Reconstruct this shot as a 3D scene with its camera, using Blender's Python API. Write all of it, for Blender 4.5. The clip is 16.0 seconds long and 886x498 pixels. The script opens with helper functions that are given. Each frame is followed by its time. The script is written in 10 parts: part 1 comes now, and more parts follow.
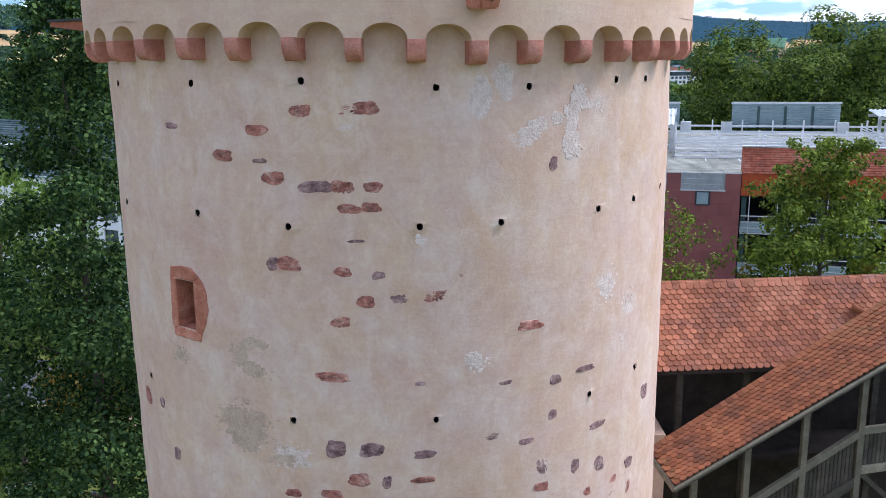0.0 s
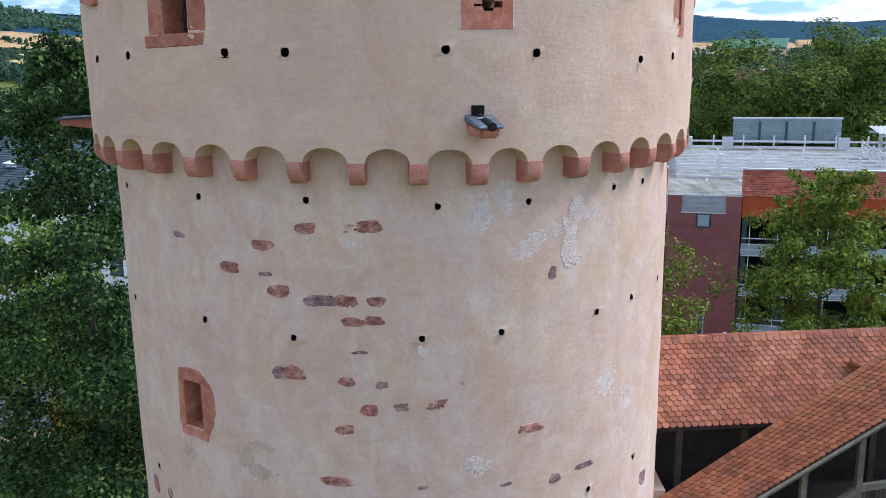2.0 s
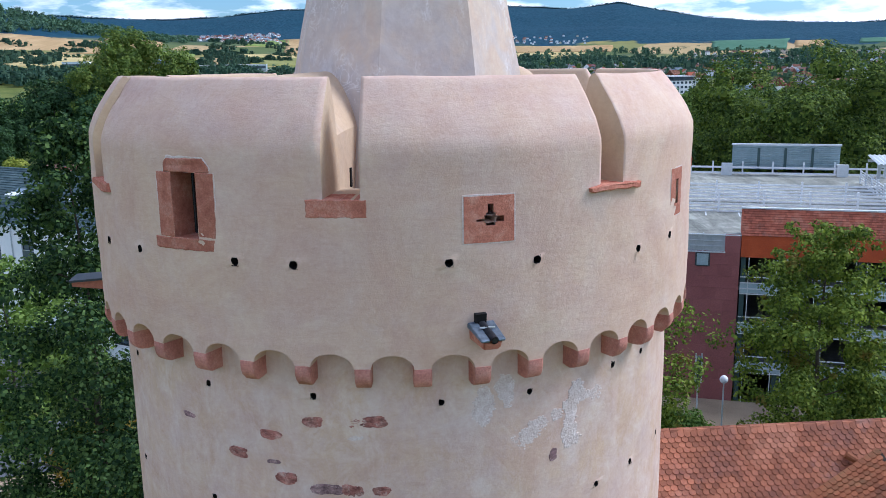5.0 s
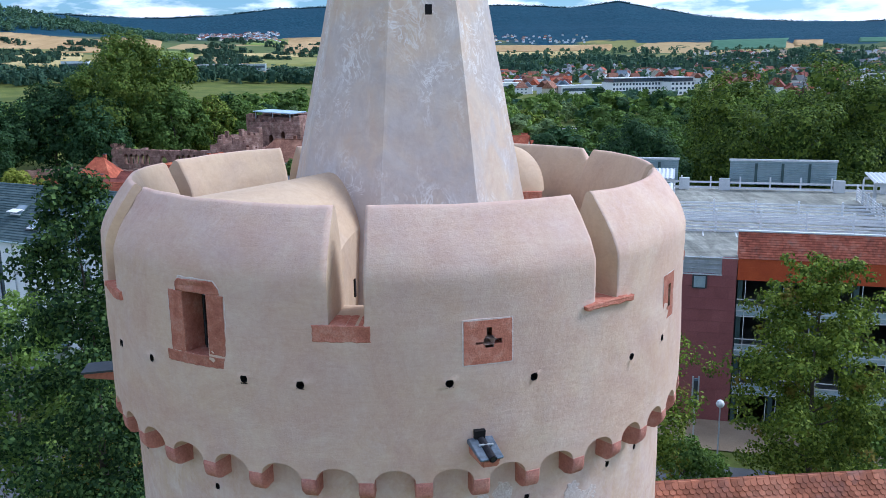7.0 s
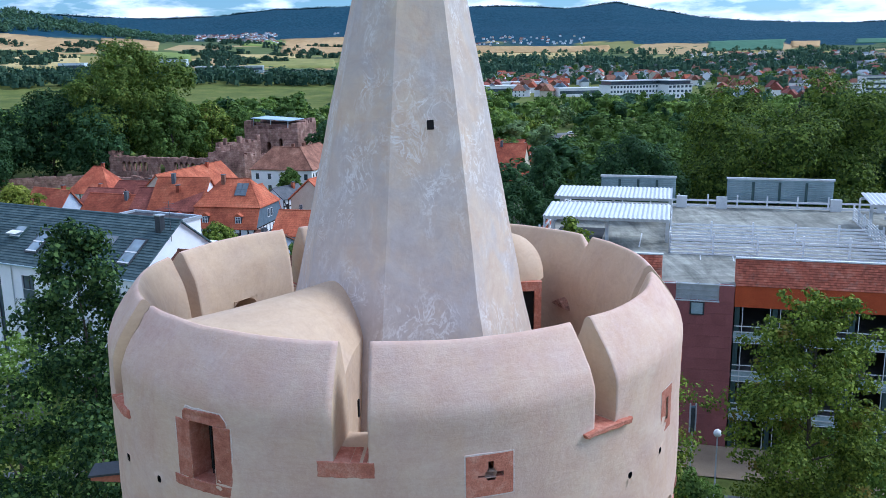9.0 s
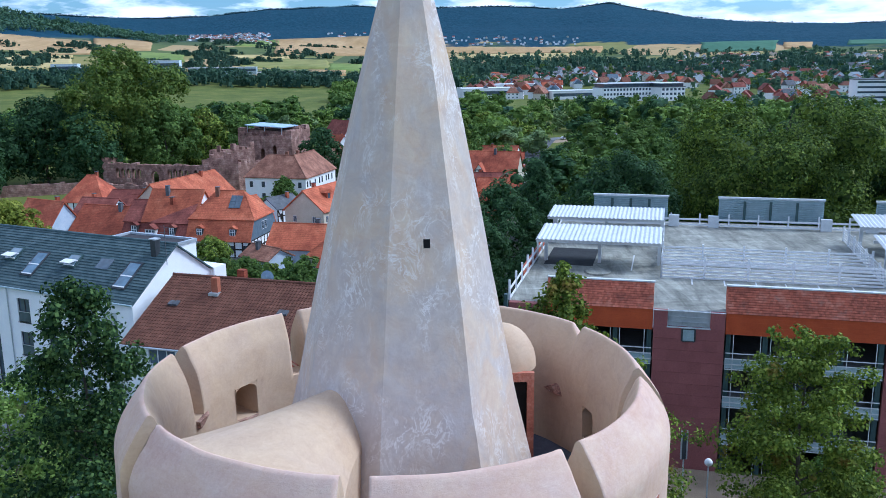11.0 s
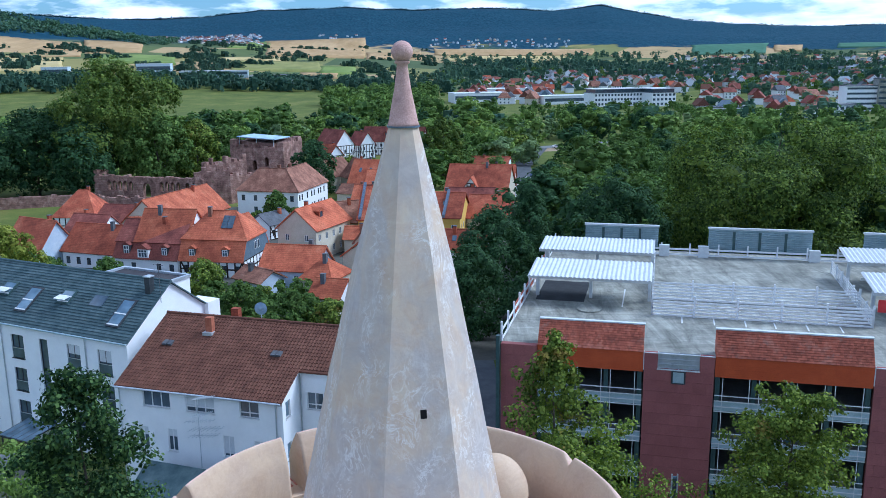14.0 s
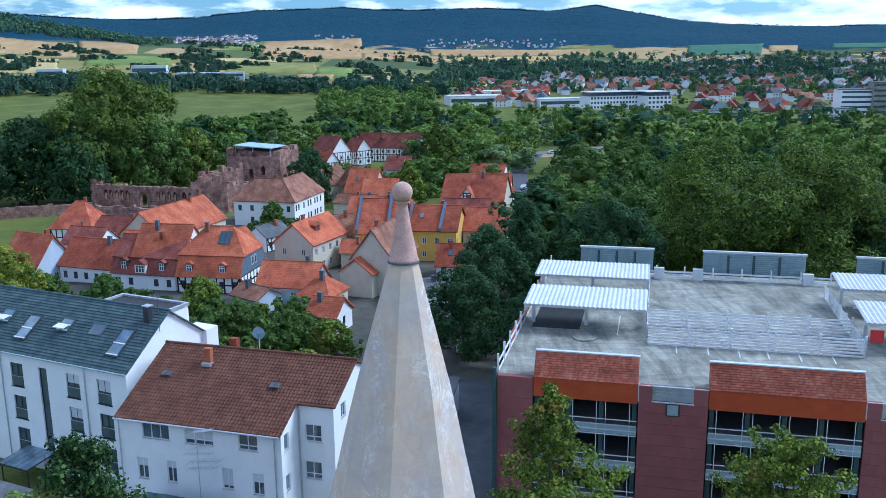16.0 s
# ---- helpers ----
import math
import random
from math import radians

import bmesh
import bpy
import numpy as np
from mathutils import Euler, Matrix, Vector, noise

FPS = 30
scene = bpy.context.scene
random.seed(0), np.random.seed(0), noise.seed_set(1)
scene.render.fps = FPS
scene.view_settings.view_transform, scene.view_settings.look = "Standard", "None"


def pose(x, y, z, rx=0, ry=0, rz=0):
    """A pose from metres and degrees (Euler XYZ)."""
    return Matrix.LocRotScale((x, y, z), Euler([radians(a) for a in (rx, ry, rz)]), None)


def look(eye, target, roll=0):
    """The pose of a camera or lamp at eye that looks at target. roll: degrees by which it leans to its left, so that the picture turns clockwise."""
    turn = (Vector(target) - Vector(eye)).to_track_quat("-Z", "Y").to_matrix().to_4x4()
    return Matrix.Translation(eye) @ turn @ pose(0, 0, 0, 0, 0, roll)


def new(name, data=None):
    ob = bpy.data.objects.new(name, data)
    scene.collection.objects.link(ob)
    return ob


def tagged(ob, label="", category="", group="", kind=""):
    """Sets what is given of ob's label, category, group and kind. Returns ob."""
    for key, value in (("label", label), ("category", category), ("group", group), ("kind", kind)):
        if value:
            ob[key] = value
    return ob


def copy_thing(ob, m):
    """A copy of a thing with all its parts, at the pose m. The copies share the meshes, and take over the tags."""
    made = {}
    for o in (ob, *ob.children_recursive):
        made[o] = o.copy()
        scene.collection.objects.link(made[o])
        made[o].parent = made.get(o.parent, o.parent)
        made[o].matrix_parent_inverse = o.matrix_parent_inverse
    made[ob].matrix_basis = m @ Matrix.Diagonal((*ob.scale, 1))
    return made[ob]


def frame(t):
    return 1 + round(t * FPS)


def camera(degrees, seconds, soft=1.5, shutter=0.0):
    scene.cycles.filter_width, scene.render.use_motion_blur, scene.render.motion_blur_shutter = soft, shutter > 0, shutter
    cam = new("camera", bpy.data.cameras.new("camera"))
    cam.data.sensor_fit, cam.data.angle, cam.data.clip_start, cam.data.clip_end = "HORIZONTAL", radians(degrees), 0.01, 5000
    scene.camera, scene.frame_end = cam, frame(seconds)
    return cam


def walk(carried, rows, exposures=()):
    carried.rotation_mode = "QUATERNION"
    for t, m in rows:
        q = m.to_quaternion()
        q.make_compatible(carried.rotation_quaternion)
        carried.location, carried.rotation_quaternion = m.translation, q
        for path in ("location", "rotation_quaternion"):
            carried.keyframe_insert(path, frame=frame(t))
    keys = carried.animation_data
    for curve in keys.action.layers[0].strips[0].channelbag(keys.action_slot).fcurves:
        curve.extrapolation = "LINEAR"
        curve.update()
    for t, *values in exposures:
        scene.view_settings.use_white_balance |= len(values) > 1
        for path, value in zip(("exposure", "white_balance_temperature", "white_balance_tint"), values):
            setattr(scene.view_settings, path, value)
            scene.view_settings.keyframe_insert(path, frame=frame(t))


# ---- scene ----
cam = camera(54.0, 16.0, soft=0.5)
UNIT = 0.88  # metres in one unit of the plan
PATH = [
    (0, (-0.012, 0.065, 20.977), (-0.02, 2.018, 20.546), -0.7),
    (0.5, (-0.001, 0.038, 21.415), (-0.011, 1.991, 20.983), -0.7),
    (1, (-0.006, 0.083, 21.843), (-0.016, 2.036, 21.414), -0.8),
    (1.5, (-0.018, 0.138, 22.272), (-0.029, 2.091, 21.842), -0.8),
    (2, (0.018, 0.118, 22.682), (0.005, 2.071, 22.251), -0.8),
    (2.5, (0.048, 0.129, 23.142), (0.035, 2.082, 22.71), -0.8),
    (3, (0.083, 0.201, 23.603), (0.07, 2.154, 23.17), -0.8),
    (3.5, (0.116, 0.235, 24.089), (0.103, 2.188, 23.658), -0.9),
    (4, (0.131, 0.284, 24.584), (0.117, 2.237, 24.153), -0.9),
    (4.5, (0.117, 0.364, 25.14), (0.103, 2.317, 24.709), -0.9),
    (5, (0.008, 0.375, 25.616), (-0.005, 2.328, 25.185), -0.9),
    (7.5, (0.007, 0.234, 28.004), (-0.003, 2.186, 27.569), -0.8),
    (8, (-0.006, 0.337, 28.528), (-0.014, 2.289, 28.094), -0.8),
    (8.5, (-0.034, 0.421, 29.027), (-0.041, 2.373, 28.593), -0.7),
    (9, (-0.039, 0.422, 29.529), (-0.044, 2.374, 29.095), -0.8),
    (11.5, (-0.065, 0.324, 32.34), (-0.051, 2.276, 31.905), -0.7),
    (12, (-0.137, 0.347, 32.876), (-0.119, 2.299, 32.442), -0.7),
    (12.5, (-0.159, 0.358, 33.354), (-0.138, 2.31, 32.92), -0.6),
    (13, (-0.142, 0.344, 33.943), (-0.118, 2.296, 33.51), -0.6),
    (13.5, (-0.122, 0.342, 34.584), (-0.096, 2.295, 34.15), -0.5),
    (14, (-0.103, 0.423, 35.156), (-0.074, 2.375, 34.723), -0.6),
    (14.5, (-0.079, 0.402, 35.814), (-0.047, 2.354, 35.382), -0.6),
    (15, (-0.085, 0.338, 36.504), (-0.051, 2.29, 36.071), -0.6),
    (15.5, (-0.126, 0.355, 37.189), (-0.089, 2.307, 36.756), -0.6),
    (16, (-0.131, 0.374, 37.961), (-0.093, 2.326, 37.527), -0.6),
]
walk(cam, [(t, look(Vector(eye) * UNIT, Vector(target) * UNIT, roll)) for t, eye, target, roll in PATH],
     exposures=[(0, 0.30, 5650, 13), (2.5, 0.22, 5550, 13), (5, 0.10, 5350, 11.5), (9, -0.02, 5050, 9), (12.5, -0.05, 4930, 7.5), (16, -0.05, 4860, 6.5)])
# ---------------------------------------------------------------- light
world = bpy.data.worlds.new("sky")
scene.world = world
world.use_nodes = True
SUN_EL, SUN_AZ = radians(44), radians(76)  # azimuth from +y towards +x


def build_sky():
    nt = world.node_tree
    nt.nodes.clear()
    out = nt.nodes.new("ShaderNodeOutputWorld")
    bg = nt.nodes.new("ShaderNodeBackground")
    sky = nt.nodes.new("ShaderNodeTexSky")
    sky.sky_type, sky.sun_disc = "NISHITA", False
    sky.sun_elevation, sky.sun_rotation = SUN_EL, SUN_AZ
    sky.altitude, sky.air_density, sky.dust_density = 150, 1.0, 1.0
    tc = nt.nodes.new("ShaderNodeTexCoord")
    mp = nt.nodes.new("ShaderNodeMapping")
    mp.inputs["Scale"].default_value = (1.0, 1.0, 4.0)
    ns = nt.nodes.new("ShaderNodeTexNoise")
    ns.inputs["Scale"].default_value = 10.0
    ns.inputs["Detail"].default_value = 7.0
    ns.inputs["Roughness"].default_value = 0.55
    rp = nt.nodes.new("ShaderNodeValToRGB")
    rp.color_ramp.elements[0].position = 0.44
    rp.color_ramp.elements[1].position = 0.57
    ns2 = nt.nodes.new("ShaderNodeTexNoise")
    ns2.inputs["Scale"].default_value = 24.0
    ns2.inputs["Detail"].default_value = 5.0
    rp2 = nt.nodes.new("ShaderNodeValToRGB")
    rp2.color_ramp.elements[0].position = 0.3
    rp2.color_ramp.elements[0].color = (6.6, 7.0, 7.9, 1)
    rp2.color_ramp.elements[1].position = 0.62
    rp2.color_ramp.elements[1].color = (11.9, 11.9, 12.2, 1)
    mix = nt.nodes.new("ShaderNodeMix")
    mix.data_type = "RGBA"
    L = nt.links.new
    L(tc.outputs["Generated"], mp.inputs["Vector"])
    L(mp.outputs["Vector"], ns.inputs["Vector"])
    L(mp.outputs["Vector"], ns2.inputs["Vector"])
    L(ns.outputs["Fac"], rp.inputs["Fac"])
    L(ns2.outputs["Fac"], rp2.inputs["Fac"])
    L(rp.outputs["Color"], mix.inputs["Factor"])
    tint = nt.nodes.new("ShaderNodeMix")
    tint.data_type, tint.blend_type = "RGBA", "MULTIPLY"
    tint.inputs["Factor"].default_value = 1.0
    tint.inputs["B"].default_value = (0.62, 0.86, 1.12, 1)
    L(sky.outputs["Color"], tint.inputs["A"])
    L(tint.outputs["Result"], mix.inputs["A"])
    L(rp2.outputs["Color"], mix.inputs["B"])
    L(mix.outputs["Result"], bg.inputs["Color"])
    bg.inputs["Strength"].default_value = 0.125
    L(bg.outputs["Background"], out.inputs["Surface"])


build_sky()
sun = new("sun", bpy.data.lights.new("sun", "SUN"))
sun.data.energy, sun.data.angle, sun.data.color = 3.1, radians(24), (1.0, 0.94, 0.86)
sun.matrix_world = look((math.sin(SUN_AZ) * math.cos(SUN_EL) * 200, math.cos(SUN_AZ) * math.cos(SUN_EL) * 200, math.sin(SUN_EL) * 200), (0, 0, 0))

# ---------------------------------------------------------------- materials


class Nodes:
    """A node material being put together."""

    def __init__(self, name, rough=0.8, metal=0.0, spec=0.3):
        self.mat = bpy.data.materials.new(name)
        self.mat.use_nodes = True
        self.nt = self.mat.node_tree
        self.bsdf = self.nt.nodes["Principled BSDF"]
        self.bsdf.inputs["Roughness"].default_value = rough
        self.bsdf.inputs["Metallic"].default_value = metal
        self.bsdf.inputs["Specular IOR Level"].default_value = spec
        geo = self.nt.nodes.new("ShaderNodeNewGeometry")
        self.pos, self.island = geo.outputs["Position"], geo.outputs["Random Per Island"]
        self.rand = self.nt.nodes.new("ShaderNodeObjectInfo").outputs["Random"]

    def link(self, a, b):
        self.nt.links.new(a, b)

    def stretched(self, sx, sy, sz):
        n = self.nt.nodes.new("ShaderNodeMapping")
        n.inputs["Scale"].default_value = (sx, sy, sz)
        self.link(self.pos, n.inputs["Vector"])
        return n.outputs["Vector"]

    def noise(self, scale, detail=4.0, rough=0.6, vec=None, distort=0.0):
        n = self.nt.nodes.new("ShaderNodeTexNoise")
        n.inputs["Scale"].default_value, n.inputs["Detail"].default_value = scale, detail
        n.inputs["Roughness"].default_value, n.inputs["Distortion"].default_value = rough, distort
        self.link(vec or self.pos, n.inputs["Vector"])
        return n.outputs["Fac"]

    def voronoi(self, scale, vec=None, out="Color", feature="F1"):
        n = self.nt.nodes.new("ShaderNodeTexVoronoi")
        n.feature = feature
        n.inputs["Scale"].default_value = scale
        self.link(vec or self.pos, n.inputs["Vector"])
        return n.outputs[out]

    def ramp(self, fac, stops):
        n = self.nt.nodes.new("ShaderNodeValToRGB")
        el = n.color_ramp.elements
        while len(el) < len(stops):
            el.new(0.5)
        for e, (p, c) in zip(el, stops):
            e.position, e.color = p, (*((c, c, c) if isinstance(c, (int, float)) else c), 1)
        self.link(fac, n.inputs["Fac"])
        return n.outputs["Color"]

    def mix(self, fac, a, b, blend="MIX"):
        n = self.nt.nodes.new("ShaderNodeMix")
        n.data_type, n.blend_type = "RGBA", blend
        for value, key in ((fac, "Factor"), (a, "A"), (b, "B")):
            if isinstance(value, (int, float)):
                n.inputs[key].default_value = value if key == "Factor" else (value, value, value, 1)
            elif isinstance(value, tuple):
                n.inputs[key].default_value = (*value, 1)
            else:
                self.link(value, n.inputs[key])
        return n.outputs["Result"]

    def bump(self, height, strength=0.4, distance=0.02):
        n = self.nt.nodes.new("ShaderNodeBump")
        n.inputs["Strength"].default_value, n.inputs["Distance"].default_value = strength, distance
        self.link(height, n.inputs["Height"])
        self.link(n.outputs["Normal"], self.bsdf.inputs["Normal"])

    def done(self, colour, rough=None):
        if isinstance(colour, tuple):
            self.bsdf.inputs["Base Color"].default_value = (*colour, 1)
        else:
            self.link(colour, self.bsdf.inputs["Base Color"])
        if rough is not None:
            self.link(rough, self.bsdf.inputs["Roughness"])
        return self.mat


def mottled(name, dark, light, scale=1.5, fine=30.0, rough=0.85, bump=0.3, dist=0.01, metal=0.0, spec=0.3, vary=0.0):
    """Two tones at two scales with a fine relief; vary: how much alike pieces differ."""
    n = Nodes(name, rough, metal, spec)
    a = n.noise(scale, 6, 0.65)
    f = n.noise(fine, 3, 0.6)
    c = n.ramp(a, [(0.3, dark), (0.7, light)])
    c = n.mix(0.35, c, n.ramp(f, [(0.3, 0.35), (0.7, 0.85)]), "OVERLAY")
    if vary:
        c = n.mix(vary, c, n.ramp(n.rand, [(0.0, 0.15), (1.0, 0.9)]), "OVERLAY")
        c = n.mix(vary, c, n.ramp(n.island, [(0.0, 0.15), (1.0, 0.9)]), "OVERLAY")
    n.bump(f, bump, dist)
    return n.done(c)


def plaster_material(name, base, warm, cool, pale, streak=0.35, wash=(0.49, 0.64), cloud=0.8, tooled=1.0):
    n = Nodes(name, 0.92, 0, 0.15)
    big = n.noise(0.35, 5, 0.6)
    mid = n.noise(1.3, 8, 0.7, distort=0.4)
    fine = n.noise(18, 5, 0.65)
    grain = n.noise(80, 2, 0.6)
    down = n.noise(1.6, 4, 0.6, n.stretched(2.2, 2.2, 0.35))
    lifts = n.noise(0.9, 5, 0.6, n.stretched(0.55, 0.55, 1.9), 0.5)
    trowel = n.noise(5.0, 6, 0.75, n.stretched(0.5, 0.5, 2.4), 0.8)
    c = n.mix(n.ramp(big, [(0.35, 0.0), (0.65, 1.0)]), base, warm)
    c = n.mix(n.ramp(lifts, [(0.47, 0.0), (0.62, 0.55)]), c, warm)
    c = n.mix(n.ramp(mid, [(0.45, 0.0), (0.72, 0.75)]), c, cool)
    c = n.mix(n.ramp(down, [(0.5, 0.0), (0.8, streak)]), c, pale)
    lime = n.noise(2.1, 9, 0.75, n.stretched(1, 1, 0.7), 0.6)
    c = n.mix(n.ramp(lime, [(wash[0], 0.0), (wash[1], wash[2] if len(wash) > 2 else 0.5)]), c, pale)
    c = n.mix(0.5, c, n.ramp(n.noise(0.8, 8, 0.75, distort=1.0), [(0.34, 0.38), (0.66, 0.62)]), "OVERLAY")
    c = n.mix(cloud, c, n.ramp(n.noise(4.5, 8, 0.8, distort=1.2), [(0.3, 0.40), (0.7, 0.61)]), "OVERLAY")
    c = n.mix(0.35 * tooled, c, n.ramp(trowel, [(0.3, 0.40), (0.7, 0.60)]), "OVERLAY")
    c = n.mix(0.2 * tooled, c, n.ramp(fine, [(0.25, 0.33), (0.75, 0.70)]), "OVERLAY")
    h = n.mix(0.12, n.mix(0.6, fine, n.mix(0.6, mid, trowel)), grain)
    n.bump(h, 0.55 * tooled, 0.035)
    return n.done(c)


def sandstone_material(name, dark, mid, light, limed=None):
    n = Nodes(name, 0.9, 0, 0.15)
    a = n.noise(4.5, 6, 0.7)
    b = n.noise(35, 4, 0.7)
    c = n.ramp(a, [(0.28, dark), (0.5, mid), (0.72, light)])
    if limed:
        c = n.mix(0.75, c, n.ramp(n.noise(7.5, 6, 0.75, n.stretched(1, 1, 2.2)), [(0.36, 0.16), (0.64, 0.80)]), "OVERLAY")
    c = n.mix(0.4, c, n.ramp(b, [(0.3, 0.3), (0.7, 0.75)]), "OVERLAY")
    c = n.mix(0.35, c, n.ramp(n.rand, [(0.0, 0.3), (1.0, 0.72)]), "OVERLAY")
    if limed:
        c = n.mix(n.ramp(n.noise(9, 8, 0.8, distort=0.8), [(0.54, 0.0), (0.64, 0.7)]), c, limed)
    n.bump(n.mix(0.4, b, a), 0.7, 0.03)
    return n.done(c)


def roof_material(name, dark, mid, light, moss=None, vary=0.5, scale=1.2, rows=0.0):
    n = Nodes(name, 0.85, 0, 0.2)
    a = n.noise(scale, 5, 0.65)
    b = n.noise(40, 3, 0.6)
    c = n.ramp(a, [(0.3, dark), (0.52, mid), (0.72, light)])
    c = n.mix(vary, c, n.ramp(n.rand, [(0.0, 0.2), (1.0, 0.85)]), "OVERLAY")
    c = n.mix(vary, c, n.ramp(n.island, [(0.0, 0.25), (1.0, 0.8)]), "OVERLAY")
    c = n.mix(0.3, c, n.ramp(b, [(0.3, 0.3), (0.7, 0.7)]), "OVERLAY")
    if moss:
        c = n.mix(n.ramp(n.noise(0.9, 7, 0.7), [(0.56, 0.0), (0.72, 0.7)]), c, moss)
    if rows:
        w = n.nt.nodes.new("ShaderNodeTexWave")
        w.bands_direction, w.wave_profile = "Z", "SAW"
        w.inputs["Scale"].default_value = 0.314 / rows
        w.inputs["Distortion"].default_value = 0.6
        w.inputs["Detail Scale"].default_value = 3.0
        n.link(n.pos, w.inputs["Vector"])
        c = n.mix(0.45, c, n.ramp(w.outputs["Fac"], [(0.0, 0.25), (0.3, 0.55), (1.0, 0.62)]), "OVERLAY")
        c = n.mix(0.4, c, n.ramp(n.noise(0.5, 6, 0.75, n.stretched(1, 1, 0.4)), [(0.35, 0.25), (0.65, 0.75)]), "OVERLAY")
        c = n.mix(0.55, c, n.ramp(n.noise(3.6, 5, 0.85), [(0.32, 0.22), (0.68, 0.78)]), "OVERLAY")
        c = n.mix(n.ramp(n.noise(0.8, 8, 0.8, distort=0.6), [(0.58, 0.0), (0.7, 0.45)]), c, tuple(0.45 * v for v in mid))
    n.bump(b, 0.4, 0.01)
    return n.done(c)


def leaf_material(name, dark, mid, light, hint=None):
    """Leaves that differ a little from one to the next and let some light through."""
    n = Nodes(name, 0.7, 0, 0.12)
    c = n.ramp(n.island, [(0.0, dark), (0.5, mid), (1.0, light)])
    c = n.mix(0.5, c, n.ramp(n.noise(0.35, 4, 0.6), [(0.3, 0.25), (0.7, 0.75)]), "OVERLAY")
    c = n.mix(0.25, c, n.ramp(n.rand, [(0.0, 0.25), (1.0, 0.75)]), "OVERLAY")
    if hint:
        c = n.mix(n.ramp(n.noise(0.8, 2, 0.5), [(0.62, 0.0), (0.7, 0.6)]), c, hint)
    thin = n.nt.nodes.new("ShaderNodeBsdfTranslucent")
    n.link(n.mix(1.0, c, (0.95, 1.0, 0.55), "MULTIPLY"), thin.inputs["Color"])
    both = n.nt.nodes.new("ShaderNodeMixShader")
    both.inputs["Fac"].default_value = 0.3
    n.link(n.bsdf.outputs["BSDF"], both.inputs[1]), n.link(thin.outputs["BSDF"], both.inputs[2])
    n.link(both.outputs["Shader"], n.nt.nodes["Material Output"].inputs["Surface"])
    return n.done(c)


def glass_material(name, tint=(0.05, 0.07, 0.09)):
    n = Nodes(name, 0.06, 0, 0.9)
    return n.done(n.ramp(n.noise(0.7, 2), [(0.35, tint), (0.7, tuple(min(1, 1.9 * v) for v in tint))]))


PLASTER = plaster_material("tower_plaster", (0.655, 0.448, 0.365), (0.615, 0.422, 0.30), (0.63, 0.468, 0.43), (0.745, 0.605, 0.55), 0.3, (0.48, 0.63, 0.45), 0.55, 0.5)
PLASTER_UP = plaster_material("parapet_plaster", (0.648, 0.447, 0.354), (0.648, 0.442, 0.318), (0.636, 0.457, 0.383), (0.70, 0.548, 0.478), 0.25, (0.57, 0.74, 0.4), 0.4, 0.75)
PLASTER_IN = plaster_material("ochre_plaster", (0.565, 0.415, 0.290), (0.58, 0.420, 0.275), (0.535, 0.400, 0.300), (0.60, 0.460, 0.355), 0.12, (0.64, 0.82, 0.35), 0.4, 0.4)


def spire_material():
    """Lime render in lilac and ochre patches, scratched through to pale flecks."""
    n = Nodes("spire_render", 0.92, 0, 0.15)
    c = n.mix(n.ramp(n.noise(0.75, 4, 0.6, distort=0.6), [(0.38, 0.0), (0.62, 1.0)]), (0.545, 0.460, 0.405), (0.640, 0.490, 0.365))
    c = n.mix(n.ramp(n.noise(1.7, 4, 0.6, n.stretched(1, 1, 0.6), 0.8), [(0.50, 0.0), (0.66, 0.6)]), c, (0.550, 0.485, 0.460))
    c = n.mix(0.45, c, n.ramp(n.noise(2.6, 7, 0.7, distort=0.8), [(0.33, 0.38), (0.67, 0.62)]), "OVERLAY")
    worn = n.ramp(n.noise(1.1, 5, 0.65, n.stretched(1, 1, 0.55), 0.5), [(0.47, 0.0), (0.60, 1.0)])
    scratch = n.ramp(n.noise(2.6, 4, 0.68, n.stretched(1, 1, 0.7), 1.8), [(0.455, 0.0), (0.50, 1.0), (0.545, 0.0)])
    fleck = n.ramp(n.noise(6.5, 6, 0.8, n.stretched(1, 1, 0.6), 1.6), [(0.56, 0.0), (0.64, 0.8)])
    pale = (0.80, 0.75, 0.71)
    c = n.mix(n.mix(1.0, n.mix(1.0, scratch, fleck, "LIGHTEN"), n.mix(1.0, worn, (0.85, 0.85, 0.85), "MULTIPLY"), "MULTIPLY"), c, pale)
    c = n.mix(n.ramp(n.noise(2.0, 5, 0.7, n.stretched(2.0, 2.0, 0.4)), [(0.56, 0.0), (0.76, 0.35)]), c, pale)
    n.bump(n.noise(9, 5, 0.6), 0.25, 0.02)
    return n.done(c)


SPIRE_MAT = spire_material()
RED_STONE = sandstone_material("red_sandstone", (0.31, 0.102, 0.066), (0.46, 0.175, 0.115), (0.57, 0.295, 0.215), None)
PINK_STONE = sandstone_material("pink_sandstone", (0.38, 0.150, 0.115), (0.51, 0.215, 0.165), (0.58, 0.30, 0.24), None)
FINIAL_STONE = sandstone_material("pale_pink_sandstone", (0.49, 0.30, 0.255), (0.59, 0.375, 0.32), (0.66, 0.45, 0.39), None)
BARE_RED = sandstone_material("bare_red_rubble", (0.17, 0.065, 0.055), (0.37, 0.150, 0.120), (0.55, 0.32, 0.26), (0.62, 0.45, 0.38))
BARE_GREY = sandstone_material("bare_grey_rubble", (0.14, 0.085, 0.09), (0.28, 0.165, 0.165), (0.48, 0.34, 0.31), (0.60, 0.45, 0.39))
LIME = mottled("bare_lime_mortar", (0.57, 0.43, 0.375), (0.74, 0.61, 0.555), 9, 45, 0.95, 0.6, 0.015)
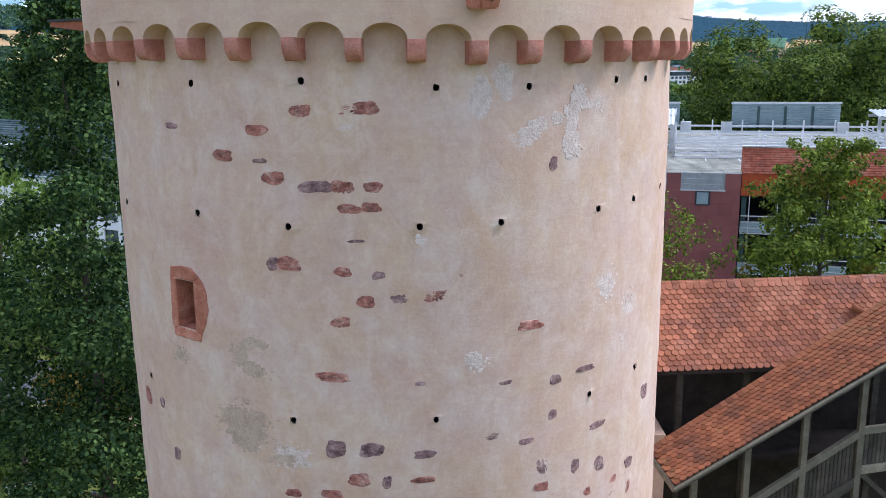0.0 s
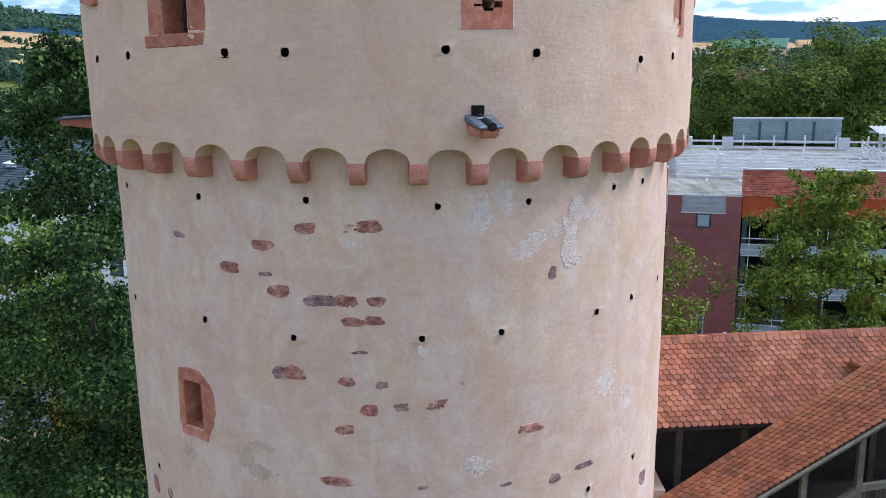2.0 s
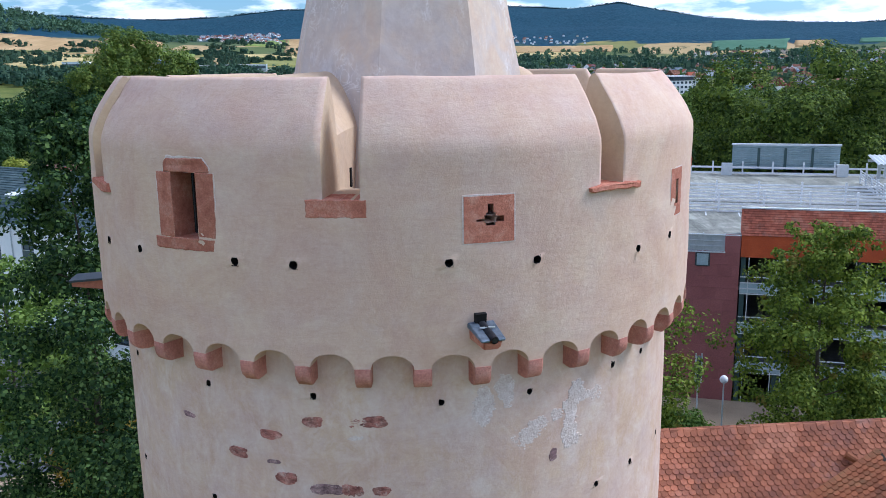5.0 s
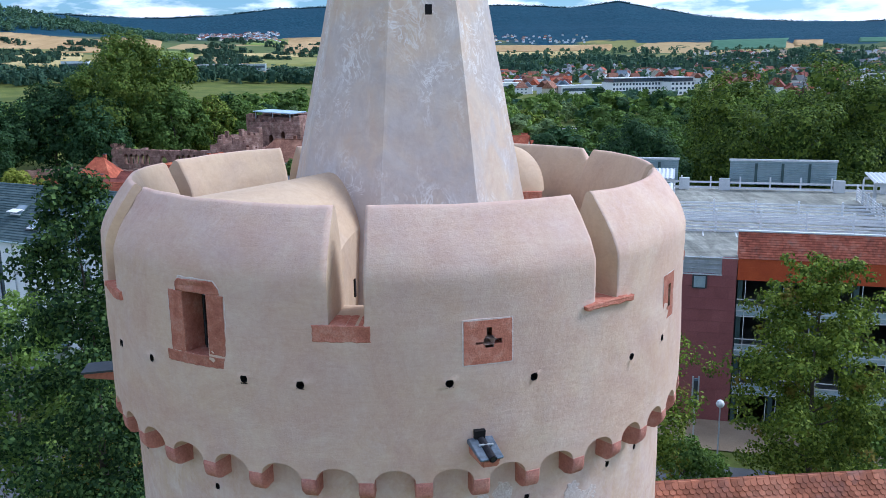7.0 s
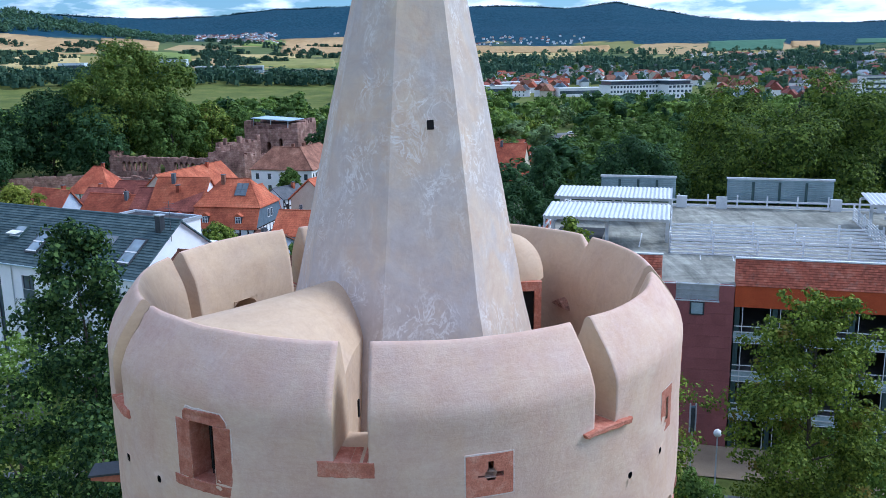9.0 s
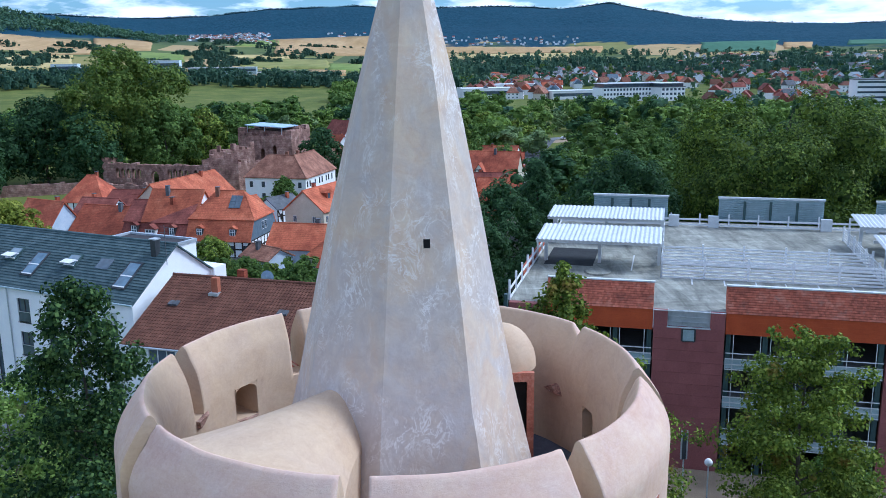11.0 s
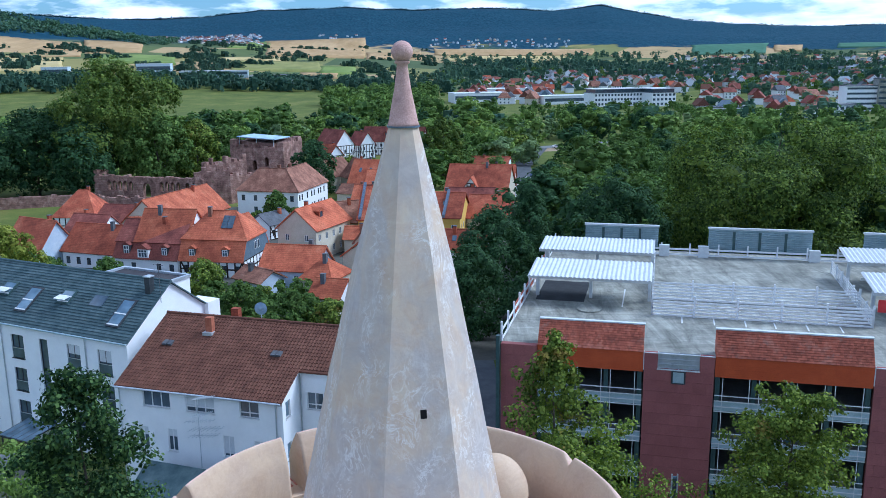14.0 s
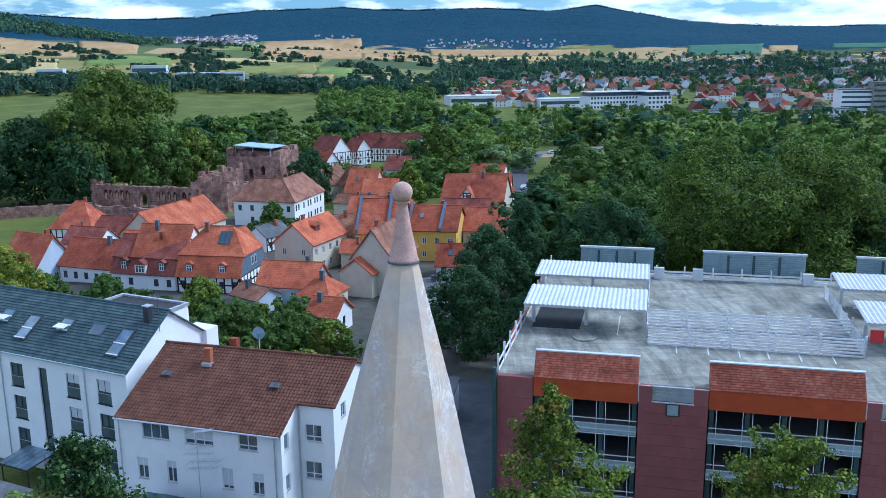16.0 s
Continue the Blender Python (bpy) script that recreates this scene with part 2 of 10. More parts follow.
STAIN = mottled("brown_mortar", (0.40, 0.290, 0.215), (0.58, 0.435, 0.345), 6, 40, 0.95, 0.6, 0.02)
# near-black colour painted as the shade inside holes, slits and the doorway
DARK = mottled("hollow_shade_black", (0.006, 0.005, 0.005), (0.014, 0.012, 0.011), 3, 20, 0.95)
LEAD = mottled("grey_lead", (0.10, 0.13, 0.17), (0.22, 0.26, 0.32), 6, 30, 0.5, 0.2, 0.01, 0.6)
IRON = mottled("dark_iron", (0.02, 0.02, 0.025), (0.06, 0.06, 0.07), 8, 40, 0.5, 0.2, 0.01, 0.7)
GALV = mottled("galvanised_steel", (0.42, 0.45, 0.48), (0.62, 0.65, 0.68), 2, 25, 0.4, 0.05, 0.01, 0.5)
SLATE_FLOOR = mottled("dark_walkway", (0.07, 0.08, 0.10), (0.12, 0.13, 0.16), 1.5, 25, 0.7)
TILE_NEAR = roof_material("old_clay_tile", (0.20, 0.094, 0.074), (0.335, 0.124, 0.068), (0.405, 0.18, 0.112), (0.225, 0.145, 0.135), 0.5, 0.7)
TILE_MOSS = roof_material("mossy_clay_tile", (0.13, 0.060, 0.040), (0.23, 0.084, 0.040), (0.29, 0.125, 0.062), (0.09, 0.076, 0.034), 0.5, 0.9)
TIMBER = mottled("weathered_timber", (0.035, 0.030, 0.024), (0.095, 0.082, 0.066), 2.5, 25, 0.9, 0.5, 0.01, vary=0.4)
TIMBER_PALE = mottled("pale_weathered_timber", (0.12, 0.11, 0.08), (0.22, 0.20, 0.15), 2.5, 25, 0.9, 0.5, 0.01, vary=0.3)
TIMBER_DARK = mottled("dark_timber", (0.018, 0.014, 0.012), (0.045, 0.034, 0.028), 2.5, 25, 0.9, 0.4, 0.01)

# ---------------------------------------------------------------- mesh helpers


def thing(name, at=(0, 0, 0), rz=0.0, label="", category="", group="", kind=""):
    ob = new(name)
    ob.matrix_basis = pose(*at, 0, 0, rz)
    ob.empty_display_size = 0.1
    return tagged(ob, label, category, group, kind)


def link_mesh(name, bm, material, smooth=False):
    me = bpy.data.meshes.new(name)
    bm.to_mesh(me)
    bm.free()
    for m in material if isinstance(material, (list, tuple)) else [material]:
        me.materials.append(m)
    if smooth:
        me.polygons.foreach_set("use_smooth", [True] * len(me.polygons))
    return me


def part(name, bm, material, parent, label="", smooth=False, kind=""):
    """One mesh object under a thing or under a part."""
    ob = new(name, link_mesh(name, bm, material, smooth))
    ob.parent = parent
    return tagged(ob, label, "", "", kind)


def again(name, me, parent, m):
    """One more object on a mesh that is there already."""
    ob = new(name, me)
    ob.parent = parent
    ob.matrix_basis = m
    return ob


def solo(name, bm, material, label, category, kind="", group="", smooth=False, m=None):
    ob = new(name, link_mesh(name, bm, material, smooth))
    if m is not None:
        ob.matrix_basis = m
    return tagged(ob, label, category, group, kind)


def raw_mesh(name, verts, faces, material):
    me = bpy.data.meshes.new(name)
    me.from_pydata(verts, [], faces)
    for m in material if isinstance(material, (list, tuple)) else [material]:
        me.materials.append(m)
    return me


def hexa(bm, p):
    """A block from eight corners: four below, four above, both the same way round (counter-clockwise from above)."""
    v = [bm.verts.new(q) for q in p]
    for f in ((3, 2, 1, 0), (4, 5, 6, 7), (0, 1, 5, 4), (1, 2, 6, 5), (2, 3, 7, 6), (3, 0, 4, 7)):
        bm.faces.new([v[i] for i in f])
    return v


def box(bm, x0, x1, y0, y1, z0, z1, m=None):
    p = [(x0, y0, z0), (x1, y0, z0), (x1, y1, z0), (x0, y1, z0), (x0, y0, z1), (x1, y0, z1), (x1, y1, z1), (x0, y1, z1)]
    return hexa(bm, [m @ Vector(q) for q in p] if m is not None else p)


def beam(bm, a, b, w, h=None, up=(0, 0, 1)):
    """A squared bar from a to b."""
    h = h or w
    a, b = Vector(a), Vector(b)
    d = (b - a).normalized()
    s = d.cross(Vector(up))
    s = (s if s.length > 1e-4 else d.cross(Vector((1, 0, 0)))).normalized() * (w / 2)
    u = s.cross(d).normalized() * (h / 2)
    hexa(bm, [a - s - u, a + s - u, b + s - u, b - s - u, a - s + u, a + s + u, b + s + u, b - s + u])


def tube(bm, a, b, r0, r1, n=10, caps=True):
    a, b = Vector(a), Vector(b)
    d = (b - a).normalized()
    s = d.orthogonal().normalized()
    u = d.cross(s)
    rings = []
    for p, r in ((a, r0), (b, r1)):
        rings.append([bm.verts.new(p + (s * math.cos(2 * math.pi * i / n) + u * math.sin(2 * math.pi * i / n)) * r) for i in range(n)])
    for i in range(n):
        bm.faces.new((rings[0][i], rings[0][(i + 1) % n], rings[1][(i + 1) % n], rings[1][i]))
    if caps:
        bm.faces.new(rings[0][::-1]), bm.faces.new(rings[1])


def extrude_poly(bm, pts, to):
    """A prism: the polygon pts (3D, in order) moved by the vector to."""
    to = Vector(to)
    a = [bm.verts.new(p) for p in pts]
    b = [bm.verts.new(Vector(p) + to) for p in pts]
    n = len(pts)
    bm.faces.new(a[::-1]), bm.faces.new(b)
    for i in range(n):
        bm.faces.new((a[i], a[(i + 1) % n], b[(i + 1) % n], b[i]))
    bmesh.ops.recalc_face_normals(bm, faces=bm.faces[:])

# ---------------------------------------------------------------- tower
CX, CY = -1.02, 17.94
R_LOW, R_UP, R_IN = 5.385, 5.74, 4.68
Z_GROUND, Z_WALK, Z_SILL = -0.65, 22.2, 23.715
tower = thing("tower", (CX, CY, 0), 0, "round medieval town tower, pink lime plaster with bare red stones", "tower")


def ring_point(az, r, z):
    a = radians(az)
    return Vector((r * math.sin(a), -r * math.cos(a), z))


def breaks(first, last, step, extra):
    """Even steps from first to last with further lines at extra."""
    marks = sorted(extra)
    vals = [first + i * (last - first) / max(1, round((last - first) / step)) for i in range(max(1, round((last - first) / step)) + 1)]
    vals = [v for v in vals if all(abs(v - m) > 0.3 * step for m in marks)]
    return sorted(set(vals + marks))


def reveal(bm, az0, az1, z0, z1, r0, r1, back=1, side=0):
    """The four sides and the back of a hollow that goes from radius r0 in to r1."""
    o = [ring_point(a, r0, z) for a, z in ((az0, z0), (az1, z0), (az1, z1), (az0, z1))]
    i = [ring_point(a, r1, z) for a, z in ((az0, z0), (az1, z0), (az1, z1), (az0, z1))]
    for k in range(4):
        n = (k + 1) % 4
        bm.faces.new([bm.verts.new(p) for p in (o[k], o[n], i[n], i[k])][::-1]).material_index = side
    f = bm.faces.new([bm.verts.new(p) for p in i])
    f.material_index = back


def in_any(az, z, openings):
    return any(o[0] < az < o[1] and o[2] < z < o[3] for o in openings)


def uneven(p, amount, scale):
    return 1 + amount * (noise.noise(p * scale) + 0.6 * noise.noise(p * scale * 2.7)) / max(1.0, math.hypot(p.x, p.y))


def holes(z, azs, w=0.09, h=0.105):
    half = math.degrees(w / 2 / 5.4)
    return [(a - half, a + half, z + d - h / 2, z + d + h / 2) for a, d in azs]


SHAFT_HOLES = holes(20.55, [(-56.4, 0.06), (-31.3, 0.09), (-11.1, 0.12), (9.5, 0.01), (24.7, -0.01), (43.7, 0.04), (53.5, 0.04)])
SHAFT_HOLES += holes(18.57, [(-57.8, 0.01), (-31.9, 0.09), (-14.3, -0.02), (6.6, -0.02), (19.9, -0.02), (39.8, 0.01), (50.7, 0.05), (64.7, 0.09)])
SHAFT_HOLES += holes(15.55, [(-51.9, -0.01), (-15.2, -0.08), (8.8, -0.04), (38.7, -0.1), (53.8, -0.01)])
LOW_WINDOW = (-38.9, -34.2, 16.72, 17.52)


def worn_corners(bm, ops, r, amount, scale):
    """Plaster that rounds the corners of the square holes."""
    rnd = random.Random(77)

    def at(a, z):
        p = ring_point(a, r, z)
        k = uneven(p, amount, scale)
        return bm.verts.new((p.x * k, p.y * k, z))

    for a0, a1, z0, z1 in ops:
        for a, z, da, dz in ((a0, z0, 1, 1), (a1, z0, -1, 1), (a1, z1, -1, -1), (a0, z1, 1, -1)):
            u, v = rnd.uniform(0.28, 0.5) * (a1 - a0) * da, rnd.uniform(0.28, 0.5) * (z1 - z0) * dz
            pts = [at(a, z), at(a + u, z), at(a + 0.32 * u, z + 0.32 * v), at(a, z + v)]
            bm.faces.new(pts if da * dz > 0 else pts[::-1])


def shaft():
    bm = bmesh.new()
    ops = SHAFT_HOLES + [LOW_WINDOW]
    azs = breaks(-180, 180, 1.5, [v for o in ops for v in o[:2]])
    zs = [Z_GROUND, 4, 8, 11] + breaks(11.4, 21.7, 0.16, [v for o in ops for v in o[2:]])
    verts = []
    for z in zs:
        row = []
        for a in azs[:-1]:
            p = ring_point(a, R_LOW, z)
            k = uneven(p, 0.016, 0.9)
            row.append(bm.verts.new((p.x * k, p.y * k, z)))
        verts.append(row)
    n = len(azs) - 1
    for i in range(len(zs) - 1):
        for j in range(n):
            if not in_any((azs[j] + azs[j + 1]) / 2, (zs[i] + zs[i + 1]) / 2, ops):
                bm.faces.new((verts[i][j], verts[i][(j + 1) % n], verts[i + 1][(j + 1) % n], verts[i + 1][j])).smooth = True
    # hole sides and all backs coloured black for the shade within
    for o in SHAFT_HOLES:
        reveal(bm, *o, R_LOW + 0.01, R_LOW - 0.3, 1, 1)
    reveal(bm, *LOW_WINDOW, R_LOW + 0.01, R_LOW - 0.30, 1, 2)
    bmesh.ops.remove_doubles(bm, verts=bm.verts[:], dist=0.03)
    worn_corners(bm, SHAFT_HOLES, R_LOW, 0.016, 0.9)
    part("shaft_wall", bm, [PLASTER, DARK, RED_STONE], tower, "pink weathered lime plaster")


shaft()

CORBEL_AZ = [-47.7, -38.5, -29.0, -20.2, -11.3, -2.4, 6.35, 15.25, 23.7, 32.55, 41.4, 49.5]
CORBEL_AZ += [49.5 + (360 - 49.5 - 47.7) * k / 30 for k in range(1, 30)]
HALF_CORBEL, Z_SPRING, ARCH_RISE = 1.24, 21.23, 0.215


def ring_sag(az):
    """The bracket ring dips towards one side."""
    az = (az + 180) % 360 - 180
    return float(np.interp(az, [-180, -45, -29, -11, 6, 15, 45, 180], [0, 0.055, 0.055, 0.035, -0.01, -0.04, -0.04, 0]))


CRENELS = [(-4.45, 5.3), (37.65, 4.9), (83.0, 5.2), (168.0, 5.2), (-145.0, 5.2), (-103.0, 5.4), (-56.0, 5.6)]
WINDOW = (-32.0, -27.1, 23.06, 24.04)
SLIT = [(15.98, 16.85, 23.475, 23.6), (15.75, 17.15, 23.44, 23.475), (15.5, 17.4, 23.33, 23.44), (15.75, 17.15, 23.29, 23.33), (17.4, 18.43, 23.335, 23.42), (14.32, 15.5, 23.35, 23.385)]
SLIT_RIGHT = (57.6, 58.9, 23.15, 23.56)
UP_HOLES = holes(22.75, [(-53.5, -0.02), (-41.2, 0.02), (-21.0, 0.04), (-11.75, 0.03), (10.35, 0.03), (23.8, -0.03), (44.6, -0.14), (55.5, -0.1)], 0.115, 0.125)
INNER = [(-128.9, -120.4, 23.03, 23.88), (105.8, 111.9, 22.80, 23.60)]


def crest_drop(az, z):
    """The coping sinks a little towards one side and the back, and has one worn notch."""
    a = radians(az)
    dip = 0.04 * (math.cos(a) - 1) - 0.045 * math.sin(a) * max(0.0, min(1.0, math.cos(a) + 0.3))
    return (dip - 0.28 * max(0.0, 1 - abs(az - 121.8) / 2.3)) * min(1.0, max(0.0, z - 24.4))


def inner_radius(z):
    return float(np.interp(z, [23.5, 23.9, 24.2, 24.45, 24.7, 24.9, 25.1, 25.3], [R_IN, 4.69, 4.72, 4.755, 4.81, 4.88, 4.97, 5.05]))


def parapet():
    """The wall round the walkway in one piece: outer face, rounded top, inner face, cut by the crenels."""
    outer_ops = UP_HOLES + [WINDOW, SLIT_RIGHT] + SLIT
    extra = [v for o in outer_ops for v in o[2:]] + [Z_SILL]
    zs = breaks(21.56, 24.3, 0.14, extra)
    outer = [(R_UP, z) for z in zs]
    curve = [(5.73, 24.42), (5.69, 24.54), (5.61, 24.72), (5.5, 24.9), (5.385, 25.07), (5.26, 25.24), (5.2, 25.32), (5.15, 25.37), (5.1, 25.36)]
    inner_z = breaks(Z_WALK, 25.3, 0.2, [v for o in INNER for v in o[2:]] + [Z_SILL])[::-1]
    prof = outer + curve + [(inner_radius(z), z) for z in inner_z]
    n_out = len(outer) + len(curve)
    cren = [(a - w / 2, a + w / 2) for a, w in CRENELS]
    azs = breaks(-180, 180, 1.2, [v for o in outer_ops + INNER for v in o[:2]] + [v for c in cren for v in c] + [119.5, 120.7, 121.8, 122.9, 124.1])
    bm = bmesh.new()
    grid = []
    for k, (r, z) in enumerate(prof):
        row = []
        for a in azs[:-1]:
            p = ring_point(a, r, z)
            f = uneven(p, 0.02, 0.8)
            wob = 0.018 * noise.noise(Vector((p.x * 1.1, p.y * 1.1, 3))) * (1 if z > 24.4 else 0)
            row.append(bm.verts.new((p.x * f, p.y * f, z + wob + crest_drop(a, z))))
        grid.append(row)
    n = len(azs) - 1
    for k in range(len(prof) - 1):
        z = (prof[k][1] + prof[k + 1][1]) / 2
        out = k < n_out - 1
        for j in range(n):
            a = (azs[j] + azs[j + 1]) / 2
            if any(c[0] < a < c[1] for c in cren) and z > Z_SILL:
                continue
            if out and in_any(a, z, outer_ops) or not out and in_any(a, z, INNER):
                continue
            f = bm.faces.new((grid[k][j], grid[k][(j + 1) % n], grid[k + 1][(j + 1) % n], grid[k + 1][j]))
            f.smooth = True
            f.material_index = 0 if out else 2
    for c in cren:  # the cheeks and the floor of each crenel
        for side, az in enumerate(c):
            rim = [ring_point(az, r, z + crest_drop(az, z)) for r, z in prof if z > Z_SILL - 1e-6]
            f = bm.faces.new([bm.verts.new(p) for p in (rim if side else rim[::-1])])
            f.material_index = 2
        a0, a1 = c
        f = bm.faces.new([bm.verts.new(ring_point(a, r, Z_SILL)) for a, r in ((a0, R_UP), (a1, R_UP), (a1, R_IN), (a0, R_IN))])
        f.material_index = 2
    # shallow recesses, their depth of shade painted on black backs
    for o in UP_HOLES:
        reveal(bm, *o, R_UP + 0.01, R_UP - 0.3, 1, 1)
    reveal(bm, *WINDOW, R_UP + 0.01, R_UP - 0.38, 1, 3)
    reveal(bm, *SLIT_RIGHT, R_UP + 0.01, R_UP - 0.4)
    for o in SLIT:
        reveal(bm, *o, R_UP + 0.01, R_UP - 0.4)
    for o in INNER:
        reveal(bm, *o, R_IN - 0.02, R_IN + 0.9, 2, 2)
    bmesh.ops.remove_doubles(bm, verts=bm.verts[:], dist=0.03)
    worn_corners(bm, UP_HOLES, R_UP, 0.02, 0.8)
    part("parapet", bm, [PLASTER_UP, DARK, PLASTER_IN, RED_STONE], tower, "smooth pink plaster with a rounded coping")


def arcade():
    """The blind arches that carry the parapet: faces above the arches and their undersides."""
    bm = bmesh.new()
    ring = sorted(CORBEL_AZ)
    for a0, a1 in zip(ring, ring[1:] + [ring[0] + 360]):
        mid, half = (a0 + a1) / 2, (a1 - a0) / 2 - HALF_CORBEL
        pts = [(a0, Z_SPRING), (mid - half, Z_SPRING)]
        pts += [(mid - half * math.cos(math.pi * s / 14), Z_SPRING + ARCH_RISE * math.sin(math.pi * s / 14)) for s in range(1, 14)]
        pts += [(mid + half, Z_SPRING), (a1, Z_SPRING)]
        low = [bm.verts.new(ring_point(a, R_UP, z + ring_sag(a))) for a, z in pts]
        top = [bm.verts.new(ring_point(a, R_UP + 0.002, 21.565)) for a, z in pts]
        for s in range(len(pts) - 1):
            bm.faces.new((low[s], low[s + 1], top[s + 1], top[s])).smooth = True
        arch = pts[1:-1]
        out = [bm.verts.new(ring_point(a, R_UP, z + ring_sag(a))) for a, z in arch]
        ins = [bm.verts.new(ring_point(a, R_LOW - 0.03, z + ring_sag(a))) for a, z in arch]
        for s in range(len(arch) - 1):
            bm.faces.new((out[s], ins[s], ins[s + 1], out[s + 1])).smooth = True
    bmesh.ops.remove_doubles(bm, verts=bm.verts[:], dist=0.0008)
    for e in bm.edges:
        e.smooth = len(e.link_faces) != 2 or e.calc_face_angle() < 0.6
    part("arcade", bm, PLASTER_UP, tower, "blind arches in pink plaster")


parapet()
arcade()


def curved_block(bm, az0, az1, z0, z1, r0, r1, steps=3, rough=0.0, seed=0):
    """A stone that follows the round of the wall."""
    rnd = random.Random(seed)
    cols = []
    for s in range(steps + 1):
        a = az0 + (az1 - az0) * s / steps
        j = lambda: rnd.uniform(-rough, rough)
        cols.append([bm.verts.new(ring_point(a + 4 * j(), r, z + j())) for r, z in ((r0, z0), (r1 + j() * 0.3, z0), (r1 + j() * 0.3, z1), (r0, z1))])
    for s in range(steps):
        for k in range(4):
            bm.faces.new((cols[s][k], cols[s + 1][k], cols[s + 1][(k + 1) % 4], cols[s][(k + 1) % 4]))
    bm.faces.new(cols[0]), bm.faces.new(cols[-1][::-1])
    bmesh.ops.recalc_face_normals(bm, faces=bm.faces[:])


def corbels():
    """Moulded brackets with a rounded nose; four cuts of the stone serve the whole ring."""
    rnd = random.Random(3)
    cuts = []
    for c in range(4):
        bm = bmesh.new()
        prof = [(R_LOW - 0.06, -0.30), (5.56, -0.315), (5.63, -0.305), (5.69, -0.27), (5.73, -0.21), (5.75, -0.13), (5.752, -0.05), (5.75, 0.005), (R_LOW - 0.06, 0.005)]
        jit = [(rnd.uniform(-0.008, 0.008), rnd.uniform(-0.012, 0.012)) for _ in prof]
        sides = []
        for k, back in ((-1, 0.022), (-0.86, 0.004), (-0.3, 0.0), (0.4, 0.0), (0.86, 0.004), (1, 0.022)):
            w = HALF_CORBEL * k * (1 + 0.05 * (c - 1.5))
            sides.append([bm.verts.new(ring_point(w, r - (back if r > 5.5 else 0) + j, z + i * (z < -0.1))) for (r, z), (j, i) in zip(prof, jit)])
        for s, t in zip(sides, sides[1:]):
            for k in range(len(prof)):
                bm.faces.new((s[k], t[k], t[(k + 1) % len(prof)], s[(k + 1) % len(prof)])).smooth = 1 < k < 6
        bm.faces.new(sides[0]), bm.faces.new(sides[-1][::-1])
        bmesh.ops.recalc_face_normals(bm, faces=bm.faces[:])
        cuts.append(link_mesh("corbel", bm, PINK_STONE))
    for i, az in enumerate(CORBEL_AZ):
        ob = again("corbel", cuts[rnd.randrange(4)], tower, pose(0, 0, Z_SPRING + ring_sag(az), 0, 0, az))
        ob["label"] = "moulded red sandstone bracket"


corbels()

def stone_shape(name, pts, r0, r1, material, label="", seed=0, rough=0.007):
    """A dressed stone with a worn outline: corners in degrees and metres, from radius r0 out to r1."""
    rnd = random.Random(seed)
    line = []
    for (a, z), (b, y) in zip(pts, pts[1:] + pts[:1]):
        n = max(1, round(math.hypot(radians(b - a) * r1, y - z) / 0.07))
        line += [(a + (b - a) * k / n, z + (y - z) * k / n) for k in range(n)]
    line = [(a + math.degrees(rnd.uniform(-rough, rough) / r1), z + rnd.uniform(-rough, rough)) for a, z in line]
    ca, cz = sum(a for a, z in line) / len(line), sum(z for a, z in line) / len(line)
    bm = bmesh.new()
    rings = []
    for r, k in ((r0, 0.0), (r1 - 0.012, 0.0), (r1, 0.014)):
        rings.append([bm.verts.new(ring_point(a + math.degrees(k / r1) * (1 if a < ca else -1), r + (rnd.uniform(-0.003, 0.003) if k else 0), z + k * (1 if z < cz else -1))) for a, z in line])
    m = len(line)
    for u, v in zip(rings, rings[1:]):
        for k in range(m):
            bm.faces.new((u[k], u[(k + 1) % m], v[(k + 1) % m], v[k]))
    bm.faces.new(rings[-1])
    bmesh.ops.recalc_face_normals(bm, faces=bm.faces[:])
    return part(name, bm, material, tower, label)


def rect(a0, a1, z0, z1):
    return [(a0, z0), (a1, z0), (a1, z1), (a0, z1)]


# sandstone sills of the crenels: a squared block, a broken ledge, then plain ones
stone_shape("crenel_sill", rect(-9.55, -0.9, 23.462, Z_SILL + 0.003), R_UP - 0.5, R_UP + 0.02, RED_STONE, "rough red sandstone sill", 1, 0.01)
stone_shape("crenel_sill", [(32.9, 23.622), (36, 23.635), (43.8, 23.612), (43.9, 23.69), (40.1, 23.718), (35.2, 23.718), (32.8, 23.70)], R_UP - 0.5, R_UP + 0.075, RED_STONE, "thin broken red sandstone sill", 2, 0.012)
stone_shape("crenel_sill", [(-60.0, 23.66), (-57.5, 23.62), (-53.5, 23.56), (-50.2, 23.56), (-50.6, 23.70), (-53.0, 23.72), (-59.5, 23.72)], R_UP - 0.5, R_UP + 0.06, RED_STONE, "cracked red sandstone sill", 3, 0.014)
for i, (a, w) in enumerate(CRENELS[2:-1]):
    stone_shape("crenel_sill", rect(a - w / 2 - 1.4, a + w / 2 + 1.2, Z_SILL - 0.2, Z_SILL + 0.003), R_UP - 0.5, R_UP + 0.03, RED_STONE, "rough red sandstone sill", 10 + i, 0.01)

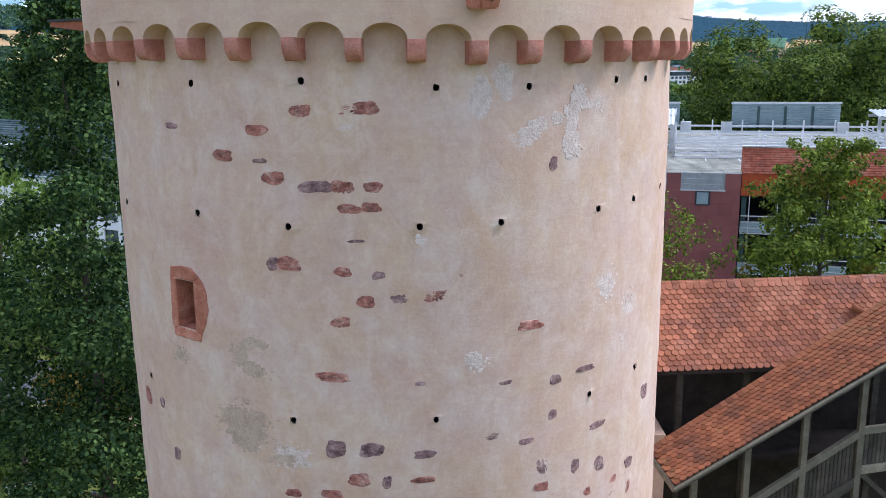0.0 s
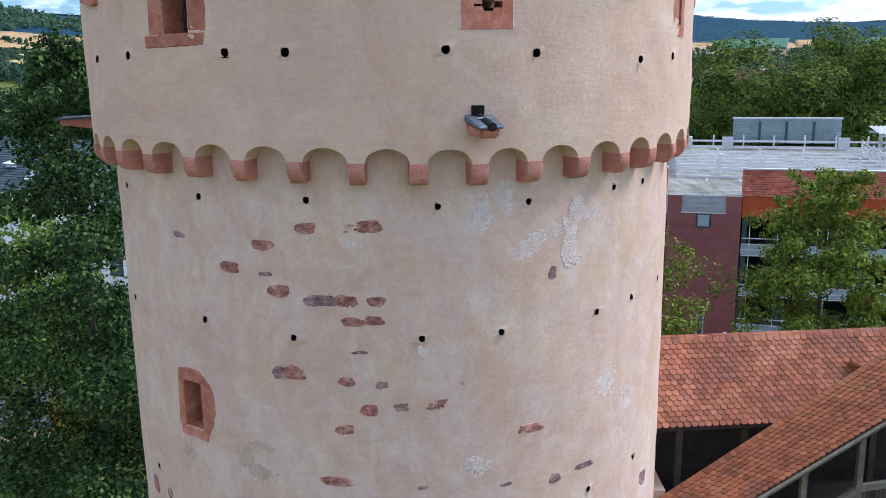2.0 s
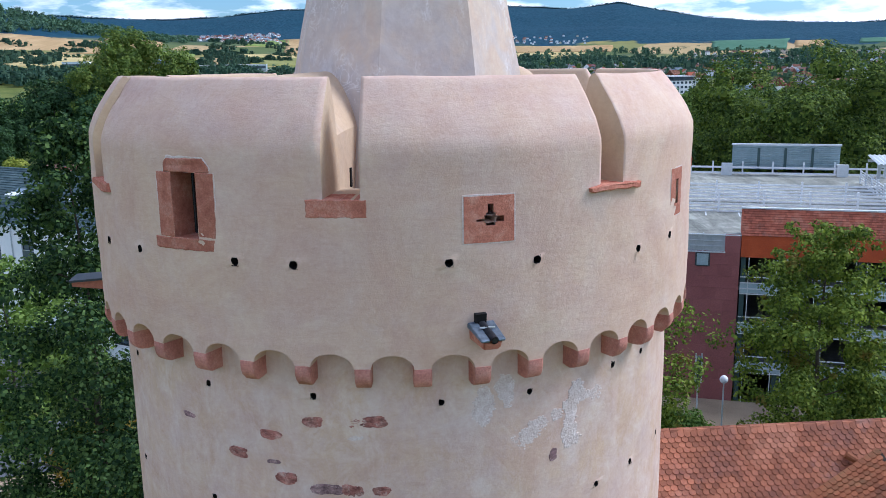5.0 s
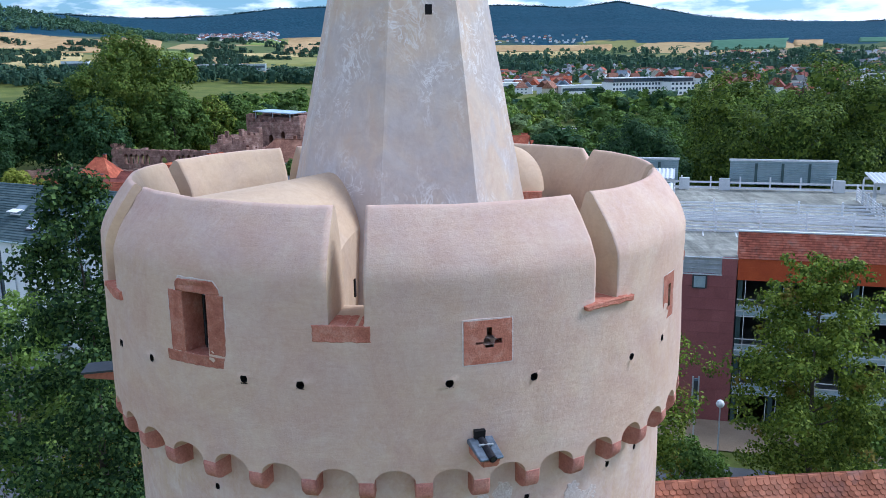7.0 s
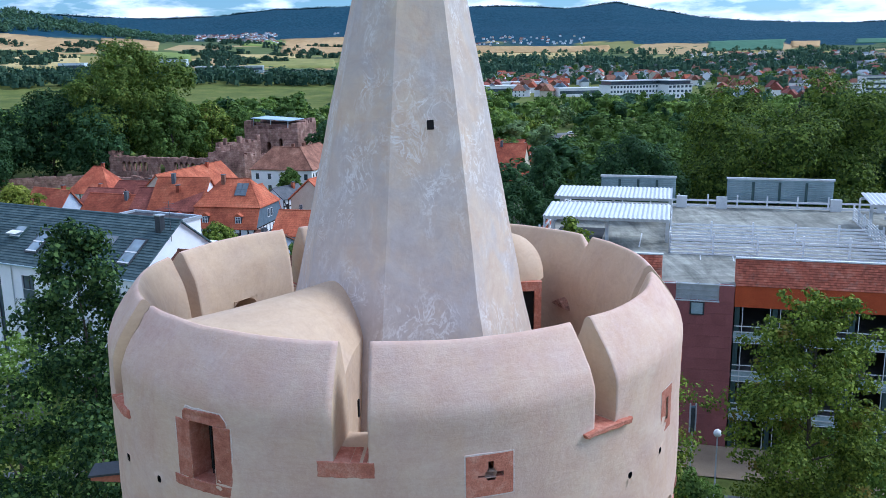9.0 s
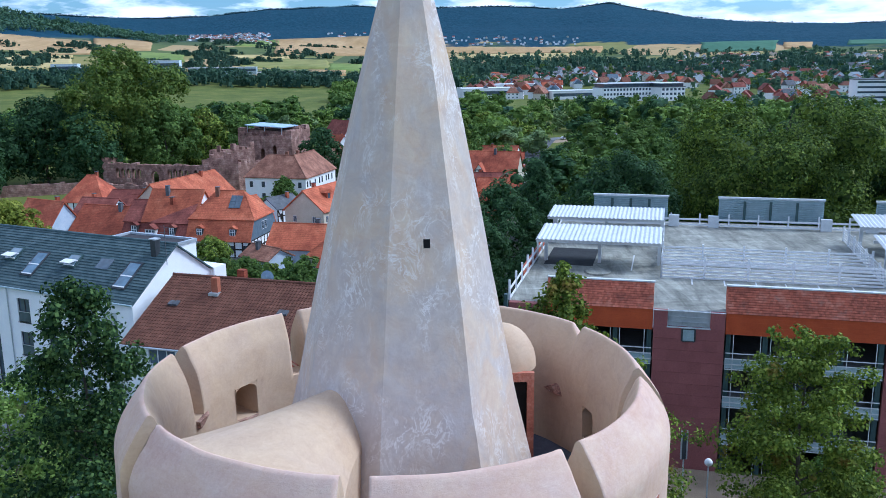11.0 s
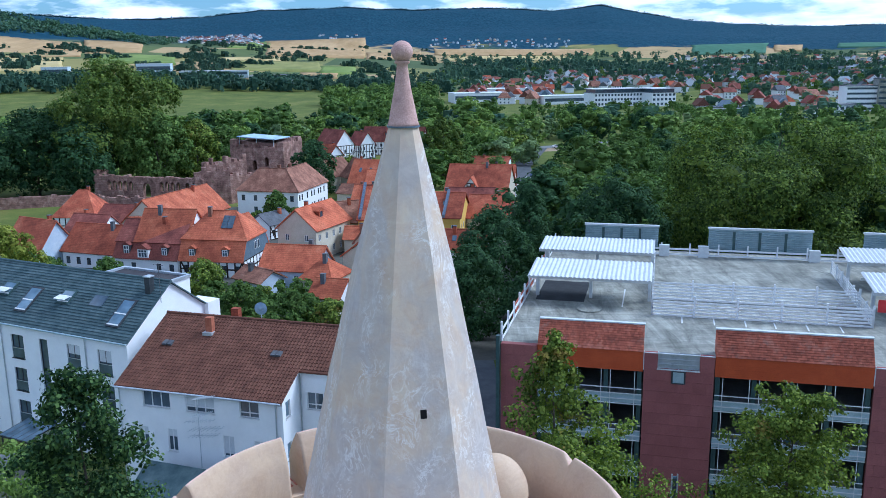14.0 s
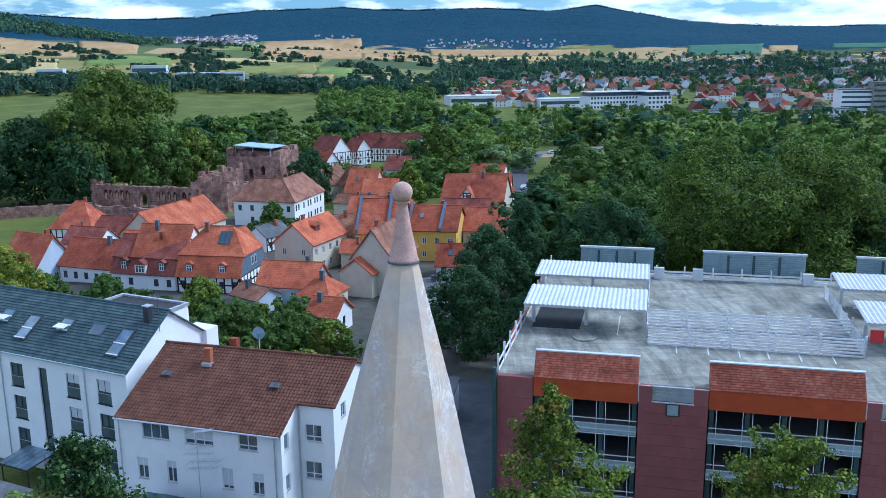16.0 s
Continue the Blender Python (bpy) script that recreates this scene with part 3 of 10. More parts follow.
# the framed window of the parapet
stone_shape("jamb", rect(-35.2, -32.0, 23.05, 24.03), R_UP - 0.4, R_UP + 0.018, RED_STONE, "pitted red sandstone jamb", 20)
stone_shape("jamb", rect(-27.1, -23.9, 23.09, 24.045), R_UP - 0.4, R_UP + 0.018, RED_STONE, "pitted red sandstone jamb", 21)
stone_shape("lintel", [(-33.6, 24.035), (-24.6, 24.05), (-24.6, 24.13), (-25.6, 24.25), (-32.8, 24.235), (-33.5, 24.17)], R_UP - 0.3, R_UP + 0.016, RED_STONE, "red sandstone lintel with clipped corners", 22)
stone_shape("window_sill", [(-36.4, 22.87), (-24.4, 22.89), (-24.1, 23.085), (-27.2, 23.075), (-32.0, 23.05), (-36.4, 23.03)], R_UP - 0.3, R_UP + 0.02, RED_STONE, "worn red sandstone sill", 23, 0.01)
stone_shape("repair_mortar", [(-24.3, 22.9), (-22.7, 22.9), (-22.5, 23.05), (-23.8, 23.08)], R_UP - 0.1, R_UP + 0.006, LIME, "rough grey mortar repair", 24, 0.014)
for k, pts in enumerate((rect(-23.9, -23.55, 23.06, 24.06), rect(-35.45, -35.2, 23.0, 24.0), [(-33.9, 24.02), (-32.9, 24.28), (-25.4, 24.29), (-24.2, 24.1), (-24.4, 24.06), (-25.5, 24.25), (-32.8, 24.24), (-33.6, 24.02)])):
    stone_shape("mortar_joint", pts, R_UP - 0.1, R_UP + 0.005, LIME, "pale lime joint round the frame", 30 + k, 0.008)
bm = bmesh.new()
for az in (-29.8, -28.2):
    tube(bm, ring_point(az, R_UP - 0.22, 23.1), ring_point(az, R_UP - 0.22, 24.02), 0.013, 0.013, 6)
part("window_bar", bm, IRON, tower, "dark iron bar")

# the small window of the shaft, with a bulging jamb
stone_shape("jamb", [(-40.9, 16.7), (-38.9, 16.7), (-38.9, 17.53), (-40.5, 17.53)], R_LOW - 0.4, R_LOW + 0.03, RED_STONE, "pitted red sandstone jamb", 40)
stone_shape("jamb", [(-34.2, 16.7), (-33.1, 16.64), (-31.8, 16.85), (-30.9, 17.1), (-31.4, 17.42), (-32.6, 17.6), (-34.2, 17.53)], R_LOW - 0.4, R_LOW + 0.03, RED_STONE, "bulging orange-red sandstone jamb", 41)
stone_shape("lintel", [(-40.5, 17.535), (-34.2, 17.535), (-32.7, 17.605), (-34.5, 17.74), (-37.5, 17.75), (-40.2, 17.71)], R_LOW - 0.3, R_LOW + 0.028, RED_STONE, "red sandstone lintel", 42)
stone_shape("window_sill", [(-40.3, 16.54), (-33.3, 16.54), (-33.0, 16.63), (-34.2, 16.695), (-40.6, 16.69)], R_LOW - 0.3, R_LOW + 0.03, RED_STONE, "worn red sandstone sill", 43, 0.012)


def slit_surround(az0, az1, z0, z1, cuts, r):
    """A flat square of red stone pieced round the cuts."""
    xs = sorted({az0, az1, *[v for c in cuts for v in c[:2]]})
    zs = sorted({z0, z1, *[v for c in cuts for v in c[2:]]})
    bm = bmesh.new()
    for x0, x1 in zip(xs, xs[1:]):
        for y0, y1 in zip(zs, zs[1:]):
            if not in_any((x0 + x1) / 2, (y0 + y1) / 2, cuts):
                curved_block(bm, x0, x1, y0, y1, r - 0.14, r + 0.012, 1)
    bmesh.ops.remove_doubles(bm, verts=bm.verts[:], dist=0.0005)
    block = part("loophole_surround", bm, RED_STONE, tower, "square red sandstone loophole surround")
    d = 0.22
    for k, (a, b, y0, y1) in enumerate(((az0 - d, az1 + d, z1, z1 + 0.022), (az0 - d, az1 + d, z0 - 0.018, z0), (az0 - d, az0, z0, z1), (az1, az1 + d, z0, z1))):
        bm = bmesh.new()
        curved_block(bm, a, b, y0, y1, r - 0.1, r + 0.008, 4, 0.006, k)
        part("mortar_joint", bm, LIME, block, "pale lime joint")


slit_surround(12.5, 20.0, 23.045, 23.712, SLIT, R_UP)
slit_surround(55.3, 60.7, 22.95, 23.75, [SLIT_RIGHT], R_UP)

RED_PATCHES = [
    (-20.6, 20.56, 0.26, 0.11), (-11.5, 20.25, 0.34, 0.20), (-5.5, 20.26, 0.35, 0.17), (-1.4, 20.28, 0.41, 0.22), (-19.1, 19.97, 0.39, 0.19),
    (-25.7, 19.58, 0.40, 0.18), (-16.6, 19.27, 0.45, 0.20), (-5.3, 19.15, 0.36, 0.23), (-0.5, 19.15, 0.29, 0.19), (-4.3, 18.83, 0.41, 0.16),
    (-0.9, 18.85, 0.32, 0.15), (-14.7, 17.98, 0.42, 0.24), (-5.7, 17.88, 0.29, 0.17), (-2.1, 17.42, 0.28, 0.22), (-6.3, 17.10, 0.32, 0.19),
    (8.8, 17.49, 0.40, 0.19), (25.5, 16.87, 0.46, 0.18), (-7.9, 16.22, 0.58, 0.18), (-15.8, 14.22, 0.29, 0.16), (-8.9, 14.26, 0.42, 0.17),
    (6.5, 14.51, 0.44, 0.11), (13.5, 17.79, 0.15, 0.10),
]
GREY_PATCHES = [
    (-9.6, 19.15, 0.54, 0.20), (-37.0, 19.99, 0.34, 0.10), (-18.8, 19.52, 0.24, 0.07), (-3.4, 18.35, 0.28, 0.05), (-17.5, 17.97, 0.21, 0.22),
    (0.0, 17.83, 0.23, 0.12), (3.3, 17.46, 0.33, 0.15), (6.3, 16.11, 0.17, 0.08), (20.8, 15.99, 0.23, 0.08), (30.6, 15.88, 0.23, 0.19),
    (30.1, 15.29, 0.19, 0.17), (41.1, 14.84, 0.48, 0.13), (37.6, 15.93, 0.43, 0.11), (18.4, 15.13, 0.26, 0.14), (24.8, 14.93, 0.29, 0.12),
    (6.8, 14.94, 0.38, 0.14),
]
LOW_PATCHES = [
    (-8.0, 15.04, 0.34, 0.32), (-2.0, 15.04, 0.40, 0.26), (-4.2, 14.53, 0.40, 0.23), (0.4, 14.49, 0.15, 0.24), (28.3, 14.43, 0.29, 0.31),
    (28.1, 14.06, 0.38, 0.18), (35.4, 14.23, 0.21, 0.30), (41.9, 14.10, 0.28, 0.31), (46.2, 13.66, 0.27, 0.17), (52.3, 13.77, 0.32, 0.22),
    (46.4, 13.36, 0.36, 0.18), (38.6, 13.68, 0.23, 0.17), (59.1, 14.92, 0.34, 0.32), (-43.3, 14.32, 0.21, 0.28), (-54.9, 15.07, 0.30, 0.33),
    (-47.7, 15.15, 0.19, 0.22), (29.5, 19.38, 0.17, 0.22), (52.2, 13.30, 0.19, 0.27),
]
LIME_PATCHES = [
    (15.5, 16.40, 0.39, 0.36), (42.4, 17.27, 0.60, 0.59), (49.7, 16.58, 0.60, 0.91), (6.8, 18.35, 0.11, 0.25), (14.2, 17.76, 0.22, 0.17),
    (-5.4, 20.02, 0.48, 0.06),
]
STAIN_PATCHES = [
    (-23.9, 15.36, 0.98, 0.38), (-21.9, 14.95, 1.06, 0.33), (-38.5, 16.20, 0.70, 0.36), (-17.6, 14.76, 0.89, 0.25),
]


def blob(bm, rnd, az, z, w, h, proud, teeth, n=22):
    """A flat uneven lump on the round of the wall."""
    ph = [rnd.uniform(0, 6.3) for _ in range(4)]
    square = rnd.uniform(2.2, 4.0)
    shape = []
    for i in range(n):
        t = 2 * math.pi * i / n
        k = (abs(math.cos(t)) ** square + abs(math.sin(t)) ** square) ** (-1 / square)
        k *= 1 + teeth * (0.6 * math.sin(2 * t + ph[0]) + 0.45 * math.sin(3 * t + ph[1]) + 0.3 * math.sin(5 * t + ph[2])) + rnd.uniform(-teeth, teeth) * 0.35
        shape.append((k * math.cos(t) * w / 2 * 0.95, k * math.sin(t) * h / 2 * 0.95))
    rings = []
    for q, d in ((1.0, -0.02), (0.93, proud * 0.7), (0.6, proud), (0.3, proud)):
        rings.append([bm.verts.new(ring_point(az + math.degrees(x * q / R_LOW), R_LOW + d + (rnd.uniform(-0.3, 0.3) * proud if q < 1 else 0), z + y * q)) for x, y in shape])
    for a, b in zip(rings, rings[1:]):
        for i in range(n):
            bm.faces.new((a[i], a[(i + 1) % n], b[(i + 1) % n], b[i]))
    bm.faces.new(rings[-1])


def patch(name, az, z, w, h, material, seed, proud, label, flaked=False):
    """A stone that shows through the plaster, or a flaked place with a ragged crust."""
    rnd = random.Random(seed)
    bm = bmesh.new()
    if flaked:
        for _ in range(int(26 + 110 * w * h)):
            a, k = rnd.uniform(0, 6.283), rnd.uniform(0, 1) ** 0.5 * rnd.choice((0.7, 1.0, 1.25))
            q = rnd.uniform(0.03, 0.11) * (1.25 - 0.7 * k)
            blob(bm, rnd, az + math.degrees(math.cos(a) * k * w / 2 / R_LOW), z + math.sin(a) * k * h / 2, q * rnd.uniform(0.9, 1.8), q, proud * rnd.uniform(0.6, 1.3), 0.22, 12)
        blob(bm, rnd, az, z, w * 0.6, h * 0.6, proud * 0.5, 0.35, 34)
        part(name, bm, material, tower, label, kind="stuff")
    else:
        blob(bm, rnd, az, z, w, h, proud, 0.15, 44)
        part(name, bm, material, tower, label)


for s, (az, z, w, h) in enumerate(RED_PATCHES):
    patch("exposed_stone", az, z, w, h, BARE_RED, s, 0.008, "bare red rubble stone")
for s, (az, z, w, h) in enumerate(GREY_PATCHES):
    patch("exposed_stone", az, z, w, h, BARE_GREY, 100 + s, 0.008, "bare grey-violet rubble stone")
for s, (az, z, w, h) in enumerate(LOW_PATCHES):
    patch("exposed_stone", az, z, w, h, (BARE_GREY, BARE_GREY, BARE_RED)[s % 3], 200 + s, 0.008, "bare dark rubble stone")
for s, (az, z, w, h) in enumerate(LIME_PATCHES):
    patch("plaster_patch", az, z, w, h, LIME, 300 + s, 0.004, "rough pale lime mortar patch", True)
for s, (az, z, w, h) in enumerate(STAIN_PATCHES):
    patch("plaster_patch", az, z, w, h, STAIN, 400 + s, 0.006, "worn brown mortar patch", True)


def worn_field(az, z, w, h, material, seed, label, hollow=False):
    """A larger ragged place where the finish has come away, sometimes round a patch that stayed."""
    rnd = random.Random(seed)
    bm = bmesh.new()
    k = 9
    for i in range(k):
        a = 2 * math.pi * i / k
        reach = 0.36 if hollow else rnd.uniform(0.1, 0.32)
        size = rnd.uniform(0.26, 0.4) if hollow else rnd.uniform(0.38, 0.55)
        blob(bm, rnd, az + math.degrees(math.cos(a) * reach * w / R_LOW), z + math.sin(a) * reach * h, w * size, h * size, 0.003, 0.3, 26)
    for _ in range(70):
        a, d = rnd.uniform(0, 6.283), rnd.uniform(0.35, 0.62)
        q = rnd.uniform(0.02, 0.06)
        blob(bm, rnd, az + math.degrees(math.cos(a) * d * w / R_LOW), z + math.sin(a) * d * h, q * 1.5, q, 0.005, 0.22, 10)
    part("plaster_patch", bm, material, tower, label, kind="stuff")


worn_field(-21.4, 16.45, 0.9, 0.62, STAIN, 501, "worn grey-brown mortar round a piece of sound plaster", True)
worn_field(-24.8, 15.25, 0.95, 0.75, STAIN, 502, "large worn brown mortar patch")
worn_field(-17.3, 14.85, 0.9, 0.36, LIME, 503, "scratched pale lime mortar patch")


# where the finish was scraped off, each a chain of ragged lumps: bearing, height, width, height
SCRAPED = [
    [(16.4, 20.58, 0.24, 0.29), (16.6, 20.41, 0.36, 0.29), (16.2, 20.25, 0.27, 0.26)],
    [(20.0, 20.74, 0.26, 0.29), (20.6, 20.59, 0.24, 0.26), (20.7, 20.46, 0.14, 0.2)],
    [(20.2, 19.63, 0.22, 0.21), (21.9, 19.68, 0.33, 0.24), (23.8, 19.78, 0.34, 0.3), (25.8, 19.9, 0.31, 0.24), (27.0, 19.97, 0.21, 0.18)],
    [(34.4, 20.43, 0.23, 0.24), (34.9, 20.28, 0.33, 0.21), (37.2, 20.24, 0.31, 0.12), (39.5, 20.23, 0.21, 0.22), (33.2, 20.09, 0.28, 0.28), (30.2, 20.06, 0.19, 0.17), (33.0, 19.88, 0.24, 0.31), (33.0, 19.68, 0.29, 0.28), (33.5, 19.54, 0.34, 0.18)],
]
for s, chain in enumerate(SCRAPED):
    rnd = random.Random(600 + s)
    bm = bmesh.new()
    for az, z, w, h in chain:
        blob(bm, rnd, az, z, w * 1.1, h * 1.1, 0.003, 0.3, 34)
        for _ in range(26):
            a, d = rnd.uniform(0, 6.283), rnd.uniform(0.2, 0.62)
            q = rnd.uniform(0.02, 0.055)
            blob(bm, rnd, az + math.degrees(math.cos(a) * d * w / R_LOW), z + math.sin(a) * d * h, q * 1.5, q, 0.006, 0.22, 10)
    part("plaster_patch", bm, LIME, tower, "rough scraped pale lime patch", kind="stuff")


def walkway():
    bm = bmesh.new()
    rings = [[bm.verts.new(ring_point(a, r, z)) for a in range(0, 360, 5)] for r, z in ((2.2, Z_WALK + 0.02), (3.6, Z_WALK + 0.01), (R_IN + 0.03, Z_WALK))]
    for a, b in zip(rings, rings[1:]):
        for i in range(72):
            bm.faces.new((a[i], a[(i + 1) % 72], b[(i + 1) % 72], b[i])[::-1])
    part("walkway_floor", bm, SLATE_FLOOR, tower, "dark slab walkway")


walkway()

SPIRE_RINGS = [(22.3, 3.0, -0.20), (24.1, 2.57, -0.17), (25.0, 2.355, -0.165), (26.2, 2.10, -0.13), (28.7, 1.57, -0.07), (31.1, 1.025, 0.0), (33.80, 0.30, 0.06)]
SPIRE_AT = (0.35, 0.06)


def spire():
    """The eight-sided stone helm, slightly hollow in outline."""
    bm = bmesh.new()
    turns = [-8.5 + 45 * k for k in range(8)]
    levels = []
    for (z0, r0, x0), (z1, r1, x1) in zip(SPIRE_RINGS, SPIRE_RINGS[1:]):
        n = max(1, round((z1 - z0) / 0.3))
        levels += [(z0 + (z1 - z0) * i / n, r0 + (r1 - r0) * i / n, x0 + (x1 - x0) * i / n) for i in range(n)]
    levels.append(SPIRE_RINGS[-1])
    sub = 6
    grid = []
    for z, r, dx in levels:
        row = []
        for k in range(8):
            a, b = ring_point(turns[k], r, z), ring_point(turns[(k + 1) % 8], r, z)
            for s in range(sub):
                p = a.lerp(b, s / sub)
                f = 1 + 0.012 * noise.noise(p * 1.1 + Vector((7, 0, 0))) * min(1, r)
                row.append(bm.verts.new((p.x * f + SPIRE_AT[0] + dx, p.y * f + SPIRE_AT[1], z)))
        grid.append(row)
    n = 8 * sub
    for g, h in zip(grid, grid[1:]):
        for i in range(n):
            f = bm.faces.new((g[i], g[(i + 1) % n], h[(i + 1) % n], h[i]))
            f.smooth = True
    bm.edges.ensure_lookup_table()
    for g, h in zip(grid, grid[1:]):
        for k in range(8):
            e = bm.edges.get((g[k * sub], h[k * sub]))
            e.smooth = False
    part("spire", bm, SPIRE_MAT, tower, "eight-sided rendered stone spire")
    # a small light hole in the front face, its shade a black block
    bm = bmesh.new()
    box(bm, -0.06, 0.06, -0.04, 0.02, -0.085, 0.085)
    hole = part("spire_hole", bm, DARK, tower, "small light hole, its shade a black block")
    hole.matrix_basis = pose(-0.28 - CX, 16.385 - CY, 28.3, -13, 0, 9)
    x, y = SPIRE_AT[0] + 0.06, SPIRE_AT[1]
    bm = bmesh.new()
    prof = [(0.30, 33.80), (0.325, 33.83), (0.30, 33.87), (0.245, 34.15), (0.165, 34.55), (0.115, 34.9), (0.105, 35.0), (0.15, 35.03), (0.15, 35.07)]
    rings = [[bm.verts.new((x + r * math.cos(2 * math.pi * i / 24), y + r * math.sin(2 * math.pi * i / 24), z)) for i in range(24)] for r, z in prof]
    for a, b in zip(rings, rings[1:]):
        for i in range(24):
            bm.faces.new((a[i], a[(i + 1) % 24], b[(i + 1) % 24], b[i])).smooth = True
    part("finial", bm, FINIAL_STONE, tower, "tapered pink sandstone finial")
    bm = bmesh.new()
    bmesh.ops.create_uvsphere(bm, u_segments=28, v_segments=16, radius=0.215)
    bmesh.ops.translate(bm, verts=bm.verts[:], vec=(x, y, 35.25))
    part("ball", bm, FINIAL_STONE, tower, "pink sandstone ball", True)
    bm = bmesh.new()
    for i in range(24):
        t0, t1 = 2 * math.pi * i / 24, 2 * math.pi * (i + 1) / 24
        hexa(bm, [(x + r * math.cos(t), y + r * math.sin(t), z) for z in (33.775, 33.81) for r, t in ((0.28, t0), (0.335, t0), (0.335, t1), (0.28, t1))])
    part("collar", bm, LEAD, tower, "thin lead collar")


spire()


def hood():
    """The vaulted cover over the stair head, between the spire and the wall."""
    nu, nv = 20, 10
    bm = bmesh.new()
    grid = []
    for i in range(nu + 1):
        u = i / nu
        row = []
        for j in range(nv + 1):
            v = j / nv
            az, r = (-15 - 42 * u) * (1 - v) + (-7.8 - 57 * u) * v, (2.05 - 0.35 * math.sin(math.pi * u)) * (1 - v) + 4.82 * v
            z = (24.46 + 0.95 * math.sin(math.pi * u) ** 0.75) * (1 - v) + (24.44 + 0.86 * math.sin(math.pi * u) ** 0.85) * v
            row.append(bm.verts.new(ring_point(az, r, z)))
        row.append(bm.verts.new(ring_point(az, 5.1 if az > -51 else 4.84, z)))  # its end runs into the wall
        grid.append(row)
    for i in range(nu):
        for j in range(nv + 1):
            bm.faces.new((grid[i][j], grid[i][j + 1], grid[i + 1][j + 1], grid[i + 1][j])[::-1]).smooth = True
    for row in (grid[0], grid[-1]):  # walls below its two eaves
        for a, b in zip(row, row[1:]):
            bm.faces.new([bm.verts.new(p) for p in (a.co, b.co, (b.co.x, b.co.y, Z_WALK), (a.co.x, a.co.y, Z_WALK))])
    part("stair_hood", bm, PLASTER_IN, tower, "vaulted ochre plaster stair hood")
    # black block on the wall, painted as the slit's shade
    bm = bmesh.new()
    m = Matrix.Translation(ring_point(-7.3, 3.9, 23.78)) @ pose(0, 0, 0, 0, 0, -8)
    box(bm, -0.02, 0.006, -0.035, 0.035, -0.15, 0.15, m)
    part("hood_slit", bm, DARK, tower, "narrow slit, its shade a black block")
    # rounded door housing on the far side
    cx, cy, r = 1.43 - CX, 20.4 - CY, 0.85
    bm = bmesh.new()
    rings = []
    for k in range(9):
        t = math.pi / 2 * k / 8
        rr, z = r * math.cos(t), 24.42 + 1.02 * math.sin(t)
        rings.append([bm.verts.new((cx + max(rr, 0.01) * math.cos(2 * math.pi * i / 32), cy + max(rr, 0.01) * math.sin(2 * math.pi * i / 32), z)) for i in range(32)])
    for a, b in zip(rings, rings[1:]):
        for i in range(32):
            bm.faces.new((a[i], a[(i + 1) % 32], b[(i + 1) % 32], b[i])).smooth = True
    part("door_dome", bm, PLASTER_IN, tower, "domed ochre plaster door housing")
    bm = bmesh.new()
    box(bm, cx - 0.45, cx + 0.72, cy - 0.84, cy - 0.70, 24.26, 24.48)
    part("door_lintel", bm, RED_STONE, tower, "red sandstone lintel")
    bm = bmesh.new()
    box(bm, cx + 0.56, cx + 0.715, cy - 0.835, cy + 0.6, Z_WALK, 24.26)
    part("door_jamb", bm, RED_STONE, tower, "red sandstone jamb")
    # flat black panel stands for the shade in the doorway
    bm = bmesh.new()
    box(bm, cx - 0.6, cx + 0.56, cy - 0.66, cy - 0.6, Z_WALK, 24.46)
    part("doorway", bm, DARK, tower, "open doorway, its shade a black panel")


hood()


OLD_STONE = sandstone_material("weathered_brown_sandstone", (0.17, 0.095, 0.070), (0.27, 0.155, 0.115), (0.40, 0.265, 0.21), (0.55, 0.44, 0.35))


def ledge(pts, z, out, seed):
    """A broken stub of stone let into the inner face: its top outline by bearing and height, thinning to the front."""
    bm = bmesh.new()
    back = [bm.verts.new(ring_point(a, R_IN + 0.06, z + h)) for a, h in pts]
    front = [bm.verts.new(ring_point(a * 0.72 + pts[0][0] * 0.28, R_IN - out * (0.4 + 0.6 * ((k * 7 + seed) % 3) / 2), z + h * 0.7)) for k, (a, h) in enumerate(pts)]
    bm.faces.new(back), bm.faces.new(front[::-1])
    for k in range(len(pts)):
        bm.faces.new((back[k], back[(k + 1) % len(pts)], front[(k + 1) % len(pts)], front[k]))
    bmesh.ops.recalc_face_normals(bm, faces=bm.faces[:])
    bmesh.ops.bevel(bm, geom=bm.edges[:], offset=0.012, segments=1, affect="EDGES")
    part("inner_sill", bm, OLD_STONE, tower, "broken brown sandstone ledge")


ledge([(-101.0, 0.0), (-108.5, 0.04), (-109.2, -0.08), (-104.0, -0.26), (-101.4, -0.24)], Z_SILL - 0.02, 0.1, 1)
ledge([(-128.8, 0.0), (-120.5, 0.02), (-120.2, -0.10), (-122.5, -0.20), (-127.0, -0.10)], 23.02, 0.09, 2)
ledge([(105.9, 0.0), (111.8, 0.02), (111.0, -0.12), (108.0, -0.16)], 22.80, 0.08, 0)
ledge([(129.6, 0.0), (124.5, 0.22), (122.6, 0.16), (121.6, -0.12), (125.5, -0.06)], 23.62, 0.12, 1)


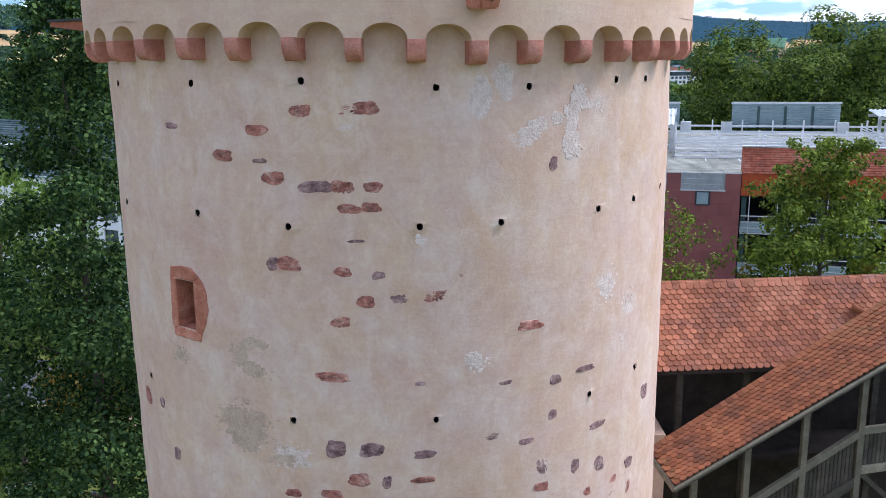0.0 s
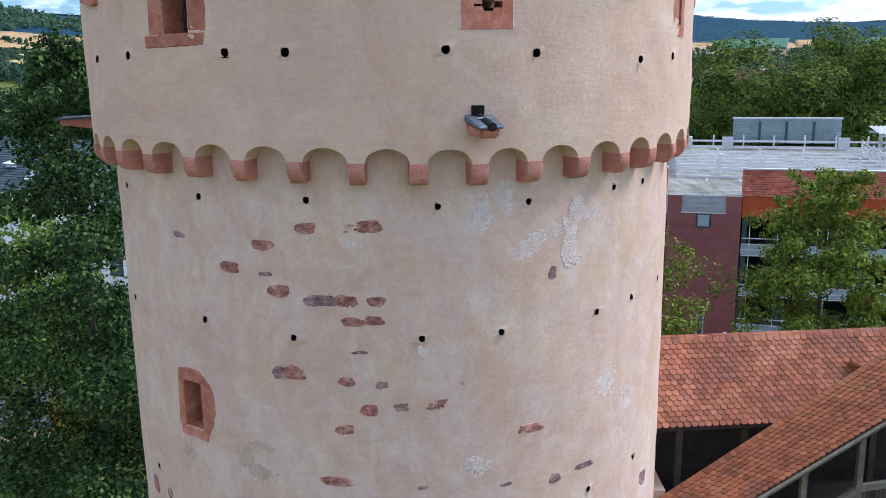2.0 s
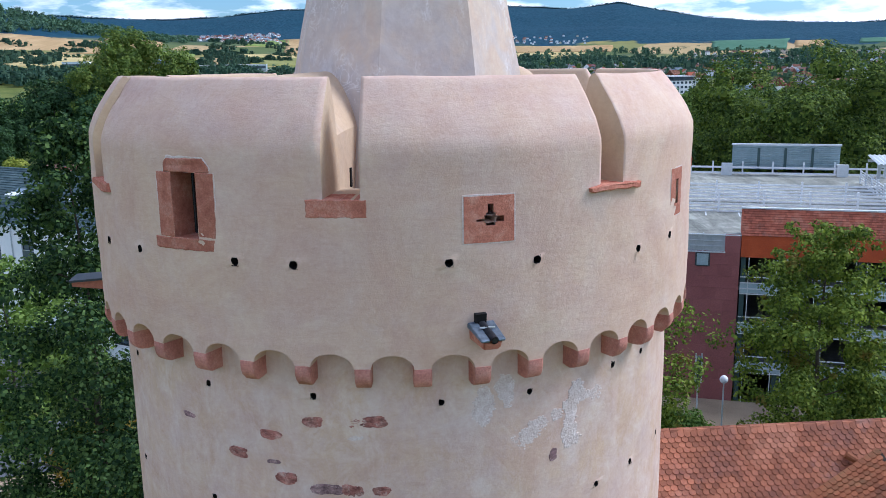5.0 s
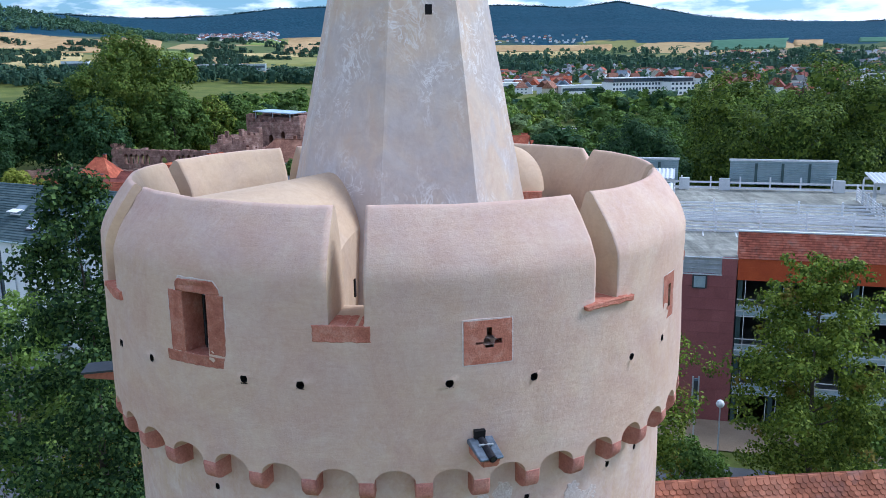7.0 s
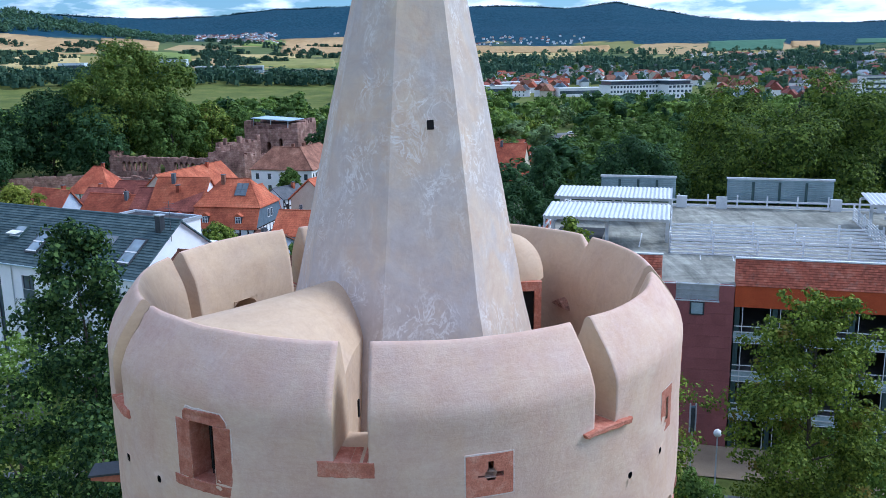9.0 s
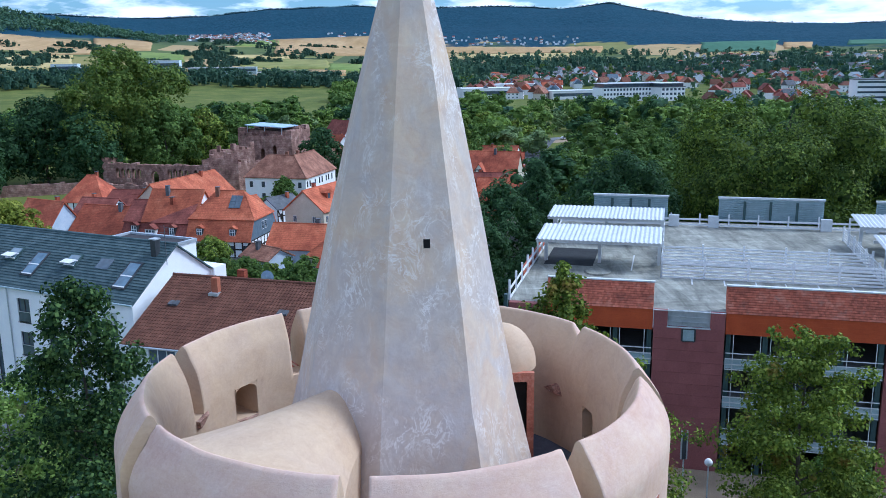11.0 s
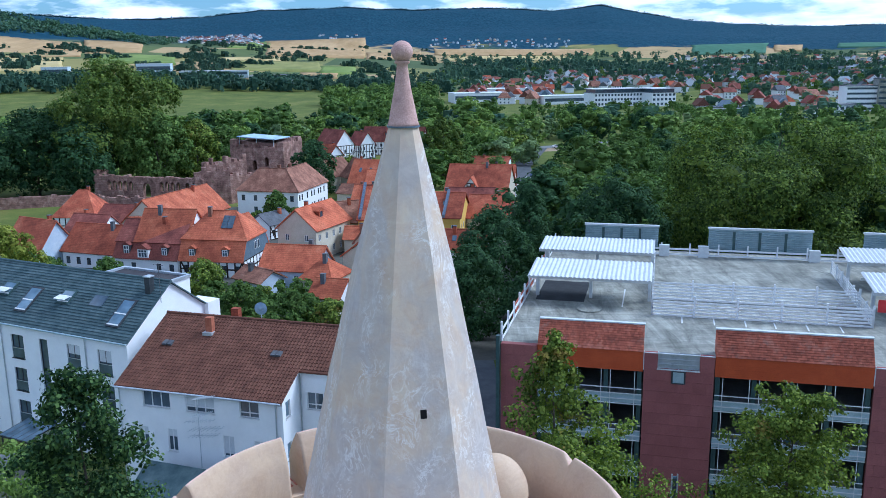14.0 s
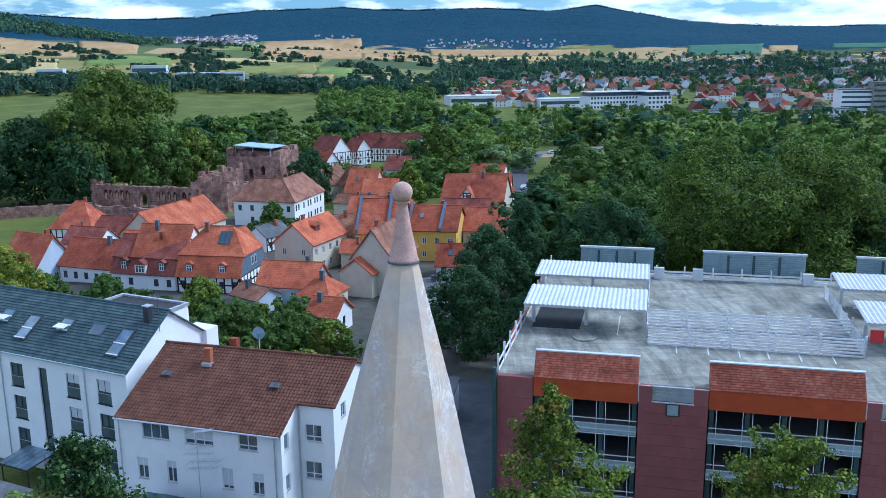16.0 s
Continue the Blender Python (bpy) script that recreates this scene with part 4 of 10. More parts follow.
def spout():
    """Stone and lead spout with a round barrel that juts from the wall."""
    base = ring_point(14.9, R_UP, 21.77)
    m = Matrix.Translation(base) @ pose(0, 0, 0, 0, 0, 14.9 + 5) @ pose(0, 0, 0, 8, 0, 0)
    bm = bmesh.new()
    hexa(bm, [m @ Vector(p) for p in ((-0.13, -0.44, -0.12), (0.12, -0.46, -0.12), (0.17, 0.1, -0.16), (-0.17, 0.1, -0.16), (-0.15, -0.46, 0.02), (0.14, -0.48, 0.02), (0.18, 0.1, 0.03), (-0.18, 0.1, 0.03))])
    bmesh.ops.bevel(bm, geom=bm.edges[:], offset=0.025, segments=2, affect="EDGES")
    part("spout_block", bm, RED_STONE, tower, "red stone spout bracket")
    for x0, x1 in ((-0.20, -0.055), (0.06, 0.20)):
        bm = bmesh.new()
        hexa(bm, [m @ Vector(p) for p in ((x0 * 0.92, -0.48, 0.015), (x1 * 0.92, -0.48, 0.015), (x1, 0.1, 0.03), (x0, 0.1, 0.03), (x0 * 0.92, -0.48, 0.055), (x1 * 0.92, -0.48, 0.06), (x1, 0.02, 0.12), (x0, 0.02, 0.12))])
        bmesh.ops.bevel(bm, geom=bm.edges[:], offset=0.012, segments=1, affect="EDGES")
        part("lead_cover", bm, LEAD, tower, "dented blue-grey lead cover")
    bm = bmesh.new()
    beam(bm, m @ Vector((-0.10, -0.2, 0.12)), m @ Vector((0.12, -0.22, 0.12)), 0.035, 0.02)
    part("lead_strap", bm, GALV, tower, "pale metal strap over the barrel")
    bm = bmesh.new()
    tube(bm, m @ Vector((0.0, 0.15, 0.10)), m @ Vector((0.01, -0.50, 0.05)), 0.062, 0.058, 16, False)
    tube(bm, m @ Vector((0.01, -0.50, 0.05)), m @ Vector((0.01, -0.42, 0.056)), 0.042, 0.042, 16)
    part("barrel", bm, IRON, tower, "dark metal barrel")
    # black block in place of the shaded hole
    bm = bmesh.new()
    box(bm, -0.10, 0.07, -0.03, 0.12, 0.10, 0.25, m)
    part("spout_hole", bm, DARK, tower, "square hole above the spout, its shade a black block")


spout()


def niche_heads():
    """Plaster haunches that turn the square niches into arched ones."""
    for az0, az1, z0, z1 in INNER:
        mid, half, rise = (az0 + az1) / 2, (az1 - az0) / 2, 0.17
        for sg in (-1, 1):
            bm = bmesh.new()
            pts = [(mid + sg * half, z1)] + [(mid + sg * half * math.sin(math.pi / 2 * k / 6), z1 - rise + rise * math.cos(math.pi / 2 * k / 6)) for k in range(7)]
            near = []
            for a, z in pts:
                p = ring_point(a, R_IN + 0.004, z)
                f = uneven(p, 0.02, 0.8)
                near.append(bm.verts.new((p.x * f, p.y * f, z)))
            far = [bm.verts.new(ring_point(a, R_IN + 0.88, z)) for a, z in pts]
            bm.faces.new(near), bm.faces.new(far[::-1])
            for k in range(len(pts)):
                bm.faces.new((near[k], near[(k + 1) % len(pts)], far[(k + 1) % len(pts)], far[k]))
            bmesh.ops.recalc_face_normals(bm, faces=bm.faces[:])
            part("niche_haunch", bm, PLASTER_IN, tower)


niche_heads()

# ---------------------------------------------------------------- ground and distance
SKYLINE = [(-30, 74), (-27, 72), (-22.4, 65), (-17.5, 60), (-14, 65), (-10.5, 75), (-5.3, 80), (-0.9, 75), (4.3, 77), (8, 71), (10.9, 79), (13.4, 65), (16.8, 49), (21.8, 40), (24.9, 38), (30, 40)]
EYE_TOP = 38.0


def lerp_table(table, x):
    if x <= table[0][0]:
        return table[0][1]
    for (a, u), (b, v) in zip(table, table[1:]):
        if x <= b:
            return u + (v - u) * (x - a) / (b - a)
    return table[-1][1]


def ground_z(x, y):
    """The lie of the land: the old town falls towards the river, fields and wooded hills rise beyond it."""
    near = lerp_table([(90, -0.65), (155, -1.8), (230, -6.0), (700, -7.0)], math.hypot(x, y) if y > 0 else 0)
    r = math.hypot(x, y)
    if r < 800 or y < 0:
        return near
    az = math.degrees(math.atan2(x, y))
    left = min(1, max(0, (-az + 2) / 20))
    far = lerp_table([(800, near), (1300, lerp_table([(0, -5), (1, 24)], left)), (1900, lerp_table([(0, 6), (1, 46)], left)),
                      (2500, lerp_table([(0, 34), (1, 82)], left)), (3100, 60 + lerp_table(SKYLINE, az) * 0.7)], r)
    spur = max(0.0, min(1.0, (-17.5 - az) / 9)) * max(0.0, 1 - abs(r - 2450) / 620)
    far += spur * (78 + 16 * noise.noise(Vector((x / 150, y / 150, 4))))
    if r <= 3100:
        return far
    top = EYE_TOP + lerp_table(SKYLINE, az) / 1539 * 4300
    s = min(1, (r - 3100) / 1200)
    return far + (top - far) * (s * s * (3 - 2 * s)) + 6 * noise.noise(Vector((x / 160, y / 160, 0)))


def at_polar(az, r, dz=0.0):
    x, y = r * math.sin(radians(az)), r * math.cos(radians(az))
    return (x, y, ground_z(x, y) + dz)


def land_material():
    """Meadows by the river, then fields and hedges, then woods on the hills."""
    n = Nodes("land", 0.95, 0, 0.08)
    near = n.ramp(n.noise(0.05, 6, 0.65), [(0.3, (0.080, 0.105, 0.028)), (0.55, (0.135, 0.155, 0.038)), (0.75, (0.22, 0.20, 0.065))])
    near = n.mix(0.5, near, n.ramp(n.noise(3, 5, 0.7), [(0.3, 0.25), (0.7, 0.75)]), "OVERLAY")
    sep = n.nt.nodes.new("ShaderNodeSeparateColor")
    n.link(n.voronoi(1.0, n.stretched(0.0058, 0.0036, 0.0)), sep.inputs["Color"])
    fields = n.ramp(sep.outputs["Red"], [(0.0, (0.40, 0.29, 0.14)), (0.2, (0.13, 0.16, 0.055)), (0.32, (0.26, 0.23, 0.08)), (0.5, (0.085, 0.115, 0.05)), (0.62, (0.20, 0.20, 0.07)), (0.74, (0.44, 0.31, 0.16)), (0.86, (0.11, 0.14, 0.05))])
    fields.node.color_ramp.interpolation = "CONSTANT"
    fields = n.mix(0.3, fields, n.ramp(n.noise(0.03, 5, 0.7), [(0.3, 0.3), (0.7, 0.7)]), "OVERLAY")
    copse = n.ramp(n.noise(0.0065, 6, 0.7, n.stretched(1, 0.75, 0)), [(0.6, 0.0), (0.62, 1.0)])
    fields = n.mix(copse, fields, (0.035, 0.065, 0.032))
    # haze and cloud shade over the hills are put into the wood colour
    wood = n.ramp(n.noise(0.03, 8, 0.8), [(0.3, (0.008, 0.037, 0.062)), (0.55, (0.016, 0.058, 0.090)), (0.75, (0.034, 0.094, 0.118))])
    far = n.nt.nodes.new("ShaderNodeVectorMath")
    far.operation = "LENGTH"
    n.link(n.pos, far.inputs[0])
    edge = n.nt.nodes.new("ShaderNodeMath")
    edge.operation = "MULTIPLY_ADD"
    edge.inputs[1].default_value, edge.inputs[2].default_value = 1500.0, -750.0
    n.link(n.noise(0.0022, 5, 0.6), edge.inputs[0])
    moved = n.nt.nodes.new("ShaderNodeMath")
    moved.operation = "ADD"
    n.link(far.outputs["Value"], moved.inputs[0]), n.link(edge.outputs["Value"], moved.inputs[1])

    def step(value, at, soft):
        m = n.nt.nodes.new("ShaderNodeMapRange")
        m.inputs["From Min"].default_value, m.inputs["From Max"].default_value = at - soft, at + soft
        n.link(value, m.inputs["Value"])
        return m.outputs["Result"]

    xyz = n.nt.nodes.new("ShaderNodeSeparateXYZ")
    n.link(n.pos, xyz.inputs[0])
    built = n.mix(step(xyz.outputs["X"], 60, 60), (0, 0, 0), (1, 1, 1))
    gardens = n.ramp(n.noise(0.02, 6, 0.7), [(0.35, (0.050, 0.078, 0.052)), (0.55, (0.085, 0.105, 0.075)), (0.7, (0.22, 0.22, 0.21))])
    town = n.mix(step(far.outputs["Value"], 1850, 60), built, (0, 0, 0))
    fields = n.mix(town, fields, gardens)
    c = n.mix(step(far.outputs["Value"], 985, 12), near, fields)
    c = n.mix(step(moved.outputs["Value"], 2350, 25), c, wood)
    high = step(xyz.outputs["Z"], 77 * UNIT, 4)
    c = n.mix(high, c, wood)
    n.bump(n.mix(step(moved.outputs["Value"], 2350, 25), (0, 0, 0), n.voronoi(0.085, None, "Distance")), 0.7, 5.0)
    return n.done(c)


def ground():
    radii = [0, 8, 16, 26, 38, 50, 65, 80, 100, 125, 155, 190, 235, 290, 360, 440, 540, 660, 800, 950, 1120, 1300, 1500, 1700, 1900, 2200, 2500, 2700, 2900, 3100, 3200, 3350, 3500, 3700, 3900, 4100, 4300, 4450]
    azs = [-180 + 10 * i for i in range(15)] + [-30 + 0.5 * i for i in range(120)] + [30 + 10 * i for i in range(15)]
    verts, faces = [], []
    for r in radii:
        for a in azs:
            x, y = r * math.sin(radians(a)), r * math.cos(radians(a))
            verts.append((x, y, ground_z(x, y)))
    n = len(azs)
    for i in range(len(radii) - 1):
        for j in range(n):
            faces.append((i * n + (j + 1) % n, (i + 1) * n + (j + 1) % n, (i + 1) * n + j, i * n + j))
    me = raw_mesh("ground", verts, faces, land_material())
    me.polygons.foreach_set("use_smooth", [True] * len(faces))
    me.update()
    tagged(new("ground", me), "grassy valley floor with fields and wooded hills beyond", "ground", "", "structure")


ground()


def field(az0, az1, near, far, material, label, slant=0.0):
    """One field lying over the slope between two bearings and two distances."""
    n = max(2, int((az1 - az0) / 0.25))
    rows = [near] + [near + (far - near) * k / 6 for k in range(7)] + [far]
    verts, faces = [], []
    for j, r in enumerate(rows):
        for i in range(n + 3):
            k = min(n, max(0, i - 1)) / n
            edge = 9 * noise.noise(Vector((k * n * 0.8, r / 90, az0)))
            rim = i in (0, n + 2) or j in (0, 8)
            verts.append(at_polar(az0 + (az1 - az0) * k + 0.02 * edge, r * (1 + slant * (k - 0.5)) + edge, -3.0 if rim else 2.2))
    m = n + 3
    for j in range(8):
        for i in range(n + 2):
            faces.append((j * m + i, j * m + i + 1, (j + 1) * m + i + 1, (j + 1) * m + i))
    me = raw_mesh("field", verts, faces, material)
    me.polygons.foreach_set("use_smooth", [True] * len(faces))
    tagged(new("field", me), label, "field", "", "structure")


def crop_material(name, dark, light):
    """A crop or stubble in faint drilled strips with paler and greener patches."""
    n = Nodes(name, 0.95, 0, 0.05)
    c = n.ramp(n.noise(0.012, 6, 0.65, n.stretched(1, 0.35, 1)), [(0.32, dark), (0.68, light)])
    c = n.mix(0.35, c, n.ramp(n.noise(0.09, 5, 0.7, n.stretched(1, 0.12, 1)), [(0.3, 0.28), (0.7, 0.72)]), "OVERLAY")
    return n.done(c)


STUBBLE = crop_material("tan_stubble", (0.36, 0.235, 0.105), (0.50, 0.345, 0.18))
STRAW = crop_material("pale_straw", (0.42, 0.33, 0.13), (0.56, 0.45, 0.22))
PASTURE = crop_material("green_pasture", (0.14, 0.20, 0.055), (0.24, 0.29, 0.085))
OLIVE_CROP = crop_material("olive_crop", (0.17, 0.19, 0.06), (0.30, 0.28, 0.10))
# distance haze is mixed into this green
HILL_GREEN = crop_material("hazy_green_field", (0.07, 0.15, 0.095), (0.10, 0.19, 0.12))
for az0, az1, near, far, mat, words, slant in (
    (-29.0, -21.1, 1735, 2080, STUBBLE, "tan stubble field on the slope", 0.0),
    (-20.9, -17.6, 1890, 2230, STUBBLE, "tan stubble field under the wood", 0.05),
    (-20.7, -15.8, 1425, 1800, PASTURE, "bright green pasture between fields", 0.02),
    (-29.0, -22.2, 1265, 1670, STRAW, "pale yellow straw field", 0.0),
    (-10.2, -4.0, 2090, 2830, STUBBLE, "large tan stubble field under the hills", 0.06),
    (-12.6, -9.9, 2390, 2670, PASTURE, "green field beside the village", 0.04),
    (-13.0, -9.3, 1835, 1960, STRAW, "golden straw field on the slope", 0.06),
    (-12.5, -6.9, 1390, 1800, OLIVE_CROP, "olive green crop field", 0.08),
    (-8.1, -5.8, 1235, 1380, STUBBLE, "small tan field beside the hall", 0.03),
    (-6.9, -4.7, 1400, 1690, PASTURE, "small green field on the slope", 0.04),
    (-3.9, -0.4, 2190, 2500, STUBBLE, "tan stubble field before the wood", 0.05),
    (0.4, 10.5, 2485, 2630, STUBBLE, "long tan stubble field beyond the town", -0.01),
    (1.2, 9.1, 2230, 2450, STRAW, "long straw and grass field beyond the town", -0.01),
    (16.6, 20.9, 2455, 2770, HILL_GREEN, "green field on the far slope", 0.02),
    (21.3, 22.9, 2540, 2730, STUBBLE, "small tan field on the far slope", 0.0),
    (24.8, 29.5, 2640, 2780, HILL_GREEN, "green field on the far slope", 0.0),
):
    field(az0, az1, near, far, mat, words, slant)

# ---------------------------------------------------------------- more materials
def deck_material():
    """Pale worn concrete with tyre streaks, scuffs and damp stains."""
    n = Nodes("pale_concrete_deck", 0.75, 0, 0.15)
    c = n.ramp(n.noise(0.22, 6, 0.7), [(0.3, (0.180, 0.180, 0.152)), (0.7, (0.375, 0.37, 0.318))])
    c = n.mix(0.75, c, n.ramp(n.noise(1.0, 7, 0.75, n.stretched(0.9, 0.16, 1), 0.7), [(0.33, 0.2), (0.62, 0.72)]), "OVERLAY")
    c = n.mix(0.5, c, n.ramp(n.noise(1.0, 7, 0.8, n.stretched(0.2, 1.3, 1), 1.0), [(0.35, 0.25), (0.6, 0.65)]), "OVERLAY")
    c = n.mix(n.ramp(n.noise(0.5, 8, 0.8, distort=0.8), [(0.58, 0.0), (0.68, 0.6)]), c, (0.10, 0.105, 0.10))
    n.bump(n.noise(6, 4, 0.6), 0.2, 0.01)
    return n.done(c)


CONCRETE = deck_material()
# darker concrete with the shade of the covered decks put into its colour
CONCRETE_DARK = mottled("shade_toned_concrete", (0.10, 0.10, 0.10), (0.18, 0.18, 0.18), 0.5, 6, 0.85)
CLADDING = mottled("red_sandstone_panel", (0.225, 0.078, 0.074), (0.275, 0.100, 0.092), 0.6, 14, 0.8, 0.2, 0.01, vary=0.10)
ORANGE = mottled("orange_fascia", (0.35, 0.058, 0.016), (0.45, 0.085, 0.024), 1.2, 18, 0.6, 0.1)
WHITE_STEEL = mottled("white_painted_steel", (0.50, 0.52, 0.525), (0.66, 0.675, 0.67), 2, 25, 0.45, 0.05)
GREEN_STEEL = mottled("dark_green_steel", (0.035, 0.065, 0.062), (0.06, 0.10, 0.10), 2, 25, 0.5, 0.05)
LOUVRE = mottled("blue_grey_louvre", (0.30, 0.39, 0.42), (0.42, 0.51, 0.54), 1.5, 20, 0.4, 0.05, 0.01, 0.3)
WHITE_WALL = mottled("white_render", (0.79, 0.795, 0.80), (0.88, 0.88, 0.88), 0.7, 20, 0.85, 0.15)
CREAM_WALL = mottled("cream_render", (0.52, 0.46, 0.35), (0.62, 0.56, 0.45), 0.7, 20, 0.85, 0.15)
YELLOW_WALL = mottled("yellow_render", (0.62, 0.38, 0.07), (0.70, 0.46, 0.12), 0.7, 20, 0.85, 0.15)
BLUE_WALL = mottled("pale_blue_render", (0.45, 0.55, 0.66), (0.58, 0.66, 0.74), 0.7, 20, 0.85, 0.15)
SLATE_BLUE = mottled("blue_slate_hanging", (0.085, 0.12, 0.155), (0.14, 0.185, 0.225), 1.2, 14, 0.6, 0.3)
GLASS = glass_material("dark_window_glass")
GLASS_PALE = glass_material("pale_window_glass", (0.12, 0.17, 0.21))
FRAME_WHITE = mottled("white_window_frame", (0.68, 0.69, 0.70), (0.80, 0.80, 0.80), 2, 25, 0.5, 0.03)
FRAME_DARK = mottled("anthracite_frame", (0.03, 0.034, 0.04), (0.06, 0.065, 0.07), 2, 25, 0.5, 0.03)
BLIND = mottled("pale_grey_roller_blind", (0.50, 0.52, 0.55), (0.62, 0.64, 0.66), 1, 40, 0.6, 0.1)
ROOF_GREY = roof_material("grey_blue_roof_tile", (0.050, 0.080, 0.087), (0.078, 0.113, 0.120), (0.113, 0.150, 0.155), None, 0.25)
ROOF_BROWN = roof_material("brown_pantile", (0.110, 0.048, 0.032), (0.165, 0.072, 0.047), (0.215, 0.102, 0.068), None, 0.28)
ROOF_STRIP = roof_material("stained_red_tile", (0.22, 0.070, 0.046), (0.38, 0.112, 0.066), (0.45, 0.19, 0.13), (0.24, 0.175, 0.14), 0.45, 0.8)
ROOF_ORANGE = roof_material("orange_tile", (0.28, 0.072, 0.038), (0.42, 0.118, 0.058), (0.50, 0.175, 0.092), None, 0.3, 0.4, 0.22)
ROOF_RED = roof_material("weathered_red_tile", (0.20, 0.052, 0.030), (0.34, 0.088, 0.046), (0.44, 0.150, 0.080), None, 0.35, 0.4, 0.22)
ROOF_MAROON = roof_material("maroon_tile", (0.12, 0.038, 0.030), (0.20, 0.062, 0.046), (0.27, 0.10, 0.072), None, 0.3, 0.4, 0.22)
ROOF_OLD = roof_material("old_brown_tile", (0.14, 0.064, 0.043), (0.245, 0.115, 0.075), (0.34, 0.18, 0.12), None, 0.35, 0.5, 0.22)
RUIN = roof_material("ruined_sandstone", (0.13, 0.072, 0.058), (0.29, 0.165, 0.13), (0.47, 0.32, 0.26), (0.15, 0.15, 0.08), 0.3, 0.7, 0.45)
ASPHALT = mottled("asphalt", (0.065, 0.07, 0.08), (0.115, 0.12, 0.13), 0.6, 20, 0.9, 0.2)
PATH_MAT = mottled("sandy_path", (0.26, 0.19, 0.125), (0.36, 0.275, 0.185), 0.5, 12, 0.95, 0.3)
METAL_DARK = mottled("dark_aerial", (0.12, 0.12, 0.13), (0.2, 0.2, 0.21), 3, 20, 0.5, 0, 0.01, 0.5)
FLAT_ROOF = mottled("gravel_flat_roof", (0.07, 0.075, 0.085), (0.15, 0.155, 0.165), 0.6, 8, 0.9, 0.3)

# ---------------------------------------------------------------- parking garage
garage = thing("parking_garage", (21.65, 63.43, 0), -15, "multi-storey parking garage, red stone panels, white steel roof deck", "building")
DECK_Z, GX0, GX1, GDEPTH = 12.3, -16.8, 40.0, 37.5


def garage_body():
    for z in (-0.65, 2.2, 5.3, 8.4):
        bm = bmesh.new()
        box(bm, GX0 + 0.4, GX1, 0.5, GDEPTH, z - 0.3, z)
        part("floor_slab", bm, CONCRETE_DARK, garage, "concrete parking floor coloured dark for shade")
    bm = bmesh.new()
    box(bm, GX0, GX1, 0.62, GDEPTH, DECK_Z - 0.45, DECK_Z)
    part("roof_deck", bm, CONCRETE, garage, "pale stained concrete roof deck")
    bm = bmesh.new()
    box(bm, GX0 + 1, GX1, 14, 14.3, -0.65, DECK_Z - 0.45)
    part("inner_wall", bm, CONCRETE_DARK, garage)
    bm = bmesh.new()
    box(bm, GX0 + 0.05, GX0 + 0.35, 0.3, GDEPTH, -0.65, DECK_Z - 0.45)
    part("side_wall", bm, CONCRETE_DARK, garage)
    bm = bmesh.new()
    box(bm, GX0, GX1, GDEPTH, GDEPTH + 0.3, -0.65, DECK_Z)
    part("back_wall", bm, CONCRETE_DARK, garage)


garage_body()


